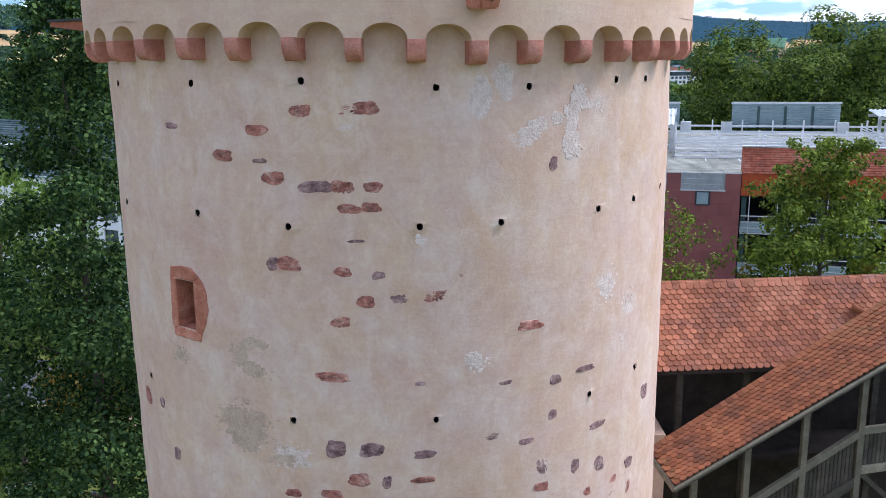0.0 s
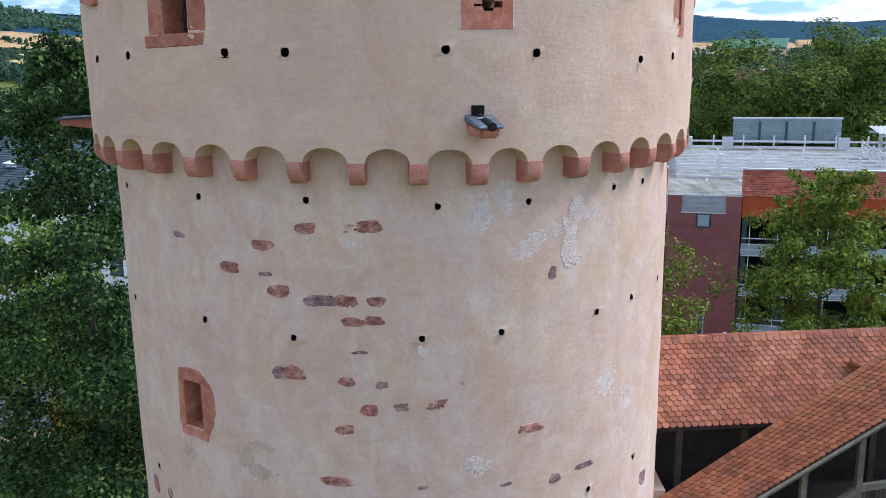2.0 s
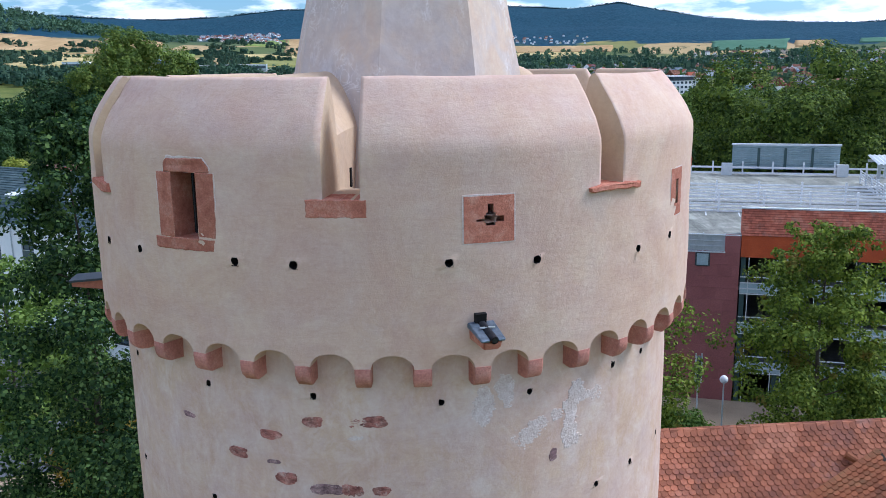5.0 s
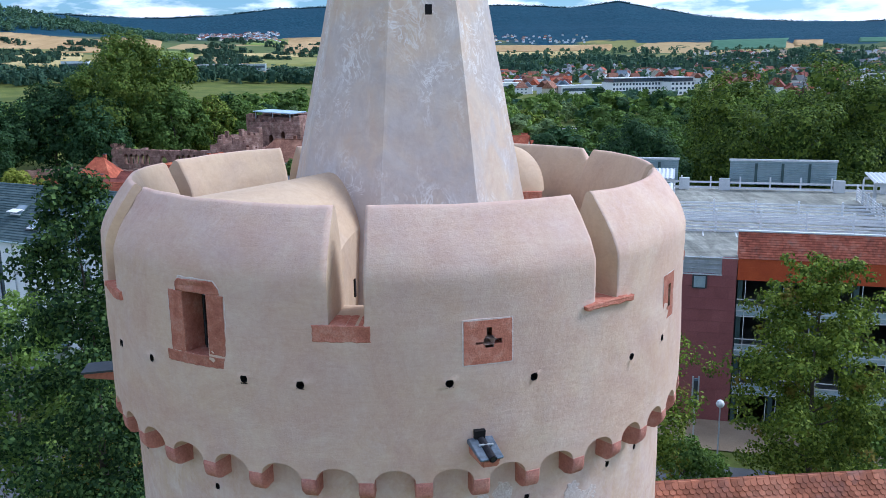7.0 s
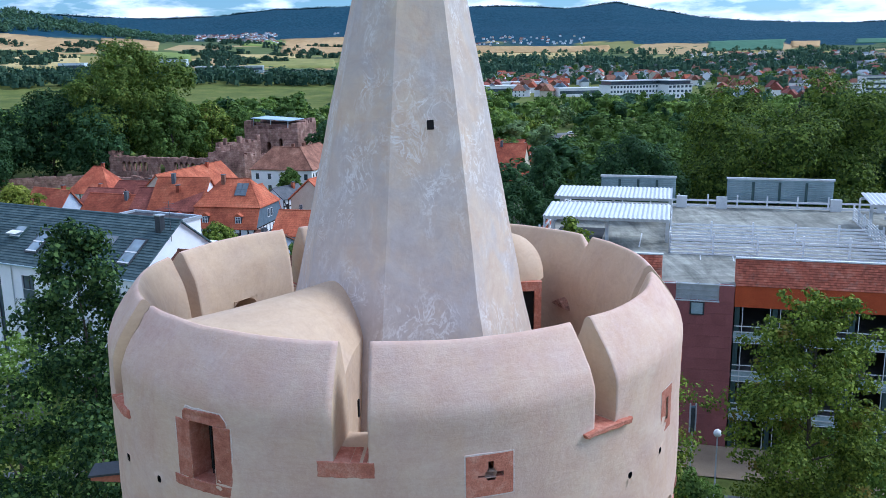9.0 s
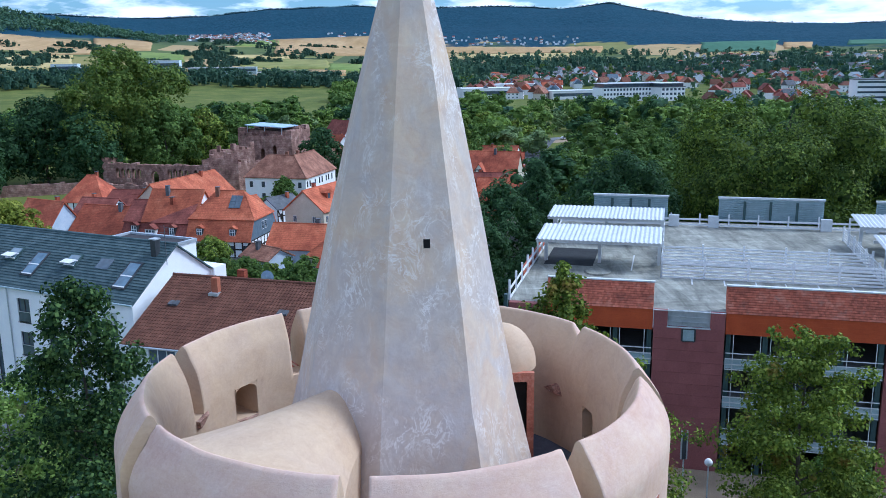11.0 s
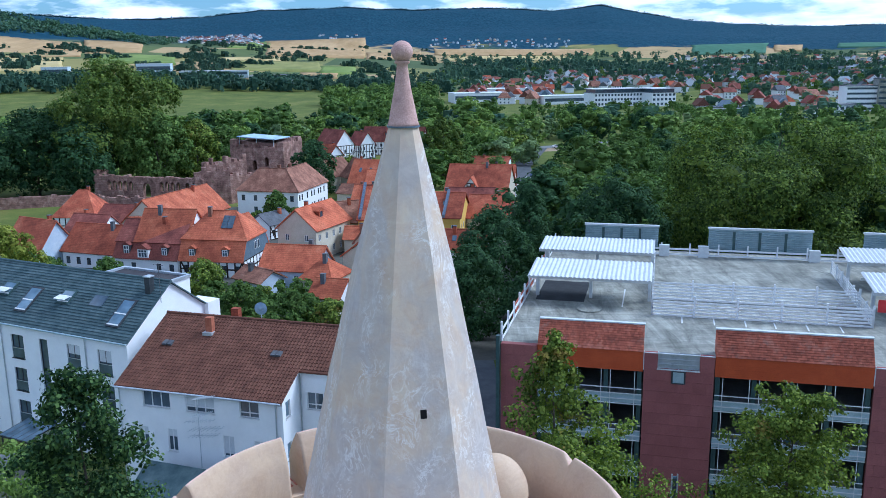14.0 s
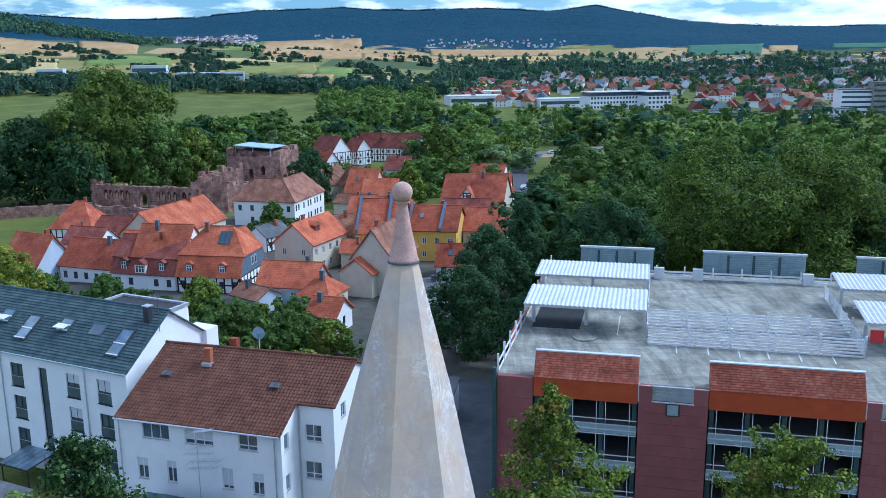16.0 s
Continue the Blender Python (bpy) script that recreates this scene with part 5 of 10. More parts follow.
def clad_pier(x0, x1, top, notch):
    """A stone-clad pier: the core, then its panels one by one."""
    core = bmesh.new()
    z_top = top - 1.3 if notch else top
    box(core, x0 + 0.02, x1 - 0.02, 0.03, 0.6, -0.65, z_top)
    pier = part("pier", core, CLADDING, garage, "dark red sandstone panels")
    n = max(1, round((x1 - x0) / 1.12))
    w = (x1 - x0) / n
    bm = bmesh.new()
    box(bm, 0.006, w - 0.006, -0.004, 0.05, 0.008, 0.902)
    me = link_mesh("panel", bm, CLADDING)
    bm = bmesh.new()
    box(bm, 0.006, w / 2 - 0.006, -0.004, 0.05, 0.008, 0.902)
    half = link_mesh("panel", bm, CLADDING)
    rows = int((z_top + 0.65) / 0.91)
    for r in range(rows):
        z = z_top - 0.91 * (r + 1)
        if r % 2 == 0:
            for c in range(n):
                again("panel", me, pier, pose(x0 + c * w, 0, z))
        else:
            again("panel", half, pier, pose(x0, 0, z))
            for c in range(n - 1):
                again("panel", me, pier, pose(x0 + (c + 0.5) * w, 0, z))
            again("panel", half, pier, pose(x1 - w / 2, 0, z))
    if notch:
        for a, b in ((x0, x0 + 1.05), (x1 - 1.1, x1)):
            bm = bmesh.new()
            box(bm, a, b, 0, 0.5, z_top, top)
            part("pier_shoulder", bm, CLADDING, garage)
        bm = bmesh.new()
        box(bm, x0 - 0.05, x1 + 0.05, -0.03, 0.05, top, top + 0.05)
        box(bm, x0 + 1.0, x1 - 1.05, -0.03, 0.05, z_top - 0.02, z_top + 0.07)
        part("coping", bm, WHITE_STEEL, garage, "white coping strip")
        bm = bmesh.new()
        box(bm, x0 + 1.1, x1 - 1.15, 0.2, 0.24, z_top + 0.07, top + 0.05)
        part("railing_panel", bm, GALV, garage, "pale grey railing panel")
        bm = bmesh.new()
        for z in (z_top + 0.45, z_top + 0.85, top):
            beam(bm, (x0 + 1.05, 0.12, z), (x1 - 1.1, 0.12, z), 0.05)
        for x in (x0 + 1.07, (x0 + x1) / 2, x1 - 1.12):
            beam(bm, (x, 0.1, z_top), (x, 0.1, top + 0.15), 0.07)
        part("notch_railing", bm, GALV, garage)
        vx = (x0 + x1) / 2
        bm = bmesh.new()
        box(bm, vx - 0.42, vx + 0.42, -0.05, 0.02, z_top - 1.0, z_top - 0.08)
        vent = part("wall_vent", bm, LOUVRE, garage, "square grey louvred vent")
        bm = bmesh.new()
        for sx in (-1, 1):
            box(bm, vx + sx * 0.48 - 0.06, vx + sx * 0.48 + 0.06, -0.08, 0.02, z_top - 1.06, z_top - 0.02)
        for z in (z_top - 1.06, z_top - 0.08):
            box(bm, vx - 0.42, vx + 0.42, -0.08, 0.02, z - 0.03, z + 0.05)
        part("vent_frame", bm, FRAME_DARK, vent)


clad_pier(-5.31, 0.0, 12.35, True)
clad_pier(11.35, 16.6, 12.35, True)
clad_pier(-16.7, -13.75, 12.3, False)


def bay(x0, x1):
    """An open parking bay: fascia, tiled strip above it, posts and guard rails in front of the dark decks."""
    bm = bmesh.new()
    box(bm, x0, x1, 0.05, 0.35, 10.75, 12.5)
    fascia = part("fascia", bm, ORANGE, garage, "orange-red horizontal fascia boards")
    for i in range(5):
        bm = bmesh.new()
        box(bm, x0, x1, 0.036, 0.052, 10.76 + 0.34 * i, 11.085 + 0.34 * i)
        part("board", bm, ORANGE, fascia)
    strip = bmesh.new()
    hexa(strip, [(x0, 0.1, 12.42), (x1, 0.1, 12.42), (x1, 1.6, 12.42), (x0, 1.6, 12.42), (x0, 1.35, 14.2), (x1, 1.35, 14.2), (x1, 1.6, 14.2), (x0, 1.6, 14.2)])
    roof = part("tiled_strip", strip, ROOF_STRIP, garage, "lichen-stained red tiled roof strip")
    tiles = bmesh.new()
    rows, cols = 11, int((x1 - x0) / 0.2)
    rnd = random.Random(int(x0 * 10))
    for r in range(rows):
        for c in range(cols):
            x = x0 + (x1 - x0) * c / cols + (0.11 if r % 2 else 0)
            w = (x1 - x0) / cols
            y, z = 0.02 + 1.33 * r / rows, 12.42 + 1.78 * r / rows
            j = rnd.uniform(0, 0.012)
            w = min(w, x1 - x)
            hexa(tiles, [(x, y - 0.045 - j, z - 0.02), (x + w - 0.01, y - 0.045 - j, z - 0.02), (x + w - 0.01, y + 0.15, z + 0.17), (x, y + 0.15, z + 0.17),
                         (x, y - 0.055 - j, z + 0.01), (x + w - 0.01, y - 0.055 - j, z + 0.01), (x + w - 0.01, y + 0.13, z + 0.20), (x, y + 0.13, z + 0.20)])
    part("tiles", tiles, ROOF_STRIP, roof, "", kind="stuff")
    bm = bmesh.new()
    box(bm, x0 - 0.02, x1 + 0.05, 1.28, 1.66, 14.2, 14.3)
    box(bm, x1, x1 + 0.07, 0.0, 0.12, 10.95, 12.5)
    part("strip_cap", bm, WHITE_STEEL, garage, "white metal cap")
    n = max(2, round((x1 - x0) / 2.75))
    for i in range(n + 1):
        x = x0 + 0.25 + (x1 - x0 - 0.5) * i / n
        bm = bmesh.new()
        box(bm, x - 0.17, x + 0.17, 0.25, 0.6, -0.65, 10.95)
        part("post", bm, GREEN_STEEL, garage, "dark green steel post")
    for level in (8.0, 4.9, 1.8):
        bm = bmesh.new()
        box(bm, x0 + 0.05, x1 - 0.05, 0.12, 0.18, level, level + 0.75)
        part("guard_panel", bm, LOUVRE, garage, "grey steel guard panel")
        bm = bmesh.new()
        for z in (level - 0.05, level + 0.35, level + 0.8, level + 1.25):
            beam(bm, (x0 + 0.05, 0.06, z), (x1 - 0.05, 0.06, z), 0.07)
        part("guard_rail", bm, WHITE_STEEL, garage, "white guard rail")
    for i in range(n + 1):
        x = x0 + 0.25 + (x1 - x0 - 0.5) * i / n
        for k in (-0.36, 0.36):
            if x0 < x + k < x1:
                bm = bmesh.new()
                beam(bm, (x + k, 0.02, -0.65), (x + k, 0.02, 10.75), 0.05)
                part("guide_rod", bm, WHITE_STEEL, garage, "thin white vertical rod")


bay(0.05, 11.3)
bay(-13.7, -5.36)
bay(16.65, 28.0)


def louvred_panel(x0, x1, y):
    bm = bmesh.new()
    n = 11
    for i in range(n):
        z = 12.95 + (15.55 - 12.95) * i / n
        hexa(bm, [(x0, y - 0.02, z), (x1, y - 0.02, z), (x1, y + 0.03, z), (x0, y + 0.03, z), (x0, y - 0.12, z + 0.19), (x1, y - 0.12, z + 0.19), (x1, y - 0.08, z + 0.2), (x0, y - 0.08, z + 0.2)])
    box(bm, x0, x1, y + 0.06, y + 0.1, 12.9, 15.6)
    panel = part("louvre_screen", bm, LOUVRE, garage, "blue-grey louvred wind screen")
    bm = bmesh.new()
    box(bm, x0 - 0.1, x1 + 0.1, y - 0.2, y + 0.2, 15.55, 15.75)
    part("screen_cap", bm, WHITE_STEEL, panel, "white cap rail")
    bm = bmesh.new()
    k = 4
    for i in range(1, k):
        x = x0 + (x1 - x0) * i / k
        bm = bmesh.new()
        box(bm, x - 0.14, x + 0.14, y - 0.16, y - 0.1, 12.9, 15.3)
        part("screen_post", bm, GREEN_STEEL, panel)


for a, b in ((-13.0, -4.6), (1.0, 12.1), (17.4, 28.0), (32, 39)):
    louvred_panel(a, b, 35.6)


def deck_rail(x0, y0, x1, y1, z0, rails, gap, posts, name="deck_rail", thick=0.09):
    for i in range(rails):
        bm = bmesh.new()
        z = z0 + 0.1 + gap * i
        beam(bm, (x0, y0, z), (x1, y1, z), 0.05, thick)
        part(name, bm, FRAME_WHITE, garage, "white steel rail")
    for i in range(posts + 1):
        bm = bmesh.new()
        x, y = x0 + (x1 - x0) * i / posts, y0 + (y1 - y0) * i / posts
        beam(bm, (x, y, z0), (x, y, z0 + 0.15 + gap * rails), 0.16)
        part("rail_post", bm, FRAME_WHITE, garage)


deck_rail(-4.9, 10.6, 13.3, 10.6, 12.3, 6, 0.30, 5, thick=0.15)
deck_rail(-4.9, 16.2, 13.3, 16.2, 12.3, 6, 0.30, 5, thick=0.15)
deck_rail(-4.9, 10.6, -4.9, 30, 12.3, 6, 0.24, 7)
deck_rail(13.3, 10.6, 13.3, 30, 12.3, 6, 0.24, 7)
deck_rail(GX0, 35.0, GX1, 35.0, 12.45, 2, 0.62, 18, thick=0.2)
deck_rail(GX0 + 0.1, 0.4, GX0 + 0.1, 37.0, 12.4, 2, 0.75, 12, thick=0.24)
for x in (-4.45, -0.1, 11.8, 16.5, 28.6):
    bm = bmesh.new()
    box(bm, x, x + 1.15, 34.8, 35.4, 12.3, 13.6)
    part("fence_block", bm, WHITE_STEEL, garage)
bm = bmesh.new()
hexa(bm, [(GX0 - 0.4, 8, 11.6), (GX0, 8, 11.6), (GX0, 30, 11.6), (GX0 - 0.4, 30, 11.6), (GX0 - 0.15, 8, 13.3), (GX0, 8, 13.3), (GX0, 30, 13.3), (GX0 - 0.15, 30, 13.3)])
part("side_tiles", bm, ROOF_STRIP, garage, "red tiled side strip")
bm = bmesh.new()
beam(bm, (GX0 - 0.1, -0.1, -0.65), (GX0 - 0.1, -0.1, 13.0), 0.45, 0.3)
part("corner_pipe", bm, GREEN_STEEL, garage, "dark green corner post")


def canopy(x0, x1, y0, y1, z):
    """A corrugated white car-park roof on posts."""
    bm = bmesh.new()
    n = int((x1 - x0) / 0.21)
    top, low = [], []
    for i in range(n + 1):
        x = x0 + (x1 - x0) * i / n
        h = 0.11 * (i % 2)
        top.append([bm.verts.new((x, y, z + h + 0.06 * (y - y0))) for y in (y0, y1)])
        low.append([bm.verts.new((x, y, z + h - 0.03 + 0.06 * (y - y0))) for y in (y0, y1)])
    for i in range(n):
        bm.faces.new((top[i][0], top[i + 1][0], top[i + 1][1], top[i][1]))
        bm.faces.new((low[i][1], low[i + 1][1], low[i + 1][0], low[i][0]))
        bm.faces.new((top[i][0], low[i][0], low[i + 1][0], top[i + 1][0]))
    ob = part("canopy_roof", bm, WHITE_STEEL, garage, "white corrugated steel canopy")
    bm = bmesh.new()
    for y in (y0 + 0.5, y1 - 0.3):
        beam(bm, (x0, y, z - 0.2), (x1, y, z - 0.2 + 0.06 * (y - y0)), 0.15, 0.25)
    for x in (x0 + 0.6, (x0 + x1) / 2, x1 - 0.2):
        beam(bm, (x, (y0 + y1) / 2, 12.3), (x, (y0 + y1) / 2, z), 0.3)
    part("canopy_frame", bm, WHITE_STEEL, ob)


canopy(-16.4, -5.0, 12.2, 18.2, 14.95)
canopy(-16.9, -4.9, 23.6, 29.0, 15.0)
canopy(13.6, 25.0, 12.2, 18.2, 14.95)
canopy(13.6, 25.0, 23.6, 29.0, 15.0)
# flat dark sheet on the deck stands in for the sunken ramp's shade
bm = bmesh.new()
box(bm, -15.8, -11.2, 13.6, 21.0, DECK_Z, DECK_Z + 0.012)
part("ramp_mouth", bm, mottled("ramp_shade_black", (0.022, 0.024, 0.026), (0.045, 0.047, 0.05), 0.8, 14, 0.9, 0.2), garage, "flat dark sheet, painted shade of the ramp under the canopy")
bm = bmesh.new()
for k in range(20):
    a0, a1 = 2 * math.pi * k / 20, 2 * math.pi * (k + 1) / 20
    hexa(bm, [(-10.5, 11.3, DECK_Z), (-10.5 + 1.15 * math.cos(a0), 11.3 + 1.3 * math.sin(a0), DECK_Z), (-10.5 + 1.15 * math.cos(a1), 11.3 + 1.3 * math.sin(a1), DECK_Z), (-10.5, 11.3, DECK_Z),
              (-10.5, 11.3, DECK_Z + 0.14), (-10.5 + 1.15 * math.cos(a0), 11.3 + 1.3 * math.sin(a0), DECK_Z + 0.14), (-10.5 + 1.15 * math.cos(a1), 11.3 + 1.3 * math.sin(a1), DECK_Z + 0.14), (-10.5, 11.3, DECK_Z + 0.14)])
bmesh.ops.remove_doubles(bm, verts=bm.verts[:], dist=0.001)
part("kerb_island", bm, CONCRETE, garage, "rounded concrete kerb island")
for x in (-7.6, -2.3, 0.4, 3.0, 5.4, 8.0, 10.7):
    bm = bmesh.new()
    box(bm, x - 0.06, x + 0.06, 8.6 if x > -5 else 12.6, 10.45 if x > -5 else 19.0, DECK_Z + 0.004, DECK_Z + 0.012)
    part("bay_line", bm, WHITE_STEEL, garage, "worn white parking bay line")
bm = bmesh.new()
box(bm, 14.0, 15.1, 12.4, 12.5, 13.2, 14.3)
part("red_sign", bm, mottled("red_sign_paint", (0.45, 0.03, 0.03), (0.55, 0.05, 0.05), 1, 20, 0.5), garage, "red sign board")

# ---------------------------------------------------------------- tiled wall-walk roof beside the tower


def tile_mesh(w, length, name, material):
    """A flat clay tile with a rounded tail, lying along -y."""
    bm = bmesh.new()
    tail = w * 0.42
    pts = [(-w / 2, 0), (-w / 2, -length + tail)] + [(-w / 2 * math.cos(math.pi * k / 8), -length + tail - tail * math.sin(math.pi * k / 8)) for k in range(1, 8)] + [(w / 2, -length + tail), (w / 2, 0)]
    a = [bm.verts.new((x, y, 0.0)) for x, y in pts]
    b = [bm.verts.new((x * 0.97, y, 0.032)) for x, y in pts]
    n = len(pts)
    bm.faces.new(b[::-1])
    for i in range(n):
        bm.faces.new((a[i], a[(i + 1) % n], b[(i + 1) % n], b[i]))
    bmesh.ops.recalc_face_normals(bm, faces=bm.faces[:])
    return link_mesh(name, bm, material)


def roof_plane(parent, eave_l, eave_r, top_l, top_r, gauge, width, material, skip=None, seed=0, upto=99):
    """A tiled slope: a board under it and its tiles, course by course."""
    e0, e1, t0, t1 = map(Vector, (eave_l, eave_r, top_l, top_r))
    nrm = (e1 - e0).cross(t0 - e0).normalized()
    bm = bmesh.new()
    hexa(bm, [p - nrm * 0.1 for p in (e0, e1, t1, t0)] + [p - nrm * 0.01 for p in (e0, e1, t1, t0)])
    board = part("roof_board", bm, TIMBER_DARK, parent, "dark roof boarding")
    me = tile_mesh(width * 0.96, gauge * 2.1, "roof_tile", material)
    verts, faces = [], []
    rows = int((t0 - e0).length / gauge)
    rnd = random.Random(seed)
    for r in range(rows):
        v = r / rows
        a, b = e0.lerp(t0, v), e1.lerp(t1, v)
        up = (t0 - e0).normalized()
        n = int((b - a).length / width)
        ax = (b - a).normalized()
        base = Matrix((ax, up, ax.cross(up))).transposed().to_4x4()
        for c in range(n):
            p = a + ax * (width * (c + 0.5 + (0.5 if r % 2 else 0))) + up * gauge * 1.75 + nrm * 0.03
            if skip and skip(p):
                continue
            tip = pose(0, 0, 0, -9 + rnd.uniform(-1.2, 1.2), rnd.uniform(-1.5, 1.5), rnd.uniform(-1.5, 1.5))
            m = Matrix.Translation(p) @ base @ tip
            if p.x < upto:
                again("roof_tile", me, board, m)
            else:
                k = len(verts)
                verts += [m @ v.co for v in me.vertices]
                faces += [[k + i for i in f.vertices] for f in me.polygons]
    if verts:
        ob = new("tile_covering", raw_mesh("tile_covering", verts, faces, material))
        ob.parent = board
        tagged(ob, kind="stuff")
    return board


gallery = thing("covered_gallery", (0, 0, 0), 0, "old timber wall-walk with moss-stained orange tiled roofs", "building")
roof_plane(gallery, (4.2, 23.42, 12.13), (15.2, 24.32, 12.13), (4.2, 25.18, 14.2), (15.2, 26.08, 14.2), 0.155, 0.212, TILE_NEAR, lambda p: p.x > 12.6 and p.z < 13.4, 1, 7.2)
roof_plane(gallery, (5.83, 20.72, 10.04), (13.0, 22.72, 13.28), (5.55, 22.36, 10.24), (13.0, 24.85, 13.80), 0.145, 0.19, TILE_MOSS, None, 2, 7.6)


def gallery_frame():
    bm = bmesh.new()
    hexa(bm, [(4.2, 25.22, 14.1), (15.2, 26.12, 14.1), (15.2, 27.6, 12.3), (4.2, 26.7, 12.3), (4.2, 25.22, 14.2), (15.2, 26.12, 14.2), (15.2, 27.6, 12.4), (4.2, 26.7, 12.4)])
    part("back_slope", bm, TILE_NEAR, gallery, "rear tiled slope")
    n = 26
    bm = bmesh.new()
    tube(bm, (0, 0, 0), (0.47, 0.012, 0.0), 0.115, 0.095, 9)
    me = link_mesh("ridge_tile", bm, TILE_NEAR)
    for i in range(n):
        k = i / n
        again("ridge_tile", me, gallery, pose(4.2 + 11 * k, 25.2 + 0.9 * k, 14.2, 0, 0, 4.7))
    bm = bmesh.new()
    tube(bm, (0, 0, 0), (0.45, 0, -0.0), 0.11, 0.095, 9)
    me = link_mesh("hip_tile", bm, TILE_MOSS)
    for i in range(5):
        again("hip_tile", me, gallery, pose(12.05 + 0.36 * i, 25.0 - 0.18 * i, 13.58 - 0.2 * i, 0, 27, -24))
    for name, a, b, w, h, mat in (
        ("eave_board", (5.8, 20.69, 9.97), (13.0, 22.69, 13.21), 0.05, 0.16, TIMBER),
        ("gutter", (5.78, 20.62, 10.02), (13.0, 22.62, 13.26), 0.09, 0.05, TIMBER_PALE),
        ("verge_board", (5.80, 20.70, 9.98), (5.52, 22.36, 10.2), 0.06, 0.16, TIMBER_PALE),
        ("gutter_board", (4.2, 23.40, 12.08), (9.8, 23.86, 12.08), 0.05, 0.1, TIMBER_DARK),
        ("wall_plate", (4.2, 24.1, 12.0), (15.2, 25.0, 12.0), 0.2, 0.2, TIMBER),
        ("handrail", (6.6, 21.35, 8.2), (11.45, 22.49, 10.74), 0.12, 0.2, TIMBER_PALE),
        ("landing_rail", (11.45, 22.49, 10.75), (14.5, 23.2, 10.77), 0.12, 0.2, TIMBER_PALE),
        ("stringer", (6.6, 21.36, 6.75), (11.45, 22.5, 9.3), 0.12, 0.28, TIMBER),
        ("landing_beam", (11.45, 22.5, 9.56), (14.5, 23.2, 9.56), 0.14, 0.2, TIMBER_PALE),
        ("landing_joist", (11.45, 22.5, 8.3), (14.5, 23.2, 8.3), 0.14, 0.26, TIMBER),
    ):
        bm = bmesh.new()
        beam(bm, a, b, w, h)
        part(name, bm, mat, gallery, "weathered timber")
    for x, top in ((6.5, 10.2), (8.0, 10.95), (9.67, 11.7), (11.38, 12.5), (13.0, 13.1)):
        bm = bmesh.new()
        y = 21.3 + (x - 6.4) * 0.236
        beam(bm, (x, y, Z_GROUND), (x, y, top), 0.16)
        part("post", bm, TIMBER_PALE, gallery, "weathered timber post")
    for x in (4.8, 6.8, 8.8, 10.8, 12.8):
        bm = bmesh.new()
        y = 24.0 + (x - 4.2) * 0.082
        beam(bm, (x, y, 5), (x, y, 12.0), 0.18)
        part("post", bm, TIMBER, gallery, "dark timber post")
    rnd = random.Random(8)
    for i in range(40):
        x = 6.6 + i * 0.121
        y = 21.38 + (x - 6.6) * 0.235
        top = 8.12 + (x - 6.6) * 0.523
        bm = bmesh.new()
        box(bm, x - 0.046, x + 0.046, y, y + 0.025, top - 1.42 + rnd.uniform(-0.05, 0.05), top)
        part("railing_board", bm, TIMBER, gallery)
    for i in range(23):
        x = 11.52 + i * 0.13
        y = 22.55 + (x - 11.45) * 0.233
        bm = bmesh.new()
        box(bm, x - 0.05, x + 0.05, y, y + 0.025, 9.66, 10.68)
        part("railing_board", bm, TIMBER, gallery)
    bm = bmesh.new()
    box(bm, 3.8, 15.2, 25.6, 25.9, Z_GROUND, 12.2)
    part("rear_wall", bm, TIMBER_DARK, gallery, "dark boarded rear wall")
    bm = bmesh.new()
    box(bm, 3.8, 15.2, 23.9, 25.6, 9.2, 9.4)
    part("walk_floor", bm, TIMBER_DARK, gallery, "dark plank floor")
    bm = bmesh.new()
    box(bm, 5.0, 6.2, 23.2, 25.0, 8.2, 10.35)
    part("stair_wall", bm, PLASTER_UP, gallery, "pale plastered wall stub")
    bm = bmesh.new()
    beam(bm, (11.5, 22.52, 9.45), (12.7, 22.8, 8.35), 0.14)
    part("brace", bm, TIMBER, gallery)


gallery_frame()

# ---------------------------------------------------------------- houses: helpers


def wall_sheet(bm, place, s0, s1, z0, z1, ops=(), depth=0.16):
    """A wall face with openings cut through it; place(s, z, d) gives the point d metres behind the face."""
    ss = sorted({s0, s1, *[v for o in ops for v in o[:2]]})
    zs = sorted({z0, z1, *[v for o in ops for v in o[2:4]]})
    for a, b in zip(ss, ss[1:]):
        for c, e in zip(zs, zs[1:]):
            if not in_any((a + b) / 2, (c + e) / 2, ops):
                bm.faces.new([bm.verts.new(place(*p, 0)) for p in ((a, c), (b, c), (b, e), (a, e))])
    for a, b, c, e in [o[:4] for o in ops]:
        for p, q in (((a, c), (b, c)), ((b, c), (b, e)), ((b, e), (a, e)), ((a, e), (a, c))):
            bm.faces.new([bm.verts.new(place(*t)) for t in ((*p, 0), (*p, depth), (*q, depth), (*q, 0))])


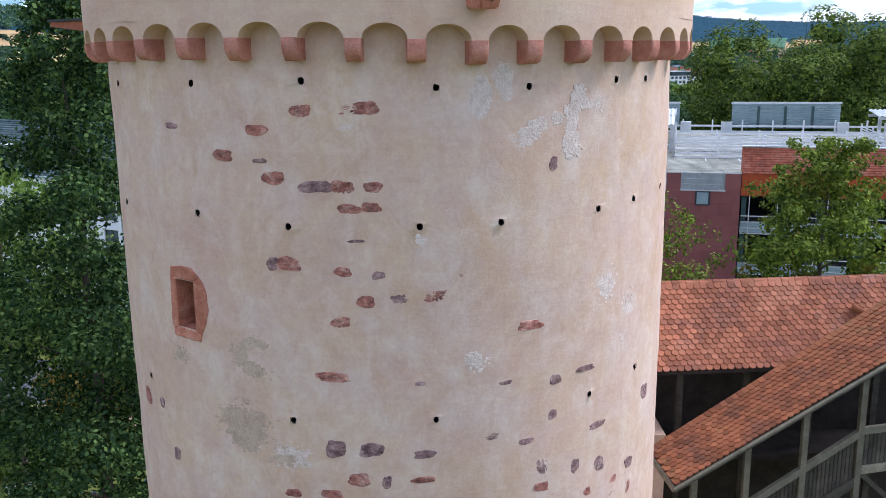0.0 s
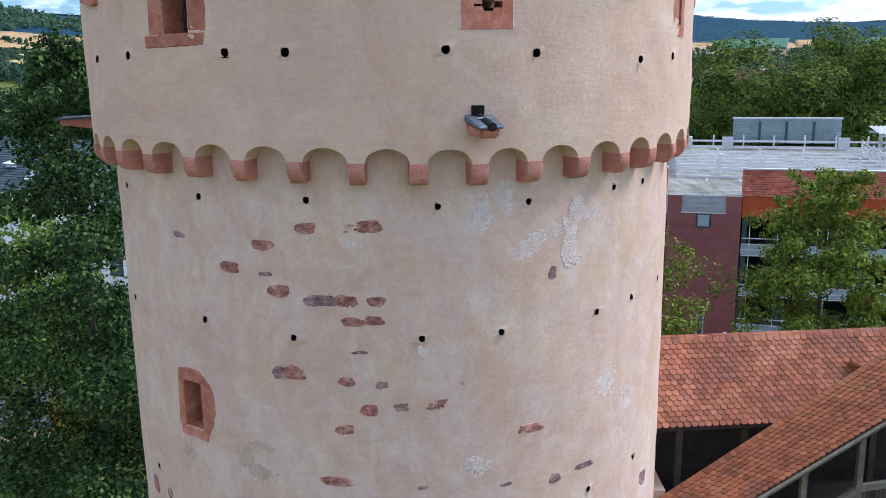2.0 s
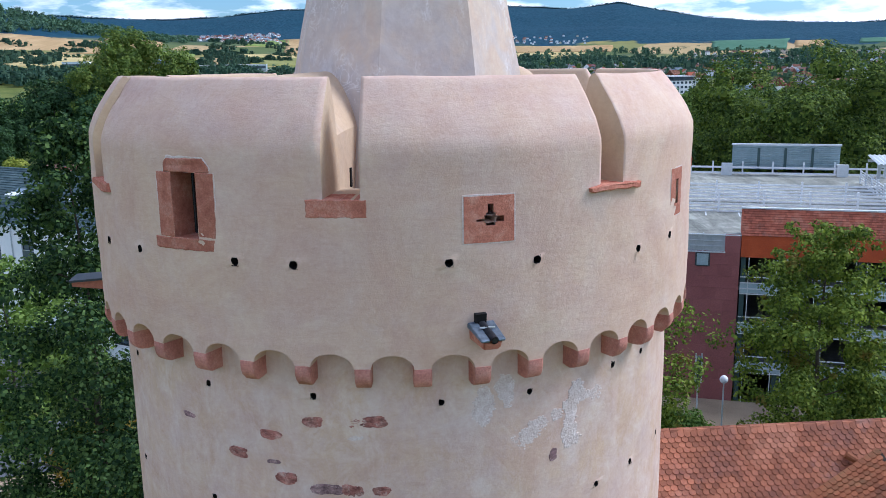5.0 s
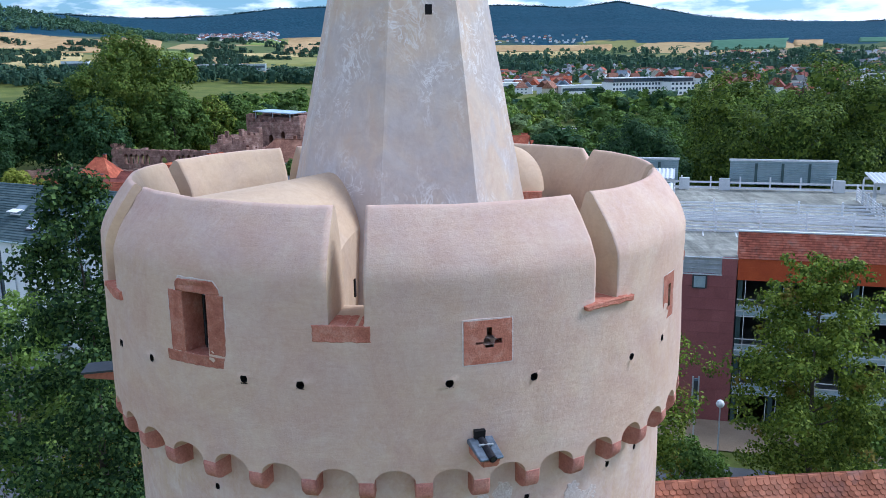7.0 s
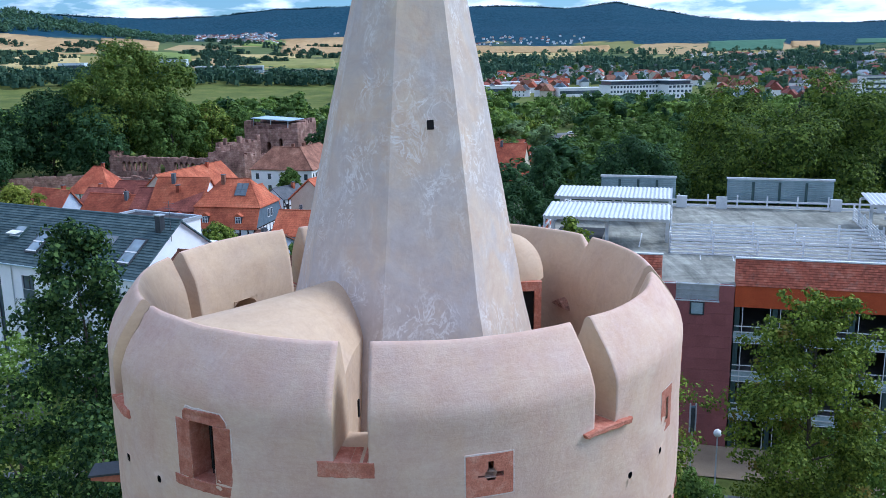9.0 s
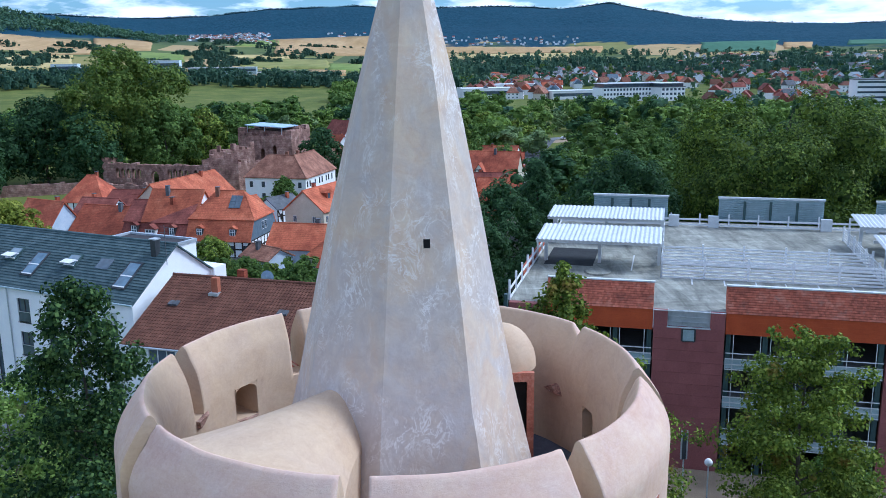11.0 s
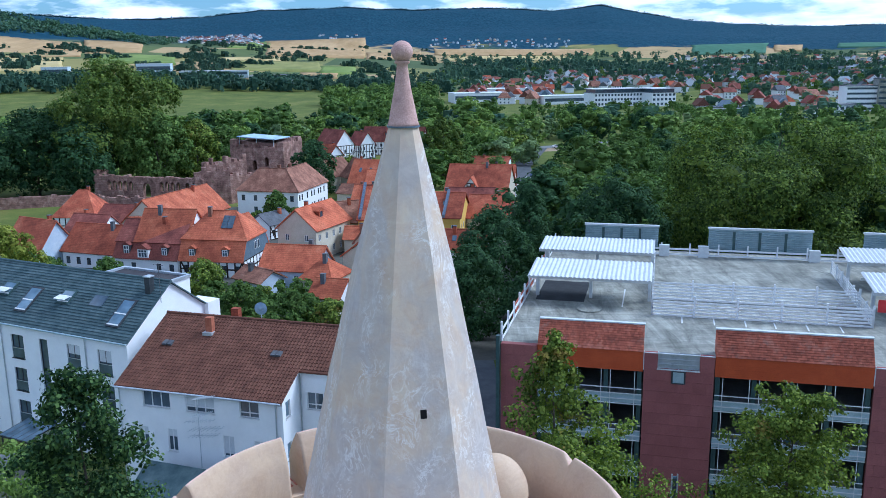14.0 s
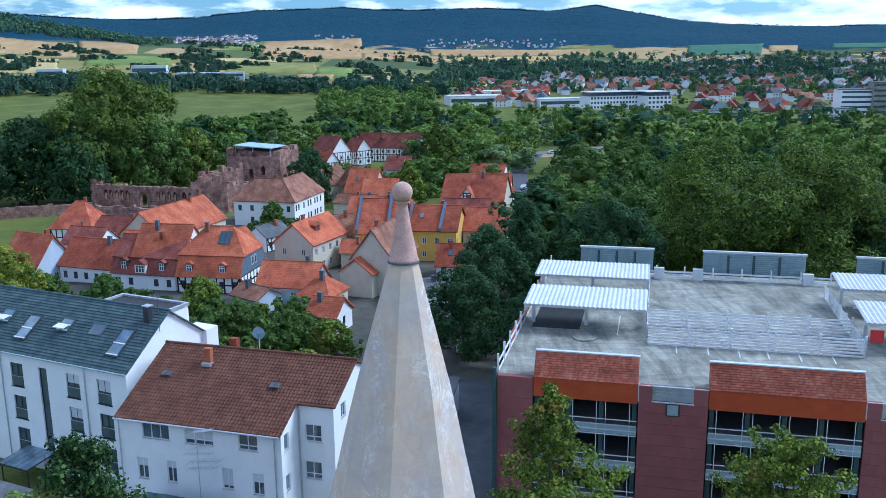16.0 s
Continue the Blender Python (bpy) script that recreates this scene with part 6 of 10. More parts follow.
def window_part(parent, place, op, frame_mat, glass, bars=1, cross=0.0, blind=0.0, sill=True, depth=0.16, name="window"):
    a, b, c, e = op[:4]

    def slab(bm, s0, s1, z0, z1, d0, d1):
        p = [place(s, z, d) for z in (z0, z1) for s, d in ((s0, d0), (s1, d0), (s1, d1), (s0, d1))]
        hexa(bm, p)

    bm = bmesh.new()
    slab(bm, a, b, c, e, depth - 0.02, depth)
    win = part(name, bm, glass, parent)
    bm = bmesh.new()
    t = 0.07
    for s0, s1, z0, z1 in ((a, a + t, c, e), (b - t, b, c, e), (a + t, b - t, c, c + t), (a + t, b - t, e - t, e)):
        slab(bm, s0, s1, z0, z1, depth - 0.09, depth - 0.021)
    for k in range(1, bars + 1):
        s = a + (b - a) * k / (bars + 1)
        slab(bm, s - t / 2, s + t / 2, c + t, e - t, depth - 0.08, depth - 0.021)
    if cross:
        z = c + (e - c) * cross
        slab(bm, a + t, b - t, z - t / 2, z + t / 2, depth - 0.085, depth - 0.021)
    part("frame", bm, frame_mat, win)
    if blind:
        bm = bmesh.new()
        slab(bm, a + t, b - t, e - (e - c) * blind, e - t, depth - 0.07, depth - 0.03)
        part("blind", bm, BLIND, win, "half-lowered grey blind")
    if sill:
        bm = bmesh.new()
        slab(bm, a - 0.06, b + 0.06, c - 0.07, c, -0.08, depth)
        part("sill", bm, frame_mat, win)
    return win


def along_x(y):
    return lambda s, z, d: Vector((s, y + d, z))


def along_x_back(y):
    return lambda s, z, d: Vector((-s, y - d, z))


def along_y(x):
    return lambda s, z, d: Vector((x - d, s, z))


def along_y_left(x):
    return lambda s, z, d: Vector((x + d, -s, z))


def course_roof(parent, material, x0, x1, y0, z0, y1, z1, gauge, name="tile_covering", thick=0.035):
    """One roof slope laid in lapped courses."""
    bm = bmesh.new()
    n = max(1, round(math.hypot(y1 - y0, z1 - z0) / gauge))
    up = Vector((0, y1 - y0, z1 - z0)).normalized()
    out = Vector((0, -up.z, up.y)) if up.y > 0 else Vector((0, up.z, -up.y))
    for i in range(n):
        a = Vector((0, y0 + (y1 - y0) * i / n, z0 + (z1 - z0) * i / n))
        b = Vector((0, y0 + (y1 - y0) * (i + 1.06) / n, z0 + (z1 - z0) * (i + 1.06) / n))
        X = lambda x: Vector((x, 0, 0))
        hexa(bm, [a + X(x0), a + X(x1), b + X(x1), b + X(x0), a + out * (thick * 2) + X(x0), a + out * (thick * 2) + X(x1), b + out * thick * 0.4 + X(x1), b + out * thick * 0.4 + X(x0)])
    bmesh.ops.recalc_face_normals(bm, faces=bm.faces[:])
    return part(name, bm, material, parent, kind="stuff")


# ---------------------------------------------------------------- white apartment building with the grey roof


def apartment_building():
    th = thing("apartment_building", (-26.8, 73.3, 0), -26.5, "white rendered apartment building with a blue-grey tiled roof", "building")
    W, D, HE, HR = 26.0, 11.4, 10.95, 15.2
    ops = []
    for s0 in (-22.0, -14.7, -7.35, -3.5):
        for z in (7.45, 4.15, 0.85):
            ops.append((s0 - 0.1, s0 + 1.55, z + 0.1, z + 2.43))
    ops.append((-11.0, -9.95, 0.6, 9.9))
    ops.append((-18.6, -17.8, 0.6, 9.9))
    bm = bmesh.new()
    wall_sheet(bm, along_x(0), -W, 0, -0.65, HE, ops, 0.22)
    for x in (0, -W):
        pts = [(x, 0, -0.65), (x, D, -0.65), (x, D, HE), (x, D / 2, HR - 0.1), (x, 0, HE)]
        bm.faces.new([bm.verts.new(p) for p in (pts if x == 0 else pts[::-1])])
    wall_sheet(bm, along_x_back(D), 0, W, -0.65, HE)
    part("wall", bm, WHITE_WALL, th, "white render")
    for i, o in enumerate(ops):
        tall = o[3] - o[2] > 4
        window_part(th, along_x(0), o, FRAME_DARK, GLASS, 0 if tall else 1, 0 if tall else 0.42, 0.0 if tall else (0.45, 0.0, 0.5, 0.0, 0.0, 0.0, 0.4)[i % 7], not tall, 0.22, "stair_window" if tall else "window")
        if tall:
            continue
        bm = bmesh.new()
        box(bm, o[0] + 0.04, o[1] - 0.04, 0.03, 0.05, o[2] + 0.05, o[2] + 0.98)
        rail = part("balustrade", bm, GLASS, th, "dark glass window balustrade")
        bm = bmesh.new()
        box(bm, o[0], o[1], 0.02, 0.06, o[2] + 0.98, o[2] + 1.03)
        part("handrail", bm, GALV, rail)
    base = bmesh.new()
    hexa(base, [(-W - 0.2, -0.25, HE - 0.12), (0.3, -0.25, HE - 0.12), (0.3, D / 2, HR - 0.12), (-W - 0.2, D / 2, HR - 0.12), (-W - 0.2, -0.25, HE), (0.3, -0.25, HE), (0.3, D / 2, HR), (-W - 0.2, D / 2, HR)])
    hexa(base, [(-W - 0.2, D / 2, HR - 0.12), (0.3, D / 2, HR - 0.12), (0.3, D + 0.25, HE - 0.12), (-W - 0.2, D + 0.25, HE - 0.12), (-W - 0.2, D / 2, HR), (0.3, D / 2, HR), (0.3, D + 0.25, HE), (-W - 0.2, D + 0.25, HE)])
    roof = part("roof", base, ROOF_GREY, th, "blue-grey tiled roof")
    course_roof(roof, ROOF_GREY, -W - 0.2, 0.3, -0.25, HE + 0.01, D / 2, HR + 0.01, 0.34)
    bm = bmesh.new()
    tube(bm, (-W - 0.2, D / 2, HR + 0.02), (0.3, D / 2, HR + 0.02), 0.14, 0.14, 8)
    part("ridge", bm, ROOF_GREY, roof)
    bm = bmesh.new()
    tube(bm, (-W - 0.2, -0.33, HE - 0.05), (0.3, -0.33, HE - 0.05), 0.09, 0.09, 8)
    part("gutter", bm, LOUVRE, th, "grey metal gutter")
    sl = (HR - HE) / (D / 2 + 0.25)
    roof_at = lambda y: HE + sl * (y + 0.25)
    for x0, x1, y0, y1 in ((-18.9, -17.3, 2.2, 3.6), (-15.2, -13.6, 0.95, 3.4), (-10.9, -9.3, 2.25, 3.6), (-3.3, -1.7, 0.9, 3.5)):
        bm = bmesh.new()
        hexa(bm, [(x0, y0, roof_at(y0) + 0.02), (x1, y0, roof_at(y0) + 0.02), (x1, y1, roof_at(y1) + 0.02), (x0, y1, roof_at(y1) + 0.02), (x0, y0 - 0.08, roof_at(y0) + 0.14), (x1, y0 - 0.08, roof_at(y0) + 0.14), (x1, y1 - 0.08, roof_at(y1) + 0.14), (x0, y1 - 0.08, roof_at(y1) + 0.14)])
        sky = part("skylight", bm, GREEN_STEEL if y1 - y0 < 2 else FRAME_DARK, th, "roof window with a dark frame")
        bm = bmesh.new()
        e = 0.17
        hexa(bm, [(x0 + e, y0 + e - 0.08, roof_at(y0 + e) + 0.13), (x1 - e, y0 + e - 0.08, roof_at(y0 + e) + 0.13), (x1 - e, y1 - e - 0.08, roof_at(y1 - e) + 0.13), (x0 + e, y1 - e - 0.08, roof_at(y1 - e) + 0.13),
                  (x0 + e, y0 + e - 0.1, roof_at(y0 + e) + 0.16), (x1 - e, y0 + e - 0.1, roof_at(y0 + e) + 0.16), (x1 - e, y1 - e - 0.1, roof_at(y1 - e) + 0.16), (x0 + e, y1 - e - 0.1, roof_at(y1 - e) + 0.16)])
        part("pane", bm, GLASS_PALE, sky)
        bm = bmesh.new()
        for ya, yb in ((y0 + 0.12, y0 + 0.22), (y0 + 0.44 * (y1 - y0), y0 + 0.44 * (y1 - y0) + 0.1)):
            hexa(bm, [(x0 + 0.12, ya - 0.08, roof_at(ya) + 0.15), (x1 - 0.12, ya - 0.08, roof_at(ya) + 0.15), (x1 - 0.12, yb - 0.08, roof_at(yb) + 0.15), (x0 + 0.12, yb - 0.08, roof_at(yb) + 0.15), (x0 + 0.12, ya - 0.1, roof_at(ya) + 0.19), (x1 - 0.12, ya - 0.1, roof_at(ya) + 0.19), (x1 - 0.12, yb - 0.1, roof_at(yb) + 0.19), (x0 + 0.12, yb - 0.1, roof_at(yb) + 0.19)])
        part("sash_bar", bm, FRAME_WHITE, sky, "white sash bars")
        if y1 - y0 < 2:
            bm = bmesh.new()
            hexa(bm, [(x0 + 0.1, y0 - 0.35, roof_at(y0) + 0.55), (x1 - 0.1, y0 - 0.35, roof_at(y0) + 0.55), (x1 - 0.1, y0 + 0.45, roof_at(y0 + 0.45) + 0.4), (x0 + 0.1, y0 + 0.45, roof_at(y0 + 0.45) + 0.4), (x0 + 0.1, y0 - 0.37, roof_at(y0) + 0.6), (x1 - 0.1, y0 - 0.37, roof_at(y0) + 0.6), (x1 - 0.1, y0 + 0.43, roof_at(y0 + 0.45) + 0.45), (x0 + 0.1, y0 + 0.43, roof_at(y0 + 0.45) + 0.45)])
            part("open_sash", bm, FRAME_WHITE, sky, "sash tilted open")
    bm = bmesh.new()
    hexa(bm, [(-6.9, 2.5, roof_at(2.5) + 0.02), (-5.3, 2.5, roof_at(2.5) + 0.02), (-5.3, 3.5, roof_at(3.5) + 0.02), (-6.9, 3.5, roof_at(3.5) + 0.02), (-6.9, 2.45, roof_at(2.5) + 0.09), (-5.3, 2.45, roof_at(2.5) + 0.09), (-5.3, 3.45, roof_at(3.5) + 0.09), (-6.9, 3.45, roof_at(3.5) + 0.09)])
    part("solar_panel", bm, GLASS, th, "dark solar collector")
    bm = bmesh.new()
    box(bm, -1.5, -0.9, 4.2, 4.8, roof_at(4.2), HR + 0.55)
    ch = part("chimney", bm, FRAME_DARK, th, "slate-clad chimney")
    bm = bmesh.new()
    box(bm, -1.58, -0.82, 4.12, 4.88, HR + 0.56, HR + 0.66)
    part("cap", bm, GALV, ch, "pale metal cap")
    for x in (-5.0, -16.0):
        bm = bmesh.new()
        tube(bm, (x, -0.1, -0.65), (x, -0.1, HE - 0.1), 0.06, 0.06, 8)
        part("downpipe", bm, GALV, th, "grey metal downpipe")
    bm = bmesh.new()
    box(bm, -8.3, -0.02, D / 2 + 0.1, 8.5, 9.0, 14.95)
    annex = part("annex", bm, WHITE_WALL, th, "white flat-roofed annex")
    bm = bmesh.new()
    box(bm, -8.1, -0.2, D / 2 + 0.2, 8.3, 14.95, 15.0)
    part("annex_roof", bm, mottled("dark_roofing_felt", (0.035, 0.032, 0.036), (0.060, 0.055, 0.058), 0.6, 12, 0.85, 0.2), annex, "dark flat roof")
    bm = bmesh.new()
    for x0, x1, y0, y1 in ((-8.4, 0.08, 8.3, 8.6), (-8.4, -8.1, D / 2 + 0.1, 8.3), (-0.2, 0.08, D / 2 + 0.1, 8.3)):
        box(bm, x0, x1, y0, y1, 14.9, 15.2)
    part("annex_coping", bm, GALV, annex, "grey metal coping")
    bm = bmesh.new()
    box(bm, -2.2, 0.5, 10.2, 11.9, -0.65, 12.0)
    part("stair_block", bm, WHITE_WALL, annex)
    bm = bmesh.new()
    for x in (-13.4, -10.0):
        beam(bm, (x, -3.2, -0.65), (x, -3.2, 1.1), 0.1)
    for i in range(6):
        x = -13.6 + 3.8 * i / 5
        beam(bm, (x, -3.4, 1.17), (x, 0, 1.53), 0.09)
    beam(bm, (-13.7, -3.4, 1.12), (-9.7, -3.4, 1.12), 0.1)
    beam(bm, (-13.7, -0.05, 1.5), (-9.7, -0.05, 1.5), 0.1)
    cp = part("entrance_canopy", bm, FRAME_DARK, th, "glazed entrance canopy on dark steel")
    bm = bmesh.new()
    hexa(bm, [(-13.6, -3.35, 1.2), (-9.8, -3.35, 1.2), (-9.8, -0.05, 1.55), (-13.6, -0.05, 1.55), (-13.6, -3.35, 1.22), (-9.8, -3.35, 1.22), (-9.8, -0.05, 1.57), (-13.6, -0.05, 1.57)])
    part("canopy_glass", bm, GLASS_PALE, cp, "blue-grey canopy glass")
    bm = bmesh.new()
    tube(bm, (0.15, 4.4, 13.5), (0.15, 4.4, 17.2), 0.03, 0.03, 6)
    for z in (16.0, 16.5, 17.0):
        tube(bm, (-0.45, 4.4, z), (0.75, 4.4, z), 0.02, 0.02, 6)
    part("aerial", bm, METAL_DARK, th, "thin roof aerial")


apartment_building()


def tiled_house():
    th = thing("white_house", (-11.85, 63.4, 0), -17.5, "white rendered house with a brown pantile roof", "house")
    HE, HR, D, X0, X1 = 9.15, 13.0, 16.2, -15.0, 3.45
    front = [(-12.6, -10.05, 7.5, 8.85), (-8.6, -6.0, 7.45, 8.9), (-3.75, -2.05, 7.5, 8.85), (-13.3, -12.3, 3.8, 5.7), (-10.5, -9.6, 3.8, 5.75), (-5.4, -4.4, 3.9, 5.75), (-2.65, -1.65, 3.75, 5.6)]
    back_part = [(0.6, 2.05, 7.35, 8.85), (0.45, 1.95, 4.05, 5.6)]
    side = [(0.9, 1.7, 7.5, 8.9), (0.9, 1.7, 4.0, 5.4)]
    east = [(5.0, 6.0, 8.9, 10.2), (5.2, 6.2, 5.5, 6.9)]
    bm = bmesh.new()
    wall_sheet(bm, along_x(0.35), X0 + 0.3, 0, -0.65, HE, front)
    wall_sheet(bm, along_y(0.0), 0.35, 3.5, -0.65, HE, side)
    bm.faces.new([bm.verts.new(p) for p in ((0, 0.35, HE), (0, 3.5, HE), (0, 3.5, 10.75))])
    wall_sheet(bm, along_x(3.5), 0, X1 - 0.3, -0.65, 10.65, back_part)
    wall_sheet(bm, along_y(X1 - 0.3), 3.5, D - 0.4, -0.65, 10.65, east)
    bm.faces.new([bm.verts.new(p) for p in ((X1 - 0.3, 3.5, 10.65), (X1 - 0.3, D - 3.5, 10.65), (X1 - 0.3, D / 2, HR - 0.15))])
    bm.faces.new([bm.verts.new(p) for p in ((X0 + 0.3, 0.35, -0.65), (X0 + 0.3, 0.35, HE), (X0 + 0.3, D / 2, HR - 0.15), (X0 + 0.3, D - 0.4, HE), (X0 + 0.3, D - 0.4, -0.65))])
    wall_sheet(bm, along_x_back(D - 0.4), -X1 + 0.3, -X0 - 0.3, -0.65, HE)
    part("wall", bm, WHITE_WALL, th, "white render")
    for i, o in enumerate(front):
        window_part(th, along_x(0.35), o, FRAME_WHITE, GLASS, 2 if i < 2 else 1, 0.3 if i in (1, 2) else 0, (0, 0.66, 0, 0.4, 0.35, 0.85, 0.42)[i])
    for o in back_part:
        window_part(th, along_x(3.5), o, FRAME_WHITE, GLASS, 1, 0.3)
    for o in side:
        window_part(th, along_y(0.0), o, FRAME_WHITE, GLASS_PALE, 0)
    for o in east:
        window_part(th, along_y(X1 - 0.3), o, FRAME_WHITE, GLASS, 1)
    sl = (HR - HE) / (D / 2)
    bm = bmesh.new()
    T = 0.14
    for xa, xb, ya in ((X0, 0.05, 0.0), (0.05, X1, 3.2)):
        za = HE + sl * ya
        hexa(bm, [(xa, ya, za - T), (xb, ya, za - T), (xb, D / 2, HR - T), (xa, D / 2, HR - T), (xa, ya, za), (xb, ya, za), (xb, D / 2, HR), (xa, D / 2, HR)])
    hexa(bm, [(X0, D / 2, HR - T), (X1, D / 2, HR - T), (X1, D, HE - T), (X0, D, HE - T), (X0, D / 2, HR), (X1, D / 2, HR), (X1, D, HE), (X0, D, HE)])
    roof = part("roof", bm, ROOF_BROWN, th, "weathered brown pantile roof")
    bm = bmesh.new()
    gauge, wid = 0.36, 0.31
    rows = int(math.hypot(D / 2, HR - HE) / gauge)
    cols = int((X1 - X0) / wid)
    rnd = random.Random(5)
    for r in range(rows):
        y = D / 2 * r / rows
        y2 = D / 2 * (r + 1.08) / rows
        for c in range(cols):
            x = X0 + wid * c
            if x > -0.1 and y < 3.15:
                continue
            j = rnd.uniform(0, 0.012)
            v = []
            for yy, lift in ((y, 0.060), (y2, 0.01)):
                z = HE + sl * yy + lift + j
                v.append([bm.verts.new((x + dx * wid, yy, z + dz)) for dx, dz in ((0.0, 0.0), (0.25, -0.035), (0.5, 0.0), (0.75, 0.055), (1.0, 0.012))])
            for k in range(4):
                bm.faces.new((v[0][k], v[0][k + 1], v[1][k + 1], v[1][k]))
            low = [bm.verts.new((p.co.x, p.co.y, p.co.z - 0.055)) for p in v[0]]
            for k in range(4):
                bm.faces.new((low[k], low[k + 1], v[0][k + 1], v[0][k]))
    part("tile_covering", bm, ROOF_BROWN, roof, "", kind="stuff")
    bm = bmesh.new()
    for i in range(48):
        x = X0 + (X1 - X0) * i / 48
        tube(bm, (x, D / 2, HR + 0.05), (x + 0.42, D / 2, HR + 0.035), 0.15, 0.13, 8)
    part("ridge", bm, ROOF_BROWN, roof)
    bm = bmesh.new()
    box(bm, -9.95, -9.35, 6.1, 6.6, 11.6, 13.5)
    ch = part("chimney", bm, mottled("orange_brick", (0.30, 0.09, 0.05), (0.42, 0.15, 0.08), 5, 30, 0.9), th, "small orange brick chimney")
    bm = bmesh.new()
    box(bm, -10.1, -9.2, 5.75, 6.7, 12.0, 12.25)
    part("flashing", bm, GALV, ch, "grey metal flashing")
    bm = bmesh.new()
    box(bm, -9.0, -8.3, D / 2 + 0.7, D / 2 + 1.3, 12, 13.6)
    part("chimney", bm, ROOF_RED, th, "small orange brick chimney")
    for x, y in ((-12.75, 4.6), (-2.45, 4.5)):
        bm = bmesh.new()
        z = HE + sl * y
        for k in (-0.24, 0.24):
            hexa(bm, [(x + k - 0.2, y - 0.25, z), (x + k + 0.2, y - 0.25, z), (x + k + 0.2, y + 0.3, z + 0.2), (x + k - 0.2, y + 0.3, z + 0.2), (x + k - 0.2, y - 0.3, z + 0.16), (x + k + 0.2, y - 0.3, z + 0.16), (x + k + 0.2, y + 0.3, z + 0.34), (x + k - 0.2, y + 0.3, z + 0.34)])
        part("roof_vent", bm, FLAT_ROOF, th, "grey roof vent tiles")
    bm = bmesh.new()
    tube(bm, (X0, -0.08, HE - 0.06), (0.05, -0.08, HE - 0.06), 0.08, 0.08, 8)
    part("gutter", bm, GALV, th, "grey metal gutter")
    for x, y, z in ((X0 + 0.25, 0.25, HE), (-0.55, 0.25, HE), (0.12, 3.4, 10.6)):
        bm = bmesh.new()
        tube(bm, (x, y, -0.65), (x, y, z - 0.1), 0.06, 0.06, 8)
        part("downpipe", bm, GALV, th, "grey metal downpipe")
    bm = bmesh.new()
    tube(bm, (-6.9, -0.6, 2.5), (-6.9, -0.6, 9.3), 0.035, 0.03, 6)
    for z, x0, x1, spread in ((9.1, -7.1, -5.6, 0.35), (7.7, -7.2, -5.9, 0.5), (7.1, -8.0, -5.6, 0.35), (6.5, -7.6, -4.9, 0.55), (5.9, -7.7, -5.3, 0.45)):
        tube(bm, (x0, -0.75, z), (x1, -0.45, z + 0.22), 0.025, 0.025, 5)
        for i in range(7):
            k = (i + 0.5) / 7
            x, y, zz = x0 + (x1 - x0) * k, -0.75 + 0.3 * k, z + 0.22 * k
            tube(bm, (x - 0.1, y - spread, zz), (x + 0.1, y + spread, zz), 0.02, 0.02, 4)
    part("aerial", bm, GALV, th, "tall pale television aerial")


tiled_house()


def shed(name, at, rz, w, d, he, hr, roof_mat, wall_mat, label, flat=False):
    th = thing(name, at, rz, label, "shed")
    bm = bmesh.new()
    box(bm, 0, w, 0, d, 0, he)
    part("wall", bm, wall_mat, th)
    bm = bmesh.new()
    if flat:
        box(bm, -0.15, w + 0.15, -0.15, d + 0.15, he, he + 0.2)
    else:
        extrude_poly(bm, [(-0.3, -0.3, he), (-0.3, d / 2, hr), (-0.3, d + 0.3, he)], (w + 0.6, 0, 0))
    part("roof", bm, roof_mat, th)
    return th


shed("shed", (-23.5, 62.5, -0.65), -20, 6.5, 5, 2.9, 4.6, ROOF_GREY, WHITE_WALL, "small outbuilding with a dark slate roof")
shed("garage_block", (-42.0, 66.5, -0.65), -26, 7.0, 5.0, 3.2, 3.2, FLAT_ROOF, CONCRETE_DARK, "low garage with a gravel flat roof", True)
shed("shed", (-4.5, 88.0, -0.8), -10, 7, 5, 3.6, 4.6, FLAT_ROOF, WHITE_WALL, "grey flat-roofed garden outbuilding", True)

# ---------------------------------------------------------------- old town


def bars(bm, place, s0, s1, z0, z1, n, brace=True):
    """Half-timbering laid on a wall face."""
    t, o = 0.13, -0.045

    def stick(a, b, w=t):
        (p, q), (r, s) = a, b
        d = Vector((r - p, s - q)).normalized() * 0
        u = Vector((-(s - q), r - p)).normalized() * w
        hexa(bm, [place(p - u.x, q - u.y, 0.02), place(p + u.x, q + u.y, 0.02), place(r + u.x, s + u.y, 0.02), place(r - u.x, s - u.y, 0.02),
                  place(p - u.x, q - u.y, o), place(p + u.x, q + u.y, o), place(r + u.x, s + u.y, o), place(r - u.x, s - u.y, o)])

    for z in (z0, (z0 + z1) / 2, z1):
        stick((s0, z), (s1, z))
    for i in range(n + 1):
        s = s0 + (s1 - s0) * i / n
        stick((s, z0), (s, z1))
    if brace:
        w = (s1 - s0) / n
        stick((s0, z1), (s0 + w, z0)), stick((s1, z1), (s1 - w, z0))


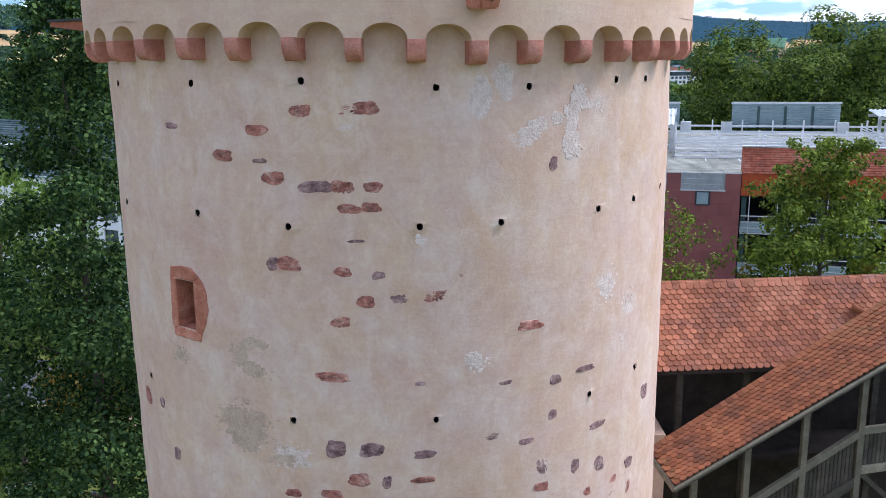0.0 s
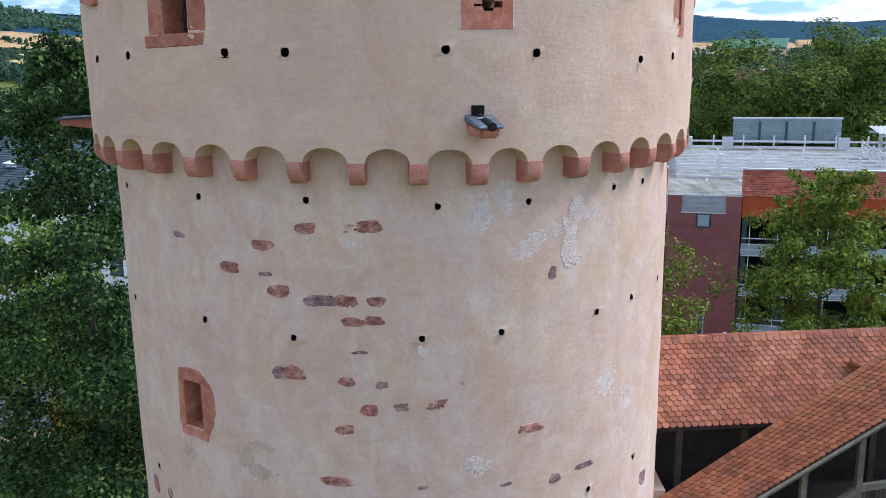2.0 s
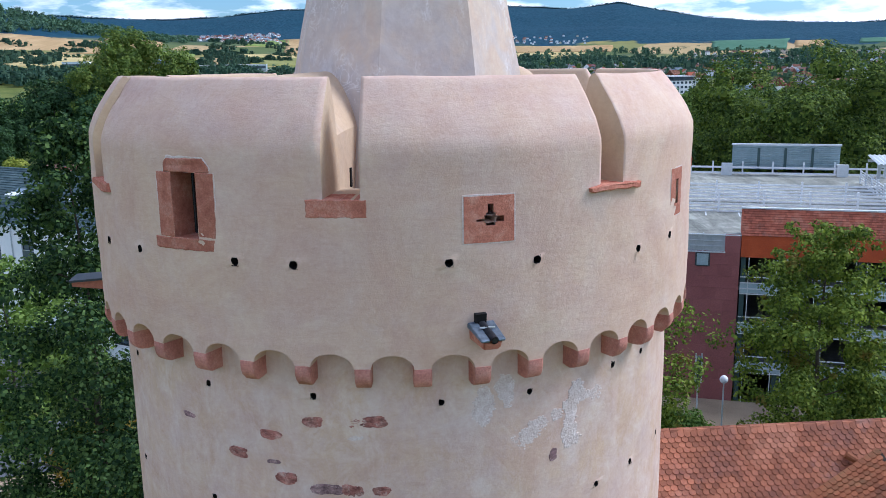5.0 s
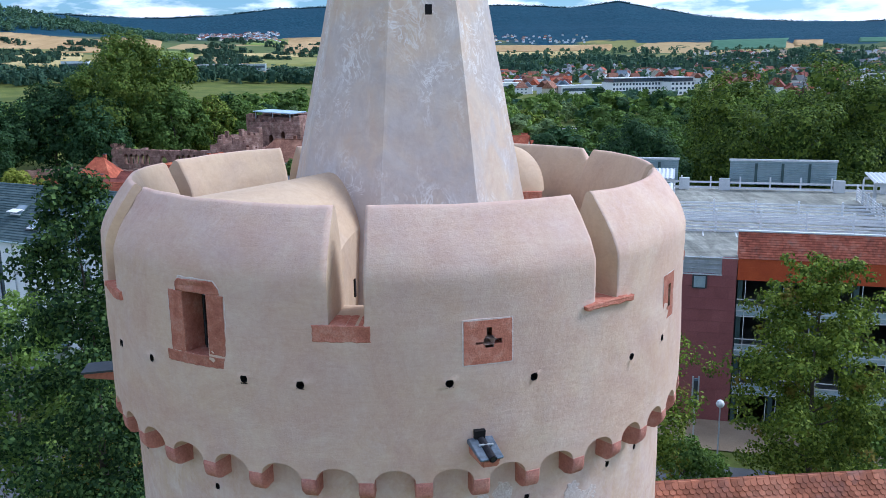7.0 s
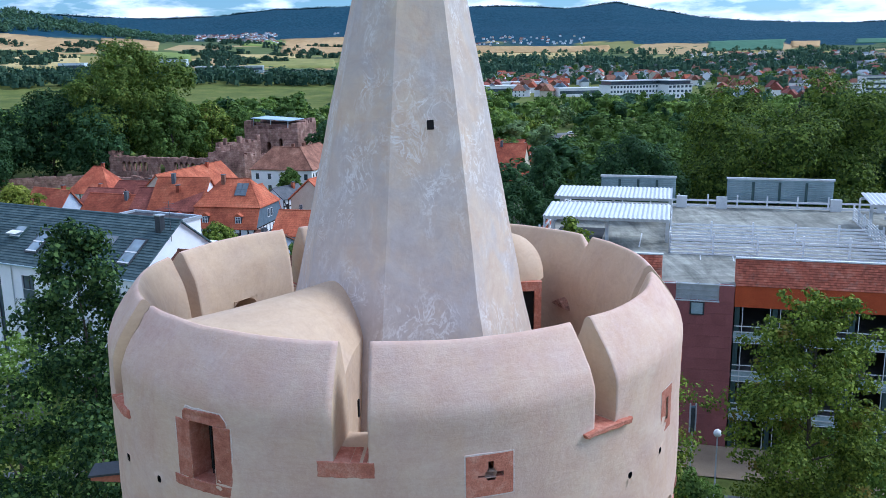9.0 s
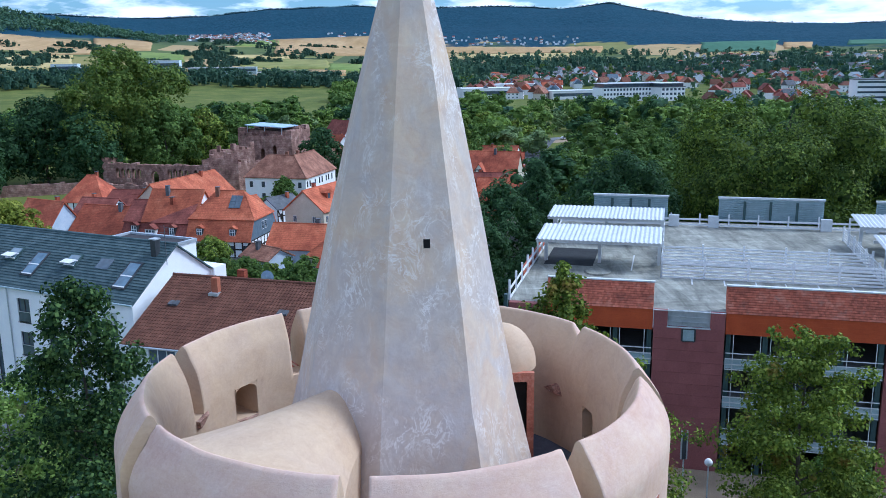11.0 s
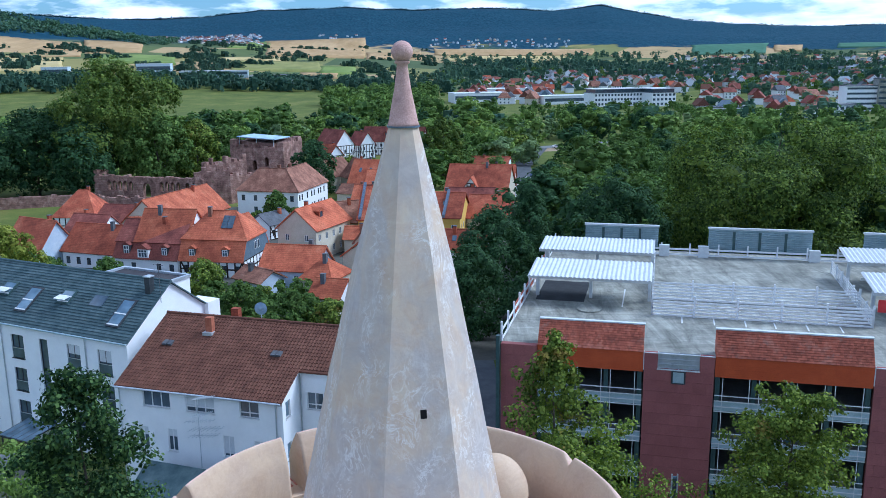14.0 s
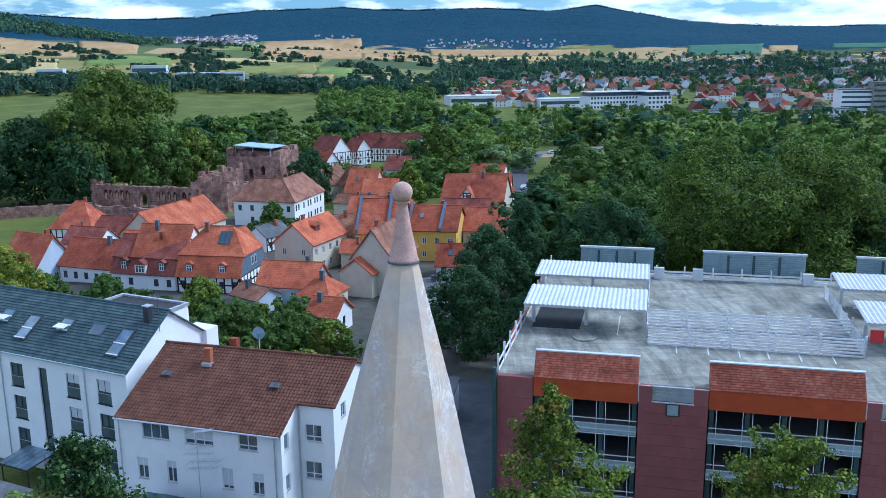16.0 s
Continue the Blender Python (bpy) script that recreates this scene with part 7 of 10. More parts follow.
def village_house(at, rz, w, d, he, hr, wall_mat, roof_mat, style, label):
    """A gabled house: walls with their windows, roof, chimney; its front eave runs along local x."""
    th = thing("house", at, rz, label, "house", "old town houses")
    rnd = random.Random(round(at[0] * 7 + at[1]))
    ops, gable_ops = [], []
    if "plain" not in style:
        floors = max(1, int(he / 2.7))
        n = max(2, int(w / 2.3))
        for f in range(floors):
            for i in range(n):
                s = w * (i + 0.5) / n
                z = f * 2.75 + 0.95
                if rnd.random() < 0.88 and z + 1.3 < he - 0.1:
                    ops.append((s - 0.45, s + 0.45, z, z + 1.3))
        m = max(1, int(d / 3))
        for f in range(floors):
            for i in range(m):
                s, z = d * (i + 0.5) / m, f * 2.75 + 0.95
                if z + 1.3 < he - 0.1:
                    gable_ops.append((s - 0.42, s + 0.42, z, z + 1.25))
    bm = bmesh.new()
    wall_sheet(bm, along_x(0), 0, w, -1.5, he, ops, 0.12)
    wall_sheet(bm, along_y(w), 0, d, -1.5, he, gable_ops, 0.12)
    left_ops = [(-o[1], -o[0], o[2], o[3]) for o in gable_ops] if "lit" in style else []
    wall_sheet(bm, along_y_left(0), -d, 0, -1.5, he, left_ops, 0.12)
    wall_sheet(bm, along_x_back(d), -w, 0, -1.5, he)
    mans = "mansard" in style
    hm, ym = he + (hr - he) * 0.44, d / 2 * 0.30
    inset = d / 2 * 0.8 if "hip" in style else 0
    if mans:
        for x in (0, w):
            bm.faces.new([bm.verts.new(p) for p in [(x, 0, he), (x, ym, hm), (x, d - ym, hm), (x, d, he)]])
    elif not inset:
        for x in (0, w):
            bm.faces.new([bm.verts.new(p) for p in [(x, 0, he), (x, d / 2, hr - 0.1), (x, d, he)]])
    part("wall", bm, wall_mat, th)
    for o in ops:
        window_part(th, along_x(0), o, FRAME_WHITE if wall_mat is not WHITE_WALL else TIMBER_DARK, GLASS, 1, 0, 0, False, 0.12)
    for o in left_ops:
        window_part(th, along_y_left(0), o, FRAME_WHITE, GLASS, 1, 0, 0, False, 0.12)
    for o in gable_ops:
        window_part(th, along_y(w), o, FRAME_WHITE if wall_mat is not WHITE_WALL else TIMBER_DARK, GLASS, 1, 0, 0, False, 0.12)
    bm = bmesh.new()
    e, t = 0.35, 0.2
    drop = e * (hr - he) / (d / 2)

    def slope(y0, z0, y1, z1, x0a, x1a, x0b, x1b):
        up = Vector((0, y1 - y0, z1 - z0)).normalized()
        out = Vector((0, -up.z, up.y)) * (t if up.y > 0 else -t)
        q = [Vector((x0a, y0, z0)), Vector((x1a, y0, z0)), Vector((x1b, y1, z1)), Vector((x0b, y1, z1))]
        hexa(bm, q + [p + out for p in q])

    if mans:
        ins = (d / 2 - ym) * 0.85 if "gabled" not in style else 0.0
        for ya, yb, yc, sg in ((-e, ym, d / 2, 1), (d + e, d - ym, d / 2, -1)):
            slope(ya, he - 0.3, yb, hm, -e * 0.4, w + e * 0.4, -e * 0.4, w + e * 0.4)
            slope(yb - sg * 0.4, hm - 0.12, yc, hr, -e, w + e, ins - e, w - ins + e)
        for x0, x1 in ((-e, ins - e), (w + e, w - ins + e)):
            q = [(x0, ym - 0.4, hm - 0.12), (x0, d - ym + 0.4, hm - 0.12), (x1, d / 2, hr)]
            v = [bm.verts.new(p) for p in q] + [bm.verts.new((p[0], p[1], p[2] + t)) for p in q]
            bm.faces.new(v[3:]), bm.faces.new((v[0], v[1], v[4], v[3])), bm.faces.new(v[:3][::-1])
        inset = ins
    else:
        slope(-e, he - drop, d / 2, hr, -e, w + e, inset - e, w - inset + e)
        slope(d + e, he - drop, d / 2, hr, -e, w + e, inset - e, w - inset + e)
        if inset:
            for x0, x1 in ((-e, inset - e), (w + e, w - inset + e)):
                q = [(x0, -e, he - drop), (x0, d + e, he - drop), (x1, d / 2, hr)]
                v = [bm.verts.new(p) for p in q] + [bm.verts.new((p[0], p[1], p[2] + t)) for p in q]
                bm.faces.new(v[3:]), bm.faces.new((v[0], v[1], v[4], v[3])), bm.faces.new(v[:3][::-1])
    bmesh.ops.recalc_face_normals(bm, faces=bm.faces[:])
    roof = part("roof", bm, roof_mat, th)
    bm = bmesh.new()
    tube(bm, (inset - e, d / 2, hr + t * 0.9), (w - inset + e, d / 2, hr + t * 0.9), 0.16, 0.16, 7)
    part("ridge", bm, roof_mat, roof)
    k = rnd.uniform(0.25, 0.75)
    bm = bmesh.new()
    cx, cy = w * k, d / 2 + rnd.choice((-0.8, 0.7))
    box(bm, cx - 0.32, cx + 0.32, cy - 0.32, cy + 0.32, hr - 1.4, hr + 0.9)
    ch = part("chimney", bm, rnd.choice((ROOF_RED, FLAT_ROOF, ROOF_OLD)), th)
    bm = bmesh.new()
    box(bm, cx - 0.38, cx + 0.38, cy - 0.38, cy + 0.38, hr + 0.9, hr + 1.0)
    part("chimney_cap", bm, FLAT_ROOF, ch)
    if "firewall" in style:
        for x in (0.1, w * 0.66):
            bm = bmesh.new()
            low, up = Vector((0, -e, he - drop + 0.1)), Vector((0, d / 2, hr + 0.1))
            hexa(bm, [p + Vector((dx, 0, dz)) for dz in (0, 0.75) for p, dx in ((low, x), (low, x + 0.55), (up, x + 0.55), (up, x))])
            part("fire_wall", bm, LEAD, th, "grey metal-capped fire wall")
    if "slate" in style:
        bm = bmesh.new()
        extrude_poly(bm, [(w + 0.02, 0, he), (w + 0.02, ym, hm), (w + 0.02, d - ym, hm), (w + 0.02, d, he)], (0.1, 0, 0))
        cl = part("slate_cladding", bm, SLATE_BLUE, th, "blue-grey slate cladding")
        for k in (-1.1, 0.3):
            bm = bmesh.new()
            box(bm, w + 0.13, w + 0.17, d / 2 + k, d / 2 + k + 0.85, he + 1.0, he + 2.5)
            part("gable_window", bm, FRAME_WHITE, cl)
            bm = bmesh.new()
            box(bm, w + 0.17, w + 0.19, d / 2 + k + 0.1, d / 2 + k + 0.75, he + 1.1, he + 2.4)
            part("pane", bm, GLASS, cl)
    if "timber" in style:
        bm = bmesh.new()
        bars(bm, along_x(0), 0.1, w - 0.1, 0.1, he - 0.1, max(3, int(w / 1.4)))
        bars(bm, along_y(w), 0.1, d - 0.1, 0.1, he - 0.1, max(3, int(d / 1.4)))
        part("timber_frame", bm, TIMBER_DARK, th, "dark timber framing")
    if mans:
        z0 = he + 0.55
        for i, (fx, wide, tall) in enumerate(((0.20, 0.95, 1.9), (0.48, 1.7, 1.4), (0.80, 0.85, 1.35)) if "gabled" in style else ((0.2, 0.85, 1.25), (0.72, 0.85, 1.25))):
            x = w * fx
            front = -0.35 if wide > 1.5 else 0.12
            zb = z0 - (0.45 if tall > 1.5 or wide > 1.5 else 0)
            bm = bmesh.new()
            box(bm, x - wide / 2 - 0.2, x + wide / 2 + 0.2, front, ym + 1.2, zb, zb + tall + 0.2)
            dm = part("dormer", bm, WHITE_WALL if wide > 1.5 else FRAME_DARK, th, "small dormer")
            bm = bmesh.new()
            extrude_poly(bm, [(x - wide / 2 - 0.42, front - 0.2, zb + tall + 0.12), (x, front - 0.2, zb + tall + 0.3 + wide * 0.42), (x + wide / 2 + 0.42, front - 0.2, zb + tall + 0.12)], (0, ym + (3.4 if wide > 1.5 else 1.8), 0))
            part("dormer_roof", bm, roof_mat, dm)
            bm = bmesh.new()
            box(bm, x - wide / 2, x + wide / 2, front - 0.05, front + 0.02, zb + 0.12, zb + tall)
            part("dormer_window", bm, GLASS, dm)
            bm = bmesh.new()
            bars_n = 3 if wide > 1.5 else 2
            for k in range(bars_n + 1):
                xx = x - wide / 2 + wide * k / bars_n
                box(bm, xx - 0.055, xx + 0.055, front - 0.1, front - 0.05, zb + 0.08, zb + tall + 0.02)
            for zz in (zb + 0.08, zb + tall * 0.62, zb + tall - 0.06):
                box(bm, x - wide / 2 - 0.05, x + wide / 2 + 0.05, front - 0.095, front - 0.052, zz, zz + 0.1)
            part("dormer_frame", bm, FRAME_WHITE, dm)
    elif "framed" in style:  # a half-timbered gable that stands up through the roof
        sl = (hr - he + drop) / (d / 2 + e)
        x, y = w * 0.42, 0.3
        z = he - drop + sl * (y + e)
        bm = bmesh.new()
        extrude_poly(bm, [(x - 2.2, y, z - 0.5), (x + 2.2, y, z - 0.5), (x + 2.2, y, z + 0.7), (x, y, z + 3.8), (x - 2.2, y, z + 0.7)], (0, 4.5, 0))
        dm = part("dormer", bm, WHITE_WALL, th, "white half-timbered gable dormer")
        for sg in (-1, 1):
            bm = bmesh.new()
            hexa(bm, [(x + sg * 2.6, y - 0.4, z + 0.1), (x, y - 0.4, z + 3.8), (x, y + 5, z + 3.8), (x + sg * 2.6, y + 5, z + 0.1), (x + sg * 2.6, y - 0.4, z + 0.3), (x, y - 0.4, z + 4.05), (x, y + 5, z + 4.05), (x + sg * 2.6, y + 5, z + 0.3)])
            bmesh.ops.recalc_face_normals(bm, faces=bm.faces[:])
            part("dormer_roof", bm, roof_mat, dm)
        bm = bmesh.new()
        bars(bm, along_x(y - 0.02), x - 2.1, x + 2.1, z - 0.5, z + 0.8, 4, False)
        bars(bm, along_x(y - 0.02), x - 1.0, x + 1.0, z + 0.8, z + 2.3, 2, False)
        part("timber_frame", bm, TIMBER_DARK, dm)
    elif "dormer" in style:
        sl = (hr - he + drop) / (d / 2 + e)
        x, y = w * 0.38, d * 0.2
        z = he - drop + sl * (y + e)
        bm = bmesh.new()
        box(bm, x - 0.75, x + 0.75, y, y + 2.2, z - 0.2, z + 1.5)
        dm = part("dormer", bm, ROOF_RED, th, "tile-hung dormer")
        bm = bmesh.new()
        extrude_poly(bm, [(x - 1.0, y - 0.25, z + 1.4), (x, y - 0.25, z + 2.1), (x + 1.0, y - 0.25, z + 1.4)], (0, 3.0, 0))
        part("dormer_roof", bm, roof_mat, dm)
        bm = bmesh.new()
        box(bm, x - 0.4, x + 0.4, y - 0.05, y + 0.01, z + 0.3, z + 1.3)
        part("dormer_window", bm, GLASS, dm)
    elif "skylight" in style:
        sl = (hr - he + drop) / (d / 2 + e)
        for i in range(2):
            x, y = w * (0.3 + 0.35 * i) + rnd.uniform(-0.4, 0.4), d * 0.27
            z = he - drop + sl * (y + e) + t
            bm = bmesh.new()
            hexa(bm, [(x - 0.4, y - 0.5, z - 0.5 * sl), (x + 0.4, y - 0.5, z - 0.5 * sl), (x + 0.4, y + 0.5, z + 0.5 * sl), (x - 0.4, y + 0.5, z + 0.5 * sl),
                      (x - 0.4, y - 0.55, z - 0.5 * sl + 0.12), (x + 0.4, y - 0.55, z - 0.5 * sl + 0.12), (x + 0.4, y + 0.45, z + 0.5 * sl + 0.12), (x - 0.4, y + 0.45, z + 0.5 * sl + 0.12)])
            part("roof_window", bm, GLASS, th)
    return th


def corner_house(at, rz, w, d, wing, he, hr, wall_mat, roof_mat, label):
    """Two wings round a corner under one hipped roof: the front runs along x, the side wing back along y."""
    th = thing("house", at, rz, label, "house", "old town houses")
    front = [(w * (i + 0.5) / 5 - 0.5, w * (i + 0.5) / 5 + 0.5, z, z + 1.5) for i in range(5) for z in (1.0, 4.1) if (i + (z > 2)) % 3]
    side = [(s - 0.45, s + 0.45, z, z + 1.6) for s in (1.2, 2.9, 6.4, 9.4, 11.2, 14.2, 15.9, 18.4) for z in (0.9, 4.2) if s < d - 0.6]
    bm = bmesh.new()
    wall_sheet(bm, along_x(0), 0, w, -1.5, he, front, 0.14)
    wall_sheet(bm, along_y(w), 0, d, -1.5, he, side, 0.14)
    wall_sheet(bm, along_y_left(0), -wing, 0, -1.5, he)
    wall_sheet(bm, along_x_back(d), -w, -w + wing, -1.5, he)
    part("wall", bm, wall_mat, th)
    for o in front:
        window_part(th, along_x(0), o, TIMBER_DARK, GLASS, 1, 0, 0, False, 0.14)
    for o in side:
        window_part(th, along_y(w), o, TIMBER_DARK, GLASS, 1, 0, 0, False, 0.14)
    e, h = 0.4, wing / 2
    z = he - 0.25
    A, B, C = (-e, -e, z), (w + e, -e, z), (w + e, d + e, z)
    A2, C2, V = (-e, wing + e, z), (w - wing - e, d + e, z), (w - wing - e, wing + e, z)
    P1, P2, P3 = (h * 0.75, h, hr), (w - h, h, hr), (w - h, d - h * 0.3, hr)
    bm = bmesh.new()
    for q in ((A, B, P2, P1), (B, C, P3, P2), (A, P1, A2), (C, C2, P3), (P1, P2, V, A2), (P2, P3, C2, V)):
        lo = [bm.verts.new(p) for p in q]
        hi = [bm.verts.new((p[0], p[1], p[2] + 0.22)) for p in q]
        bm.faces.new(hi), bm.faces.new(lo[::-1])
        for k in range(len(q)):
            bm.faces.new((lo[k], lo[(k + 1) % len(q)], hi[(k + 1) % len(q)], hi[k]))
    bmesh.ops.recalc_face_normals(bm, faces=bm.faces[:])
    roof = part("roof", bm, roof_mat, th)
    for a, b in ((P1, P2), (P2, P3), (B, P2)):
        bm = bmesh.new()
        tube(bm, Vector(a) + Vector((0, 0, 0.22)), Vector(b) + Vector((0, 0, 0.22)), 0.15, 0.15, 7)
        part("ridge", bm, roof_mat, roof)
    for x, y in ((w * 0.55, h + 0.9), (w - h - 0.6, d * 0.45)):
        bm = bmesh.new()
        box(bm, x - 0.4, x + 0.4, y - 0.4, y + 0.4, hr - 1.5, hr + 1.1)
        part("chimney", bm, ROOF_OLD, th)



village_house((-43.4, 147.3, -1.8), -11, 11.6, 12.0, 3.2, 10.6, WHITE_WALL, ROOF_ORANGE, "mansard timber slate", "half-timbered house with an orange mansard roof and slate gable")
village_house((-52.2, 152.1, -2.1), -11, 9.5, 9.0, 6.0, 10.75, WHITE_WALL, ROOF_ORANGE, "plain", "rear wing with an orange tiled roof")
village_house((-56.2, 151.8, -2.1), -16, 12.6, 10.0, 3.2, 8.9, WHITE_WALL, ROOF_MAROON, "mansard gabled", "white house with a maroon tiled mansard roof and dormers")
village_house((-69.0, 160.5, -2.9), -21, 12.0, 9.2, 3.4, 7.6, WHITE_WALL, ROOF_RED, "", "low white house with a weathered red roof")
village_house((-80.7, 161.8, -3.2), -30, 10.0, 9.0, 3.4, 9.0, BLUE_WALL, ROOF_RED, "", "pale blue gabled house with a red roof")
village_house((-79.9, 174.9, -3.9), -20, 8.0, 6.0, 3.0, 4.0, BLUE_WALL, ROOF_RED, "", "small pale house with a red tiled roof")
village_house((-89.8, 205.6, -5.7), -6, 10.4, 11.0, 4.6, 10.0, WHITE_WALL, ROOF_RED, "timber hip", "half-timbered house with a patchy old tiled roof")
village_house((-58.3, 190.7, -4.8), 72, 26.0, 12.0, 3.8, 9.2, CREAM_WALL, ROOF_ORANGE, "plain", "long barn with a wide orange tiled roof")
village_house((-79.3, 205.1, -5.4), -15, 12.0, 8.0, 3.8, 6.4, WHITE_WALL, ROOF_MAROON, "timber", "low half-timbered house with a maroon roof")
corner_house((-51.5, 231.4, -6.0), -15, 17.4, 21.0, 11.0, 6.8, 11.9, WHITE_WALL, ROOF_OLD, "large white house with an old brown hipped roof")
village_house((-21.5, 160.5, -2.5), 67, 13.5, 8.4, 6, 9.6, CREAM_WALL, ROOF_ORANGE, "dormer lit", "cream and white gabled house with an orange tiled roof")
village_house((-28.0, 138.9, -1.6), -14, 10.0, 7.2, 3.2, 6.4, BLUE_WALL, ROOF_ORANGE, "", "pale house with an orange tiled roof")
village_house((-17.6, 121.5, -1.2), -20, 4.6, 5.6, 2.8, 4.8, WHITE_WALL, ROOF_ORANGE, "", "small house with a bright orange roof")
village_house((-20.6, 132.5, -1.5), -20, 5.5, 7.0, 3.0, 5.6, CREAM_WALL, ROOF_ORANGE, "hip", "house with an orange hipped roof")
village_house((-5.8, 141.5, -1.6), 71, 12.0, 7.4, 6.4, 11.2, CREAM_WALL, ROOF_OLD, "", "tall beige gabled house with a patchy red-brown roof")
village_house((-14.4, 171.0, -2.8), -8, 9.6, 12.0, 6.5, 12.2, YELLOW_WALL, ROOF_RED, "firewall", "yellow house with a red tiled roof between grey fire walls")
village_house((-4.4, 173.4, -2.9), -12, 10.5, 12.0, 6.5, 10.5, YELLOW_WALL, ROOF_RED, "firewall skylight", "yellow house with a red roof, skylights and grey fire walls")
village_house((4.0, 234.6, -6.0), -14, 17.0, 16.0, 5.0, 11.6, CREAM_WALL, ROOF_RED, "framed", "large half-timbered barn with a dark red roof")
village_house((1.6, 154.2, -1.8), -10, 8.1, 8.0, 2.5, 5.6, WHITE_WALL, ROOF_RED, "skylight", "low white house with a red roof")
village_house((-24.1, 255.6, -6.1), -20, 9.0, 11.0, 5, 11.2, CREAM_WALL, ROOF_ORANGE, "skylight", "house with an orange roof and roof windows")
village_house((-18.3, 244.4, -6.0), -8, 9.7, 11.0, 5, 9.4, CREAM_WALL, ROOF_ORANGE, "plain", "barn with a pale orange tiled roof")
village_house((-25.3, 235.2, -6.0), -15, 11.0, 9.0, 5, 6.8, CREAM_WALL, ROOF_OLD, "plain", "outbuilding with a brown tiled roof")
village_house((-15.1, 316.0, -6.2), -15, 9.0, 10.0, 4, 8.2, BLUE_WALL, ROOF_MAROON, "", "pale blue house with a maroon roof")
village_house((-46.6, 358.7, -6.3), -46, 13.0, 10.0, 6.6, 12.6, WHITE_WALL, ROOF_MAROON, "timber", "half-timbered house with a maroon roof")
village_house((-29.0, 378.0, -6.3), -14, 27.0, 10.0, 6, 11.6, WHITE_WALL, ROOF_MAROON, "timber dormer", "long half-timbered house with a maroon roof")
village_house((-34.0, 368.0, -6.3), -52, 9.0, 7.5, 6, 10.8, WHITE_WALL, ROOF_MAROON, "timber", "narrow half-timbered gabled house with a maroon roof")
village_house((-44.0, 340.0, -6.3), -46, 8.0, 7.0, 4.4, 8.2, WHITE_WALL, ROOF_RED, "timber", "low half-timbered house with a red roof")
village_house((-10.0, 370.0, -6.3), -56, 9.0, 8.0, 6, 10.8, WHITE_WALL, ROOF_MAROON, "timber", "half-timbered gabled house with a maroon roof")
village_house((13.1, 301.2, -6.2), -15, 14.0, 10.0, 4.5, 6.8, WHITE_WALL, ROOF_RED, "", "white house with a faded red roof")
village_house((-37.2, 160.6, -2.4), 62, 9.0, 7.0, 4.5, 7.6, WHITE_WALL, ROOF_ORANGE, "timber", "half-timbered back house with an orange roof")
village_house((-35.0, 186.8, -3.8), 55, 7.5, 6.0, 3.4, 5.4, WHITE_WALL, FLAT_ROOF, "timber", "white house with a grey slate roof")
village_house((-31.6, 136.0, -1.5), -40, 6.4, 5.0, 2.4, 3.8, BLUE_WALL, ROOF_OLD, "plain", "garage shed with a brown tiled roof")
village_house((-9.3, 140.5, -1.5), 66, 8.4, 6.0, 4.2, 6.4, CREAM_WALL, ROOF_ORANGE, "plain", "narrow house with an orange tiled roof")
village_house((-16.8, 165.8, -2.4), -6, 6.0, 5.0, 3.2, 5.0, CREAM_WALL, ROOF_ORANGE, "plain", "small lean house with an orange roof")
village_house((-20.5, 176.0, -3.2), 20, 10.0, 9.0, 5.0, 8.6, CREAM_WALL, ROOF_OLD, "", "old house with a weathered brown roof")
village_house((-12.0, 262.0, -6.1), 118, 17.0, 9.0, 5.0, 10.2, CREAM_WALL, ROOF_OLD, "", "gabled house with a pale brown roof")
village_house((28.1, 172.6, -2.9), 12, 7.0, 9.0, 3.5, 7.6, CREAM_WALL, ROOF_ORANGE, "", "house with an orange roof among trees")
village_house((-3.2, 133.0, -1.5), 24, 9.0, 8.0, 2.6, 3.4, WHITE_WALL, FLAT_ROOF, "plain", "low outbuilding with a grey felt roof")
village_house((-63.0, 176.0, -3.8), -8, 11.0, 7.0, 3.6, 6.8, CREAM_WALL, ROOF_ORANGE, "", "house with an orange tiled roof behind the mansards")
village_house((-79.0, 186.0, -4.2), -18, 9.0, 7.5, 3.4, 6.4, WHITE_WALL, ROOF_MAROON, "timber", "small half-timbered house with a maroon roof")
village_house((13.5, 262.0, -6.1), -10, 12.0, 9.0, 4.5, 8.6, WHITE_WALL, ROOF_RED, "", "white house with a red roof by the lane")
village_house((22.0, 250.0, -6.1), 60, 9.0, 7.0, 4.5, 7.6, WHITE_WALL, ROOF_RED, "", "white gabled house beside the parking lane")
village_house((-71.0, 196.0, -4.9), -10, 8.0, 7.0, 3.4, 6.0, CREAM_WALL, ROOF_MAROON, "timber", "small half-timbered house with a dark red roof")

village_house((7.5, 178.0, -3.1), -14, 9.0, 10.0, 5.5, 9.4, CREAM_WALL, ROOF_RED, "", "cream house with a weathered red roof")
village_house((-19.5, 212.0, -5.2), -12, 12.0, 9.0, 5.0, 9.0, CREAM_WALL, ROOF_ORANGE, "", "cream house with an orange roof behind the street")
village_house((-6.0, 210.0, -5.1), 70, 11.0, 8.0, 5.2, 9.2, WHITE_WALL, ROOF_RED, "lit", "white gabled house with a red roof")
village_house((4.0, 206.0, -5.0), -10, 11.0, 9.0, 5.0, 8.8, CREAM_WALL, ROOF_MAROON, "timber", "half-timbered house with a dark red roof")
village_house((-30.0, 270.0, -6.1), 62, 12.0, 9.0, 5.0, 9.6, CREAM_WALL, ROOF_OLD, "", "old house with a brown tiled roof")

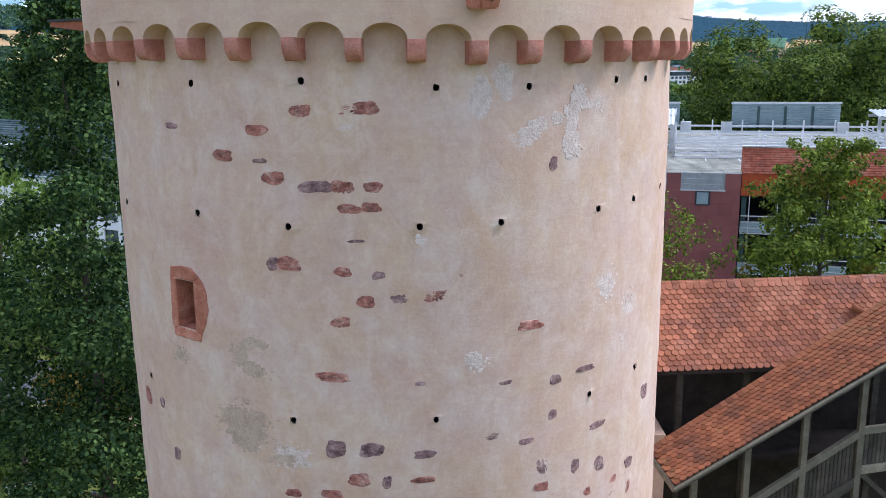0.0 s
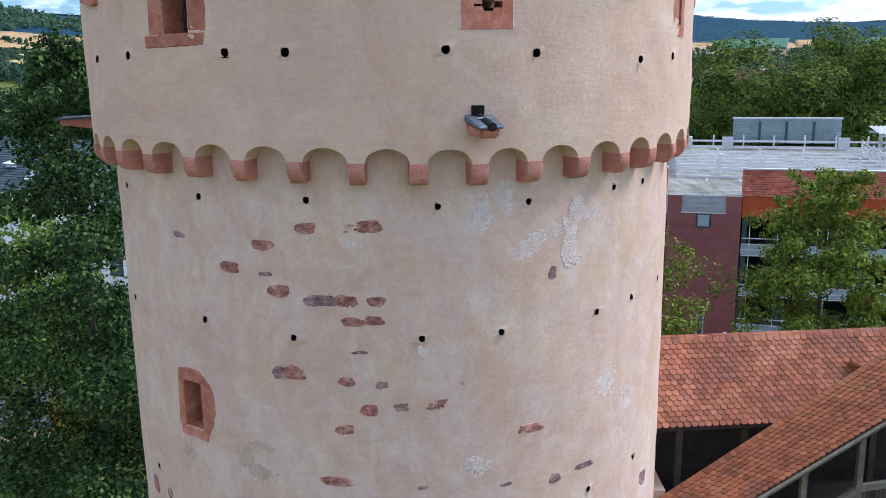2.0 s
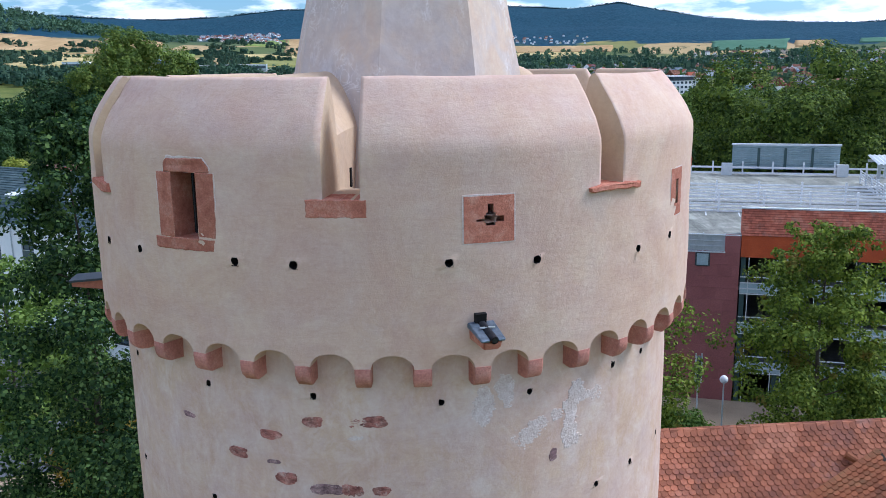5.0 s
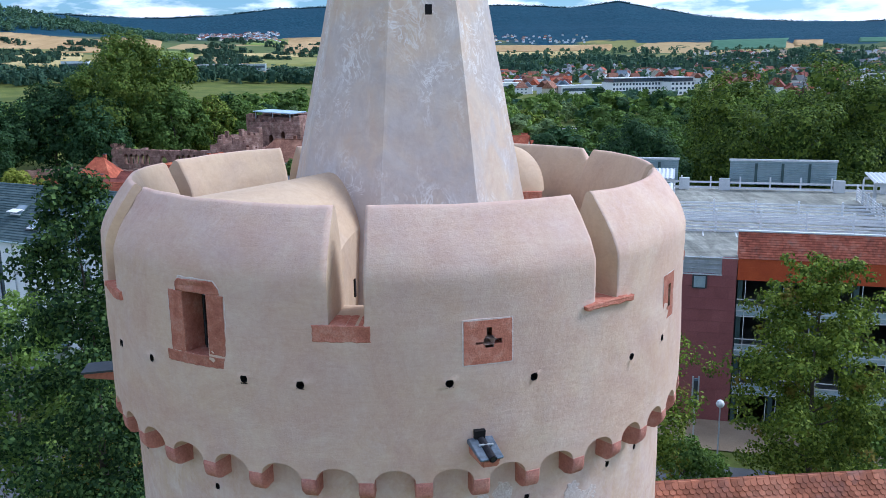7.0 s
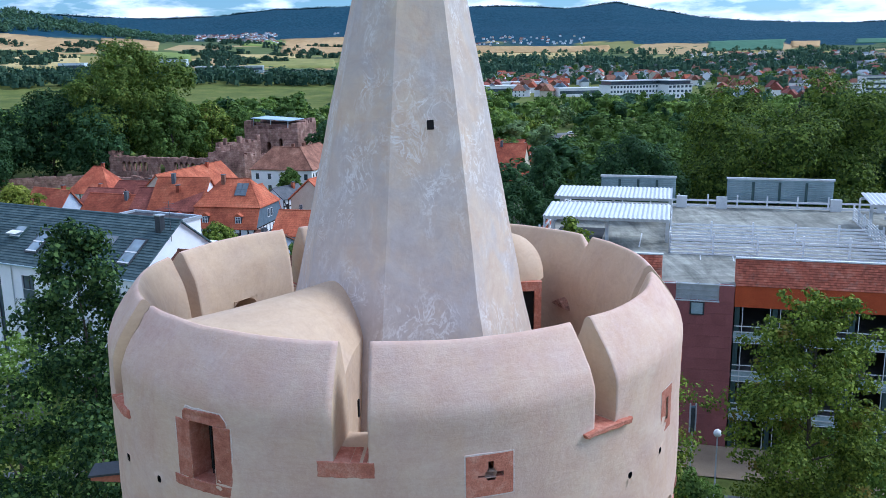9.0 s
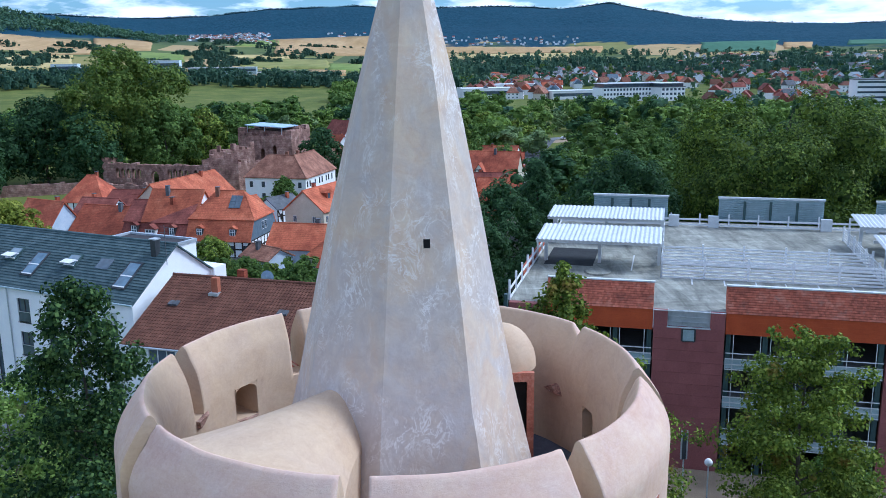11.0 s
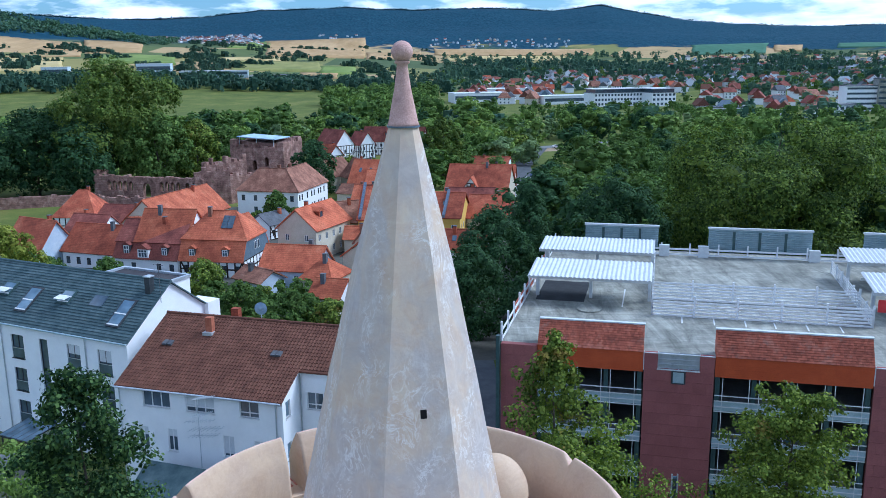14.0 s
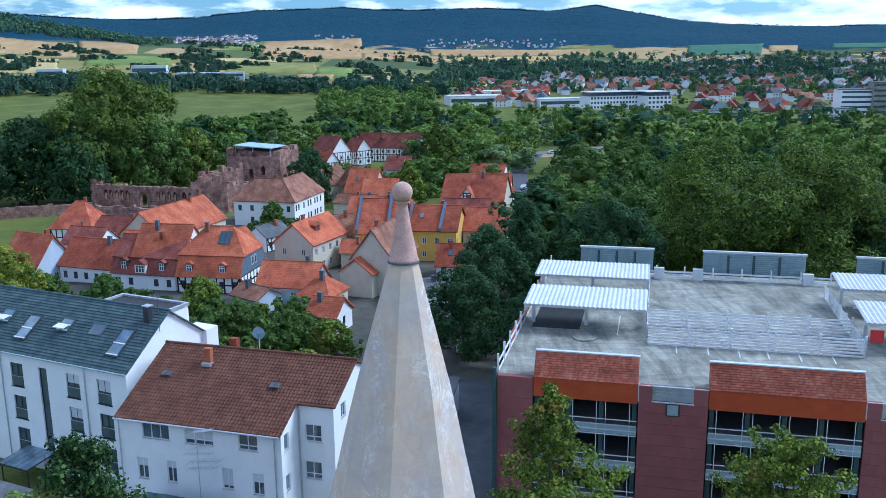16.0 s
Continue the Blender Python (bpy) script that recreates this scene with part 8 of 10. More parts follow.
# blue slate gable and solar panels of the orange mansard house
def mansard_extras():
    th = thing("solar_collector", (-43.4, 147.3, -1.8), -11, "dark blue solar panels lying on the orange roof", "solar panel")
    bm = bmesh.new()
    m = Matrix.Translation((7.6, 4.1, 9.05)) @ pose(0, 0, 0, 45, 0, 0)
    for i in range(2):
        for j in range(2):
            box(bm, -1.05 + 1.08 * i, -0.03 + 1.08 * i, -1.3 + 1.33 * j, 0.0 + 1.33 * j, 0.12, 0.22, m)
    part("panel", bm, GLASS, th)


mansard_extras()

# ---------------------------------------------------------------- castle ruin
ruin = thing("castle_ruin", (0, 0, 0), 0, "ruined red sandstone castle with a square keep and arcade", "castle")


def ruin_wall(a, b, z0, z1, thick, ops, seed, step=2.0, ragged=0.7, name="ruin_wall"):
    """A thick rubble wall between two plan points, with openings and a broken top."""
    a, b = Vector((*a, 0)), Vector((*b, 0))
    L = (b - a).length
    u = (b - a).normalized()
    n = Vector((-u.y, u.x, 0))
    place = lambda s, z, d: a + u * s + n * d + Vector((0, 0, z))
    back = lambda s, z, d: a + u * (L - s) + n * (thick - d) + Vector((0, 0, z))
    bm = bmesh.new()
    wall_sheet(bm, place, 0, L, z0, z1, ops, thick / 2)
    wall_sheet(bm, back, 0, L, z0, z1, [(L - o[1], L - o[0], o[2], o[3]) for o in ops], thick / 2)
    rnd = random.Random(seed)
    s = 0.0
    while s < L - 0.1:
        w = min(rnd.uniform(0.5, step), L - s)
        h = z1 + rnd.random() ** 2 * ragged
        top = bmesh.new()
        hexa(top, [place(s, z1 - 0.05, 0), place(s + w, z1 - 0.05, 0), place(s + w, z1 - 0.05, thick), place(s, z1 - 0.05, thick), place(s, h, 0.05), place(s + w, h, 0.05), place(s + w, h, thick), place(s, h, thick)])
        part("broken_course", top, RUIN, ruin)
        s += w
    for s in (0, L):
        bm.faces.new([bm.verts.new(place(s, z, d)) for z, d in ((z0, 0), (z0, thick), (z1, thick), (z1, 0))])
    part(name, bm, RUIN, ruin, "rough red sandstone rubble")


def arch_ops(s, w, z0, z1):
    return [(s - w / 2, s + w / 2, z0, z1 - w * 0.35), (s - w * 0.36, s + w * 0.36, z1 - w * 0.35, z1 - w * 0.12), (s - w * 0.2, s + w * 0.2, z1 - w * 0.12, z1)]


def castle():
    ops = []
    for s in (4.0, 5.9, 7.8, 9.7, 11.6):
        ops += arch_ops(s, 1.35, -2.6, 0.4)
    ops += arch_ops(17.0, 2.6, -4.2, 0.0)
    for s in (22.2, 24.1, 26.0, 27.9, 31.0, 33.0):
        ops += arch_ops(s, 1.3, -2.4, 0.6)
    ruin_wall((-98.5, 258.5), (-64.5, 246.5), -6.5, 1.6, 1.3, ops, 1)
    ruin_wall((-98.5, 258.5), (-97.0, 264.0), -6.5, 2.6, 1.3, (), 2)
    ruin_wall((-64.5, 250.0), (-55.0, 262.0), -6.5, 5.2, 1.4, arch_ops(4, 1.2, 0.5, 2.6), 3, 1.4, 2.6)
    ruin_wall((-66.5, 246.2), (-57.5, 250.5), -6.5, 3.6, 1.4, (), 4, 1.4, 2.2)
    ruin_wall((-57.5, 250.5), (-52.5, 258.0), -6.5, 1.6, 1.2, (), 5, 1.5, 1.5)
    keep = [(-62.0, 272.5), (-44.5, 266.5), (-40.5, 278.5), (-58.0, 284.5)]
    ops = arch_ops(8.4, 1.4, 1.2, 4.4) + arch_ops(12.6, 1.4, 2.4, 5.4)
    for k in range(4):
        ruin_wall(keep[k], keep[(k + 1) % 4], -6.5, 9.6 if k else 8.2, 2.2, ops if k == 0 else arch_ops(5, 1.2, 3, 5) if k == 1 else (), 10 + k, 2.2, 1.4, "keep_wall")
    bm = bmesh.new()
    m = Matrix.Translation((-52.0, 275.5, 10.9)) @ pose(0, 0, 0, 0, 3, -19)
    box(bm, -6.6, 6.6, -5.0, 5.0, 0, 0.25, m)
    part("keep_roof", bm, mottled("pale_blue_sheet_roof", (0.30, 0.42, 0.52), (0.42, 0.54, 0.63), 0.5, 10, 0.35), ruin, "pale blue flat protective roof")
    bm = bmesh.new()
    for x in (-6, 0, 6):
        for y in (-4.4, 4.4):
            beam(bm, m @ Vector((x, y, -3.5)), m @ Vector((x, y, 0)), 0.2)
    part("roof_post", bm, GALV, ruin)
    bm = bmesh.new()
    box(bm, -5.5, 5.5, -4, 4, -14, -1.2, m)
    part("keep_core", bm, RUIN, ruin)
    ruin_wall((-150.0, 236.0), (-97.5, 253.0), -6.5, -3.0, 1.0, (), 20, 2.5, 0.5, "curtain_wall")
    ruin_wall((-97.5, 250.0), (-76.0, 243.0), -6.5, -3.4, 1.0, (), 21, 1.5, 1.2, "curtain_wall")


castle()

# ---------------------------------------------------------------- trees
LEAF_DEEP = leaf_material("deep_green_leaves", (0.022, 0.052, 0.022), (0.050, 0.102, 0.040), (0.080, 0.145, 0.054))
LEAF_MID = leaf_material("green_leaves", (0.046, 0.088, 0.020), (0.108, 0.178, 0.040), (0.175, 0.255, 0.060))
LEAF_LIGHT = leaf_material("yellow_green_leaves", (0.052, 0.086, 0.016), (0.150, 0.210, 0.034), (0.310, 0.370, 0.062), (0.24, 0.14, 0.035))
LEAF_NEAR = leaf_material("dark_glossy_leaves", (0.009, 0.026, 0.011), (0.036, 0.074, 0.025), (0.125, 0.192, 0.056))
# far rows: shade and the blue of distance put into the leaf colour
LEAF_BAND = leaf_material("shaded_green_leaves", (0.034, 0.080, 0.058), (0.066, 0.125, 0.082), (0.105, 0.170, 0.100))
LEAF_PARK = leaf_material("fresh_green_leaves", (0.080, 0.135, 0.028), (0.175, 0.265, 0.058), (0.275, 0.370, 0.085))
LEAF_WILLOW = leaf_material("grey_green_willow_leaves", (0.120, 0.180, 0.075), (0.215, 0.300, 0.125), (0.310, 0.400, 0.165))
# next two leaf colours carry the blue of the distance haze
LEAF_FAR = leaf_material("hazed_foliage", (0.056, 0.118, 0.086), (0.100, 0.180, 0.112), (0.155, 0.240, 0.135))
LEAF_HILL = leaf_material("hazed_hill_wood", (0.012, 0.046, 0.066), (0.018, 0.060, 0.084), (0.026, 0.076, 0.098))
LEAF_OAK = leaf_material("dark_olive_leaves", (0.028, 0.054, 0.012), (0.098, 0.150, 0.026), (0.235, 0.295, 0.046))
LEAF_OLIVE = leaf_material("olive_green_leaves", (0.052, 0.092, 0.018), (0.105, 0.152, 0.028), (0.180, 0.225, 0.042))
BARK = mottled("grey_bark", (0.05, 0.04, 0.032), (0.12, 0.10, 0.08), 3, 25, 0.95, 0.8, 0.02)


def quads(centres, sizes, rng, outward=None, droop=0.5):
    """Small leaf faces at the given places, turned at random but mostly facing out and up."""
    n = len(centres)
    nrm = rng.normal(size=(n, 3))
    nrm /= np.linalg.norm(nrm, axis=1, keepdims=True)
    if outward is not None:
        nrm = nrm + 1.5 * outward
    nrm[:, 2] += droop
    nrm /= np.linalg.norm(nrm, axis=1, keepdims=True)
    t = np.cross(nrm, rng.normal(size=(n, 3)))
    t /= np.linalg.norm(t, axis=1, keepdims=True) + 1e-9
    b = np.cross(nrm, t)
    s = sizes[:, None] * 0.5
    asp = rng.uniform(0.6, 1.0, size=(n, 1))
    return np.stack([centres - t * s, centres - b * s * asp, centres + t * s, centres + b * s * asp], 1)


def crown_points(rng, clumps, leaves, spread, flat=0.8):
    """Leaf places in clumps: clumps is rows of x, y, z, radius."""
    share = clumps[:, 3] ** 1.6
    k = rng.choice(len(clumps), leaves, p=share / share.sum())
    d = rng.normal(size=(leaves, 3))
    d /= np.linalg.norm(d, axis=1, keepdims=True)
    r = rng.uniform(0.25, 1.0, size=(leaves, 1)) ** 0.5
    off = d * r * clumps[k, 3:4] * spread
    off[:, 2] *= flat
    return clumps[k, :3] + off, d


def leaf_tris(centres, sizes, rng, outward, droop=0.3, loose=0.45):
    """Three-cornered leaf faces that lie over a clump's outside."""
    n = len(centres)
    nrm = rng.normal(size=(n, 3)) * loose * 0.6 + outward
    nrm[:, 2] += droop
    nrm /= np.linalg.norm(nrm, axis=1, keepdims=True) + 1e-9
    t = np.cross(nrm, rng.normal(size=(n, 3)))
    t /= np.linalg.norm(t, axis=1, keepdims=True) + 1e-9
    b = np.cross(nrm, t)
    s = sizes[:, None] * 0.62
    return np.stack([centres - t * s, centres + t * s * 0.55 - b * s * 0.75, centres + t * s * 0.55 + b * s * 0.75], 1)


def sphere_quads(k):
    """A unit ball as six curved squares of k by k faces."""
    out = []
    g = np.linspace(-1, 1, k + 1)
    for ax in range(3):
        for sg in (-1, 1):
            for i in range(k):
                for j in range(k):
                    q = []
                    for u, v in ((g[i], g[j]), (g[i + 1], g[j]), (g[i + 1], g[j + 1]), (g[i], g[j + 1])):
                        p = [0.0, 0.0, 0.0]
                        p[ax], p[(ax + 1) % 3], p[(ax + 2) % 3] = sg, u, v
                        n = math.sqrt(p[0] ** 2 + p[1] ** 2 + p[2] ** 2)
                        q.append([c / n for c in p])
                    out.append(q if sg > 0 else q[::-1])
    return np.array(out)


def dense_crown(rng, clumps, leaves, size, k=3, twigs=12, core_r=0.56):
    """A closed crown: a core in each clump, smaller twig clumps over it, and leaves lying over those."""
    mid = clumps[:, :3].mean(0)
    ball = sphere_quads(k)
    rows = []
    for x, y, z, r in clumps:
        ph = rng.uniform(0, 6.28, 3)
        lump = 1 + 0.14 * np.sin(4 * ball[..., 0] + ph[0]) * np.sin(4 * ball[..., 1] + ph[1]) + 0.10 * np.sin(7 * ball[..., 2] + ph[2])
        rows.append(ball * lump[..., None] * r * core_r * np.array([1, 1, 0.9]) + np.array([x, y, z]))
    core = np.concatenate(rows)
    d = rng.normal(size=(len(clumps), twigs, 3))
    d[..., 2] += 0.3
    out = clumps[:, None, :3] - mid
    d += 0.8 * out / (np.linalg.norm(out, axis=2, keepdims=True) + 1e-6)
    d /= np.linalg.norm(d, axis=2, keepdims=True)
    tr = clumps[:, None, 3] * rng.uniform(0.26, 0.46, (len(clumps), twigs))
    tw = clumps[:, None, :3] + d * clumps[:, None, 3:4] * rng.uniform(0.62, 0.92, (len(clumps), twigs, 1)) * np.array([1, 1, 0.86])
    tw, tr, d = tw.reshape(-1, 3), tr.reshape(-1), d.reshape(-1, 3)
    idx = rng.choice(len(tr), leaves, p=tr**2 / (tr**2).sum())
    e = rng.normal(size=(leaves, 3)) * 0.75 + d[idx] * 0.7
    e[:, 2] += 0.2
    e /= np.linalg.norm(e, axis=1, keepdims=True)
    p = tw[idx] + e * (tr[idx] * rng.uniform(0.72, 1.12, leaves))[:, None]
    return core, leaf_tris(p, size * rng.uniform(0.6, 1.4, leaves), rng, 0.65 * e + 0.35 * d[idx])


def leaf_mesh(name, q, t, material):
    """One mesh out of four-cornered faces q and three-cornered faces t."""
    a, b = len(q), len(t)
    me = bpy.data.meshes.new(name)
    me.vertices.add(4 * a + 3 * b)
    me.vertices.foreach_set("co", np.concatenate([q.reshape(-1), t.reshape(-1)]).astype(np.float32))
    me.loops.add(4 * a + 3 * b)
    me.loops.foreach_set("vertex_index", np.arange(4 * a + 3 * b, dtype=np.int32))
    me.polygons.add(a + b)
    me.polygons.foreach_set("loop_start", np.concatenate([np.arange(0, 4 * a, 4), 4 * a + np.arange(0, 3 * b, 3)]).astype(np.int32))
    me.update(calc_edges=True)
    me.validate()
    me.materials.append(material)
    return me


NO_TRIS = np.zeros((0, 3, 3))


def crown_clumps(rng, shape, height, radius, base, n):
    """Clump centres for a crown: 'cone' narrows upwards, 'round' is a broad uneven dome."""
    out = []
    lobes = rng.uniform(0, 6.28, 3)
    while len(out) < n:
        v = rng.uniform(0, 1)
        if shape == "cone":
            rad = radius * (1 - v) ** 0.65 * (0.55 + 0.45 * min(1, v * 5))
        elif shape == "column":
            rad = radius * math.sin(math.pi * (0.12 + 0.86 * v)) ** 0.7
        else:
            rad = radius * math.sqrt(max(0.02, 1 - (2 * v - 0.85) ** 2 / 1.35))
        a = rng.uniform(0, 6.283)
        rad *= 1 + 0.16 * math.sin(2 * a + lobes[0]) + 0.14 * math.sin(3 * a + lobes[1] + 5 * v)
        r = rad * rng.uniform(0.1, 1.0) ** 0.45
        z = base + (height - base) * v
        out.append((r * math.cos(a), r * math.sin(a), z, radius * rng.uniform(0.13, 0.27)))
    return np.array(out)


def crown_lobes(rng, shape, height, radius, base, n):
    """Clumps over the outside of a crown, in an uneven domed outline, with some inside to close it."""
    out = []
    ph = rng.uniform(0, 6.28, 4)
    for i in range(n):
        v = (i + rng.uniform(0.1, 0.9)) / n
        a = i * 2.399 + rng.normal() * 0.25
        if shape == "cone":
            rad = radius * (1 - v) ** 0.7 * (0.6 + 0.4 * min(1, v * 5))
        elif shape == "column":
            rad = radius * math.sin(math.pi * (0.14 + 0.82 * v)) ** 0.7
        else:
            rad = radius * math.sqrt(max(0.03, 1 - (2 * v - 0.8) ** 2 / 1.48))
        rad *= 1 + 0.14 * math.sin(2 * a + ph[0]) + 0.12 * math.sin(3 * a + ph[1] + 5 * v)
        cr = radius * rng.uniform(0.20, 0.36) * (1.0 if shape == "round" else 0.9)
        rr = max(0.0, rad - cr * rng.uniform(0.5, 1.0))
        z = base + cr * 0.6 + (height - base - 1.4 * cr) * v
        out.append((rr * math.cos(a), rr * math.sin(a), z, cr))
    for v in (0.25, 0.5, 0.7):
        k = 0.50 * radius * ((1 - v) if shape == "cone" else 1)
        out.append((0.1 * radius * math.sin(ph[2] + 9 * v), 0.1 * radius * math.cos(ph[3] + 9 * v), base + (height - base) * v, k))
    return np.array(out)


def great_lobes(rng, shape, height, radius, base, n):
    """An old broad crown: a few great boughs, each with its own dome of clumps, and gaps between them."""
    out = []
    boughs = 11
    for i in range(boughs):
        v = (i + 0.5) / boughs
        a = i * 2.399 + rng.normal() * 0.3
        reach = radius * math.sqrt(max(0.02, 1 - (1.9 * v - 0.75) ** 2 / 1.45)) * rng.uniform(0.5, 0.72)
        br = radius * rng.uniform(0.38, 0.52)
        c = np.array((reach * math.cos(a), reach * math.sin(a), base + br * 0.6 + (height - base - 1.55 * br) * v))
        m = max(6, n // boughs)
        for k in range(m):
            d = rng.normal(size=3) + 0.7 * np.array((math.cos(a), math.sin(a), 0.5))
            d[2] = abs(d[2]) * 0.9 - 0.15
            d /= np.linalg.norm(d)
            cr = br * rng.uniform(0.30, 0.48)
            out.append((*(c + d * (br - cr * 0.6) * np.array((1, 1, 0.85))), cr))
        out.append((*c, br * 0.75))
    out.append((0, 0, base + (height - base) * 0.45, radius * 0.5))
    return np.array(out)


def sprays(rng, shape, height, radius, base, n):
    """Leaf clumps strung along side branches that rise and droop, with gaps between them."""
    out = []
    for i in range(n):
        v = ((i + rng.uniform(0, 1)) / n) ** 0.9
        a = i * 2.399 + rng.normal() * 0.4
        if shape == "cone":
            reach = radius * (1 - v) ** 0.8 * (0.5 + 0.5 * min(1, v * 6)) + 0.25
        elif shape == "spindle":
            reach = radius * (1 - v) ** 0.5 * (0.6 + 0.4 * min(1, v * 6)) + 0.2
        else:
            reach = radius * math.sin(math.pi * (0.12 + 0.82 * v)) ** 0.6 + 0.2
        reach *= rng.uniform(0.65, 1.15)
        z = base + (height - base) * v * 0.97
        rise = rng.uniform(-0.1, 0.45)
        for k in (0.35, 0.6, 0.8, 0.95, 1.05):
            r = reach * k
            out.append((r * math.cos(a) + rng.normal() * 0.12 * reach, r * math.sin(a) + rng.normal() * 0.12 * reach, z + rise * r - 0.25 * rise * r * k + rng.normal() * 0.2, max(0.3, reach * rng.uniform(0.10, 0.20))))
    return np.array(out)


def limbs(bm, rng, height, radius, base, trunk):
    """A tapered, slightly bent trunk with side limbs."""
    pts = [Vector((0, 0, -0.4))]
    n = 7
    for i in range(1, n + 1):
        k = i / n
        pts.append(Vector((rng.normal() * 0.05 * radius * k, rng.normal() * 0.05 * radius * k, height * 0.9 * k)))
    for i in range(n):
        tube(bm, pts[i], pts[i + 1], trunk * (1 - i / n) + 0.02, trunk * (1 - (i + 1) / n) + 0.02, 8, False)
    for i in range(14):
        z = base * 0.7 + (height * 0.85 - base * 0.7) * i / 14
        k = z / (height * 0.9)
        a = rng.uniform(0, 6.283)
        f = min(n - 1, int(k * n))
        p = pts[f].lerp(pts[f + 1], k * n - f)
        ln = radius * rng.uniform(0.5, 0.85) * (1 - 0.6 * k)
        q = p + Vector((math.cos(a) * ln, math.sin(a) * ln, ln * rng.uniform(0.4, 0.9)))
        tube(bm, p, q, trunk * 0.35 * (1 - k) + 0.03, 0.015, 6, False)


def tree(at, height, radius, shape, leaves, size, material, seed, label, base=None, trunk=None, clumps=90, spread=1.25, name="tree", group="", dense=False, airy=False):
    rng = np.random.default_rng(seed)
    base = height * 0.16 if base is None else base
    th = thing(name, at, 0, label, name, group)
    bm = bmesh.new()
    limbs(bm, rng, height, radius, base, trunk or height * 0.014 + 0.05)
    part("trunk", bm, BARK, th)
    if dense:
        place = great_lobes if shape == "broad" else crown_lobes
        q, t3 = dense_crown(rng, place(rng, shape, height, radius, base, clumps), leaves, size, 3, 16 if shape == "broad" else 24, 0.36)
    else:
        place = sprays if airy else crown_clumps
        p, d = crown_points(rng, place(rng, shape, height, radius, base, clumps), leaves, spread)
        q, t3 = quads(p, size * rng.uniform(0.6, 1.35, leaves), rng, d), NO_TRIS
    ob = new("crown", leaf_mesh("crown", q, t3, material))
    ob.parent = th
    return th


# beside the tower and in front of the garage
tree((-13.7, 32.0, -0.65), 24.6, 4.7, "spindle", 68000, 0.17, LEAF_NEAR, 1, "tall slender broadleaf tree with dark glossy leaves", 2.5, 0.3, 110, 1.75, airy=True)
tree((-21.1, 40.0, -0.65), 17.2, 3.7, "column", 17000, 0.2, LEAF_PARK, 2, "open fresh green broadleaf tree beside the road", 7.0, 0.2, 70, 1.35, airy=True)
tree((-10.6, 38.0, -0.65), 12.5, 3.0, "round", 26000, 0.19, LEAF_DEEP, 12, "low dark green tree in the shade", 1.0, 0.2, 120, 1.4)
tree((5.95, 41.2, -0.65), 22.6, 5.7, "cone", 34000, 0.2, LEAF_LIGHT, 3, "airy yellow-green ash tree with open branches", 4.5, 0.22, 80, 1.5, airy=True)
tree((9.4, 43.0, -0.65), 16.5, 3.0, "column", 12000, 0.17, LEAF_LIGHT, 13, "slim open yellow-green ash tree", 4.0, 0.16, 60, 1.5, airy=True)
tree((20.4, 46.0, -0.65), 17.3, 3.5, "column", 34000, 0.2, LEAF_LIGHT, 4, "rounded yellow-green ash tree before the garage", 2.6, 0.25, 90, 1.5, airy=True)
tree((11.6, 46.5, -0.65), 6.6, 2.2, "round", 7000, 0.22, LEAF_MID, 5, "bushy green shrub by the path", 0.4, 0.1, 60, 1.3)
tree((14.5, 50.0, -0.65), 4.6, 2.8, "round", 7000, 0.22, LEAF_MID, 6, "low green shrub beside the path", 0.3, 0.1, 60, 1.3)
tree((25.5, 52.0, -0.65), 6.0, 3.5, "round", 8000, 0.24, LEAF_MID, 7, "low spreading green tree", 0.8, 0.12, 70, 1.3)
tree((-23.5, 44.5, -0.65), 2.6, 2.8, "round", 9000, 0.22, LEAF_MID, 8, "low green hedge bush by the road", 0.0, 0.1, 90, 1.2)
tree((-21.4, 50.0, -0.65), 5.2, 3.0, "round", 7000, 0.24, leaf_material("yellow_leaves", (0.20, 0.14, 0.02), (0.33, 0.22, 0.03), (0.42, 0.30, 0.05)), 9, "rounded ornamental shrub with yellow leaves", 0.3, 0.1, 50, 1.2)


def flowering_bush(at, seed, label, petal):
    """A shrub with pale flower heads."""
    th = tree(at, 3.0, 2.0, "round", 6000, 0.16, LEAF_MID, seed, label, 0.2, 0.06, 60, 1.2, "bush")
    rng = np.random.default_rng(seed + 50)
    bm = bmesh.new()
    bmesh.ops.create_icosphere(bm, subdivisions=2, radius=0.13)
    for v in bm.verts:
        v.co += Vector(rng.normal(size=3) * 0.02)
    me = link_mesh("flower_head", bm, petal)
    for _ in range(46):
        a, r = rng.uniform(0, 6.28), 1.9 * rng.uniform(0, 1) ** 0.5
        k = rng.uniform(0.7, 1.2)
        again("flower_head", me, th, pose(r * math.cos(a), r * math.sin(a), 3.05 - 0.25 * r + rng.uniform(-0.15, 0.12), 0, 0, 360 * k) @ Matrix.Scale(k, 4))


PETAL = mottled("cream_petals", (0.55, 0.58, 0.42), (0.75, 0.76, 0.66), 8, 60, 0.8, 0.4)
flowering_bush((-18.7, 35.8, -0.65), 31, "hydrangea bush with creamy white flower heads", PETAL)
flowering_bush((-14.4, 35.9, -0.85), 32, "leafy bush with faded flower heads", mottled("faded_petals", (0.22, 0.22, 0.22), (0.34, 0.33, 0.30), 8, 60, 0.8, 0.4))

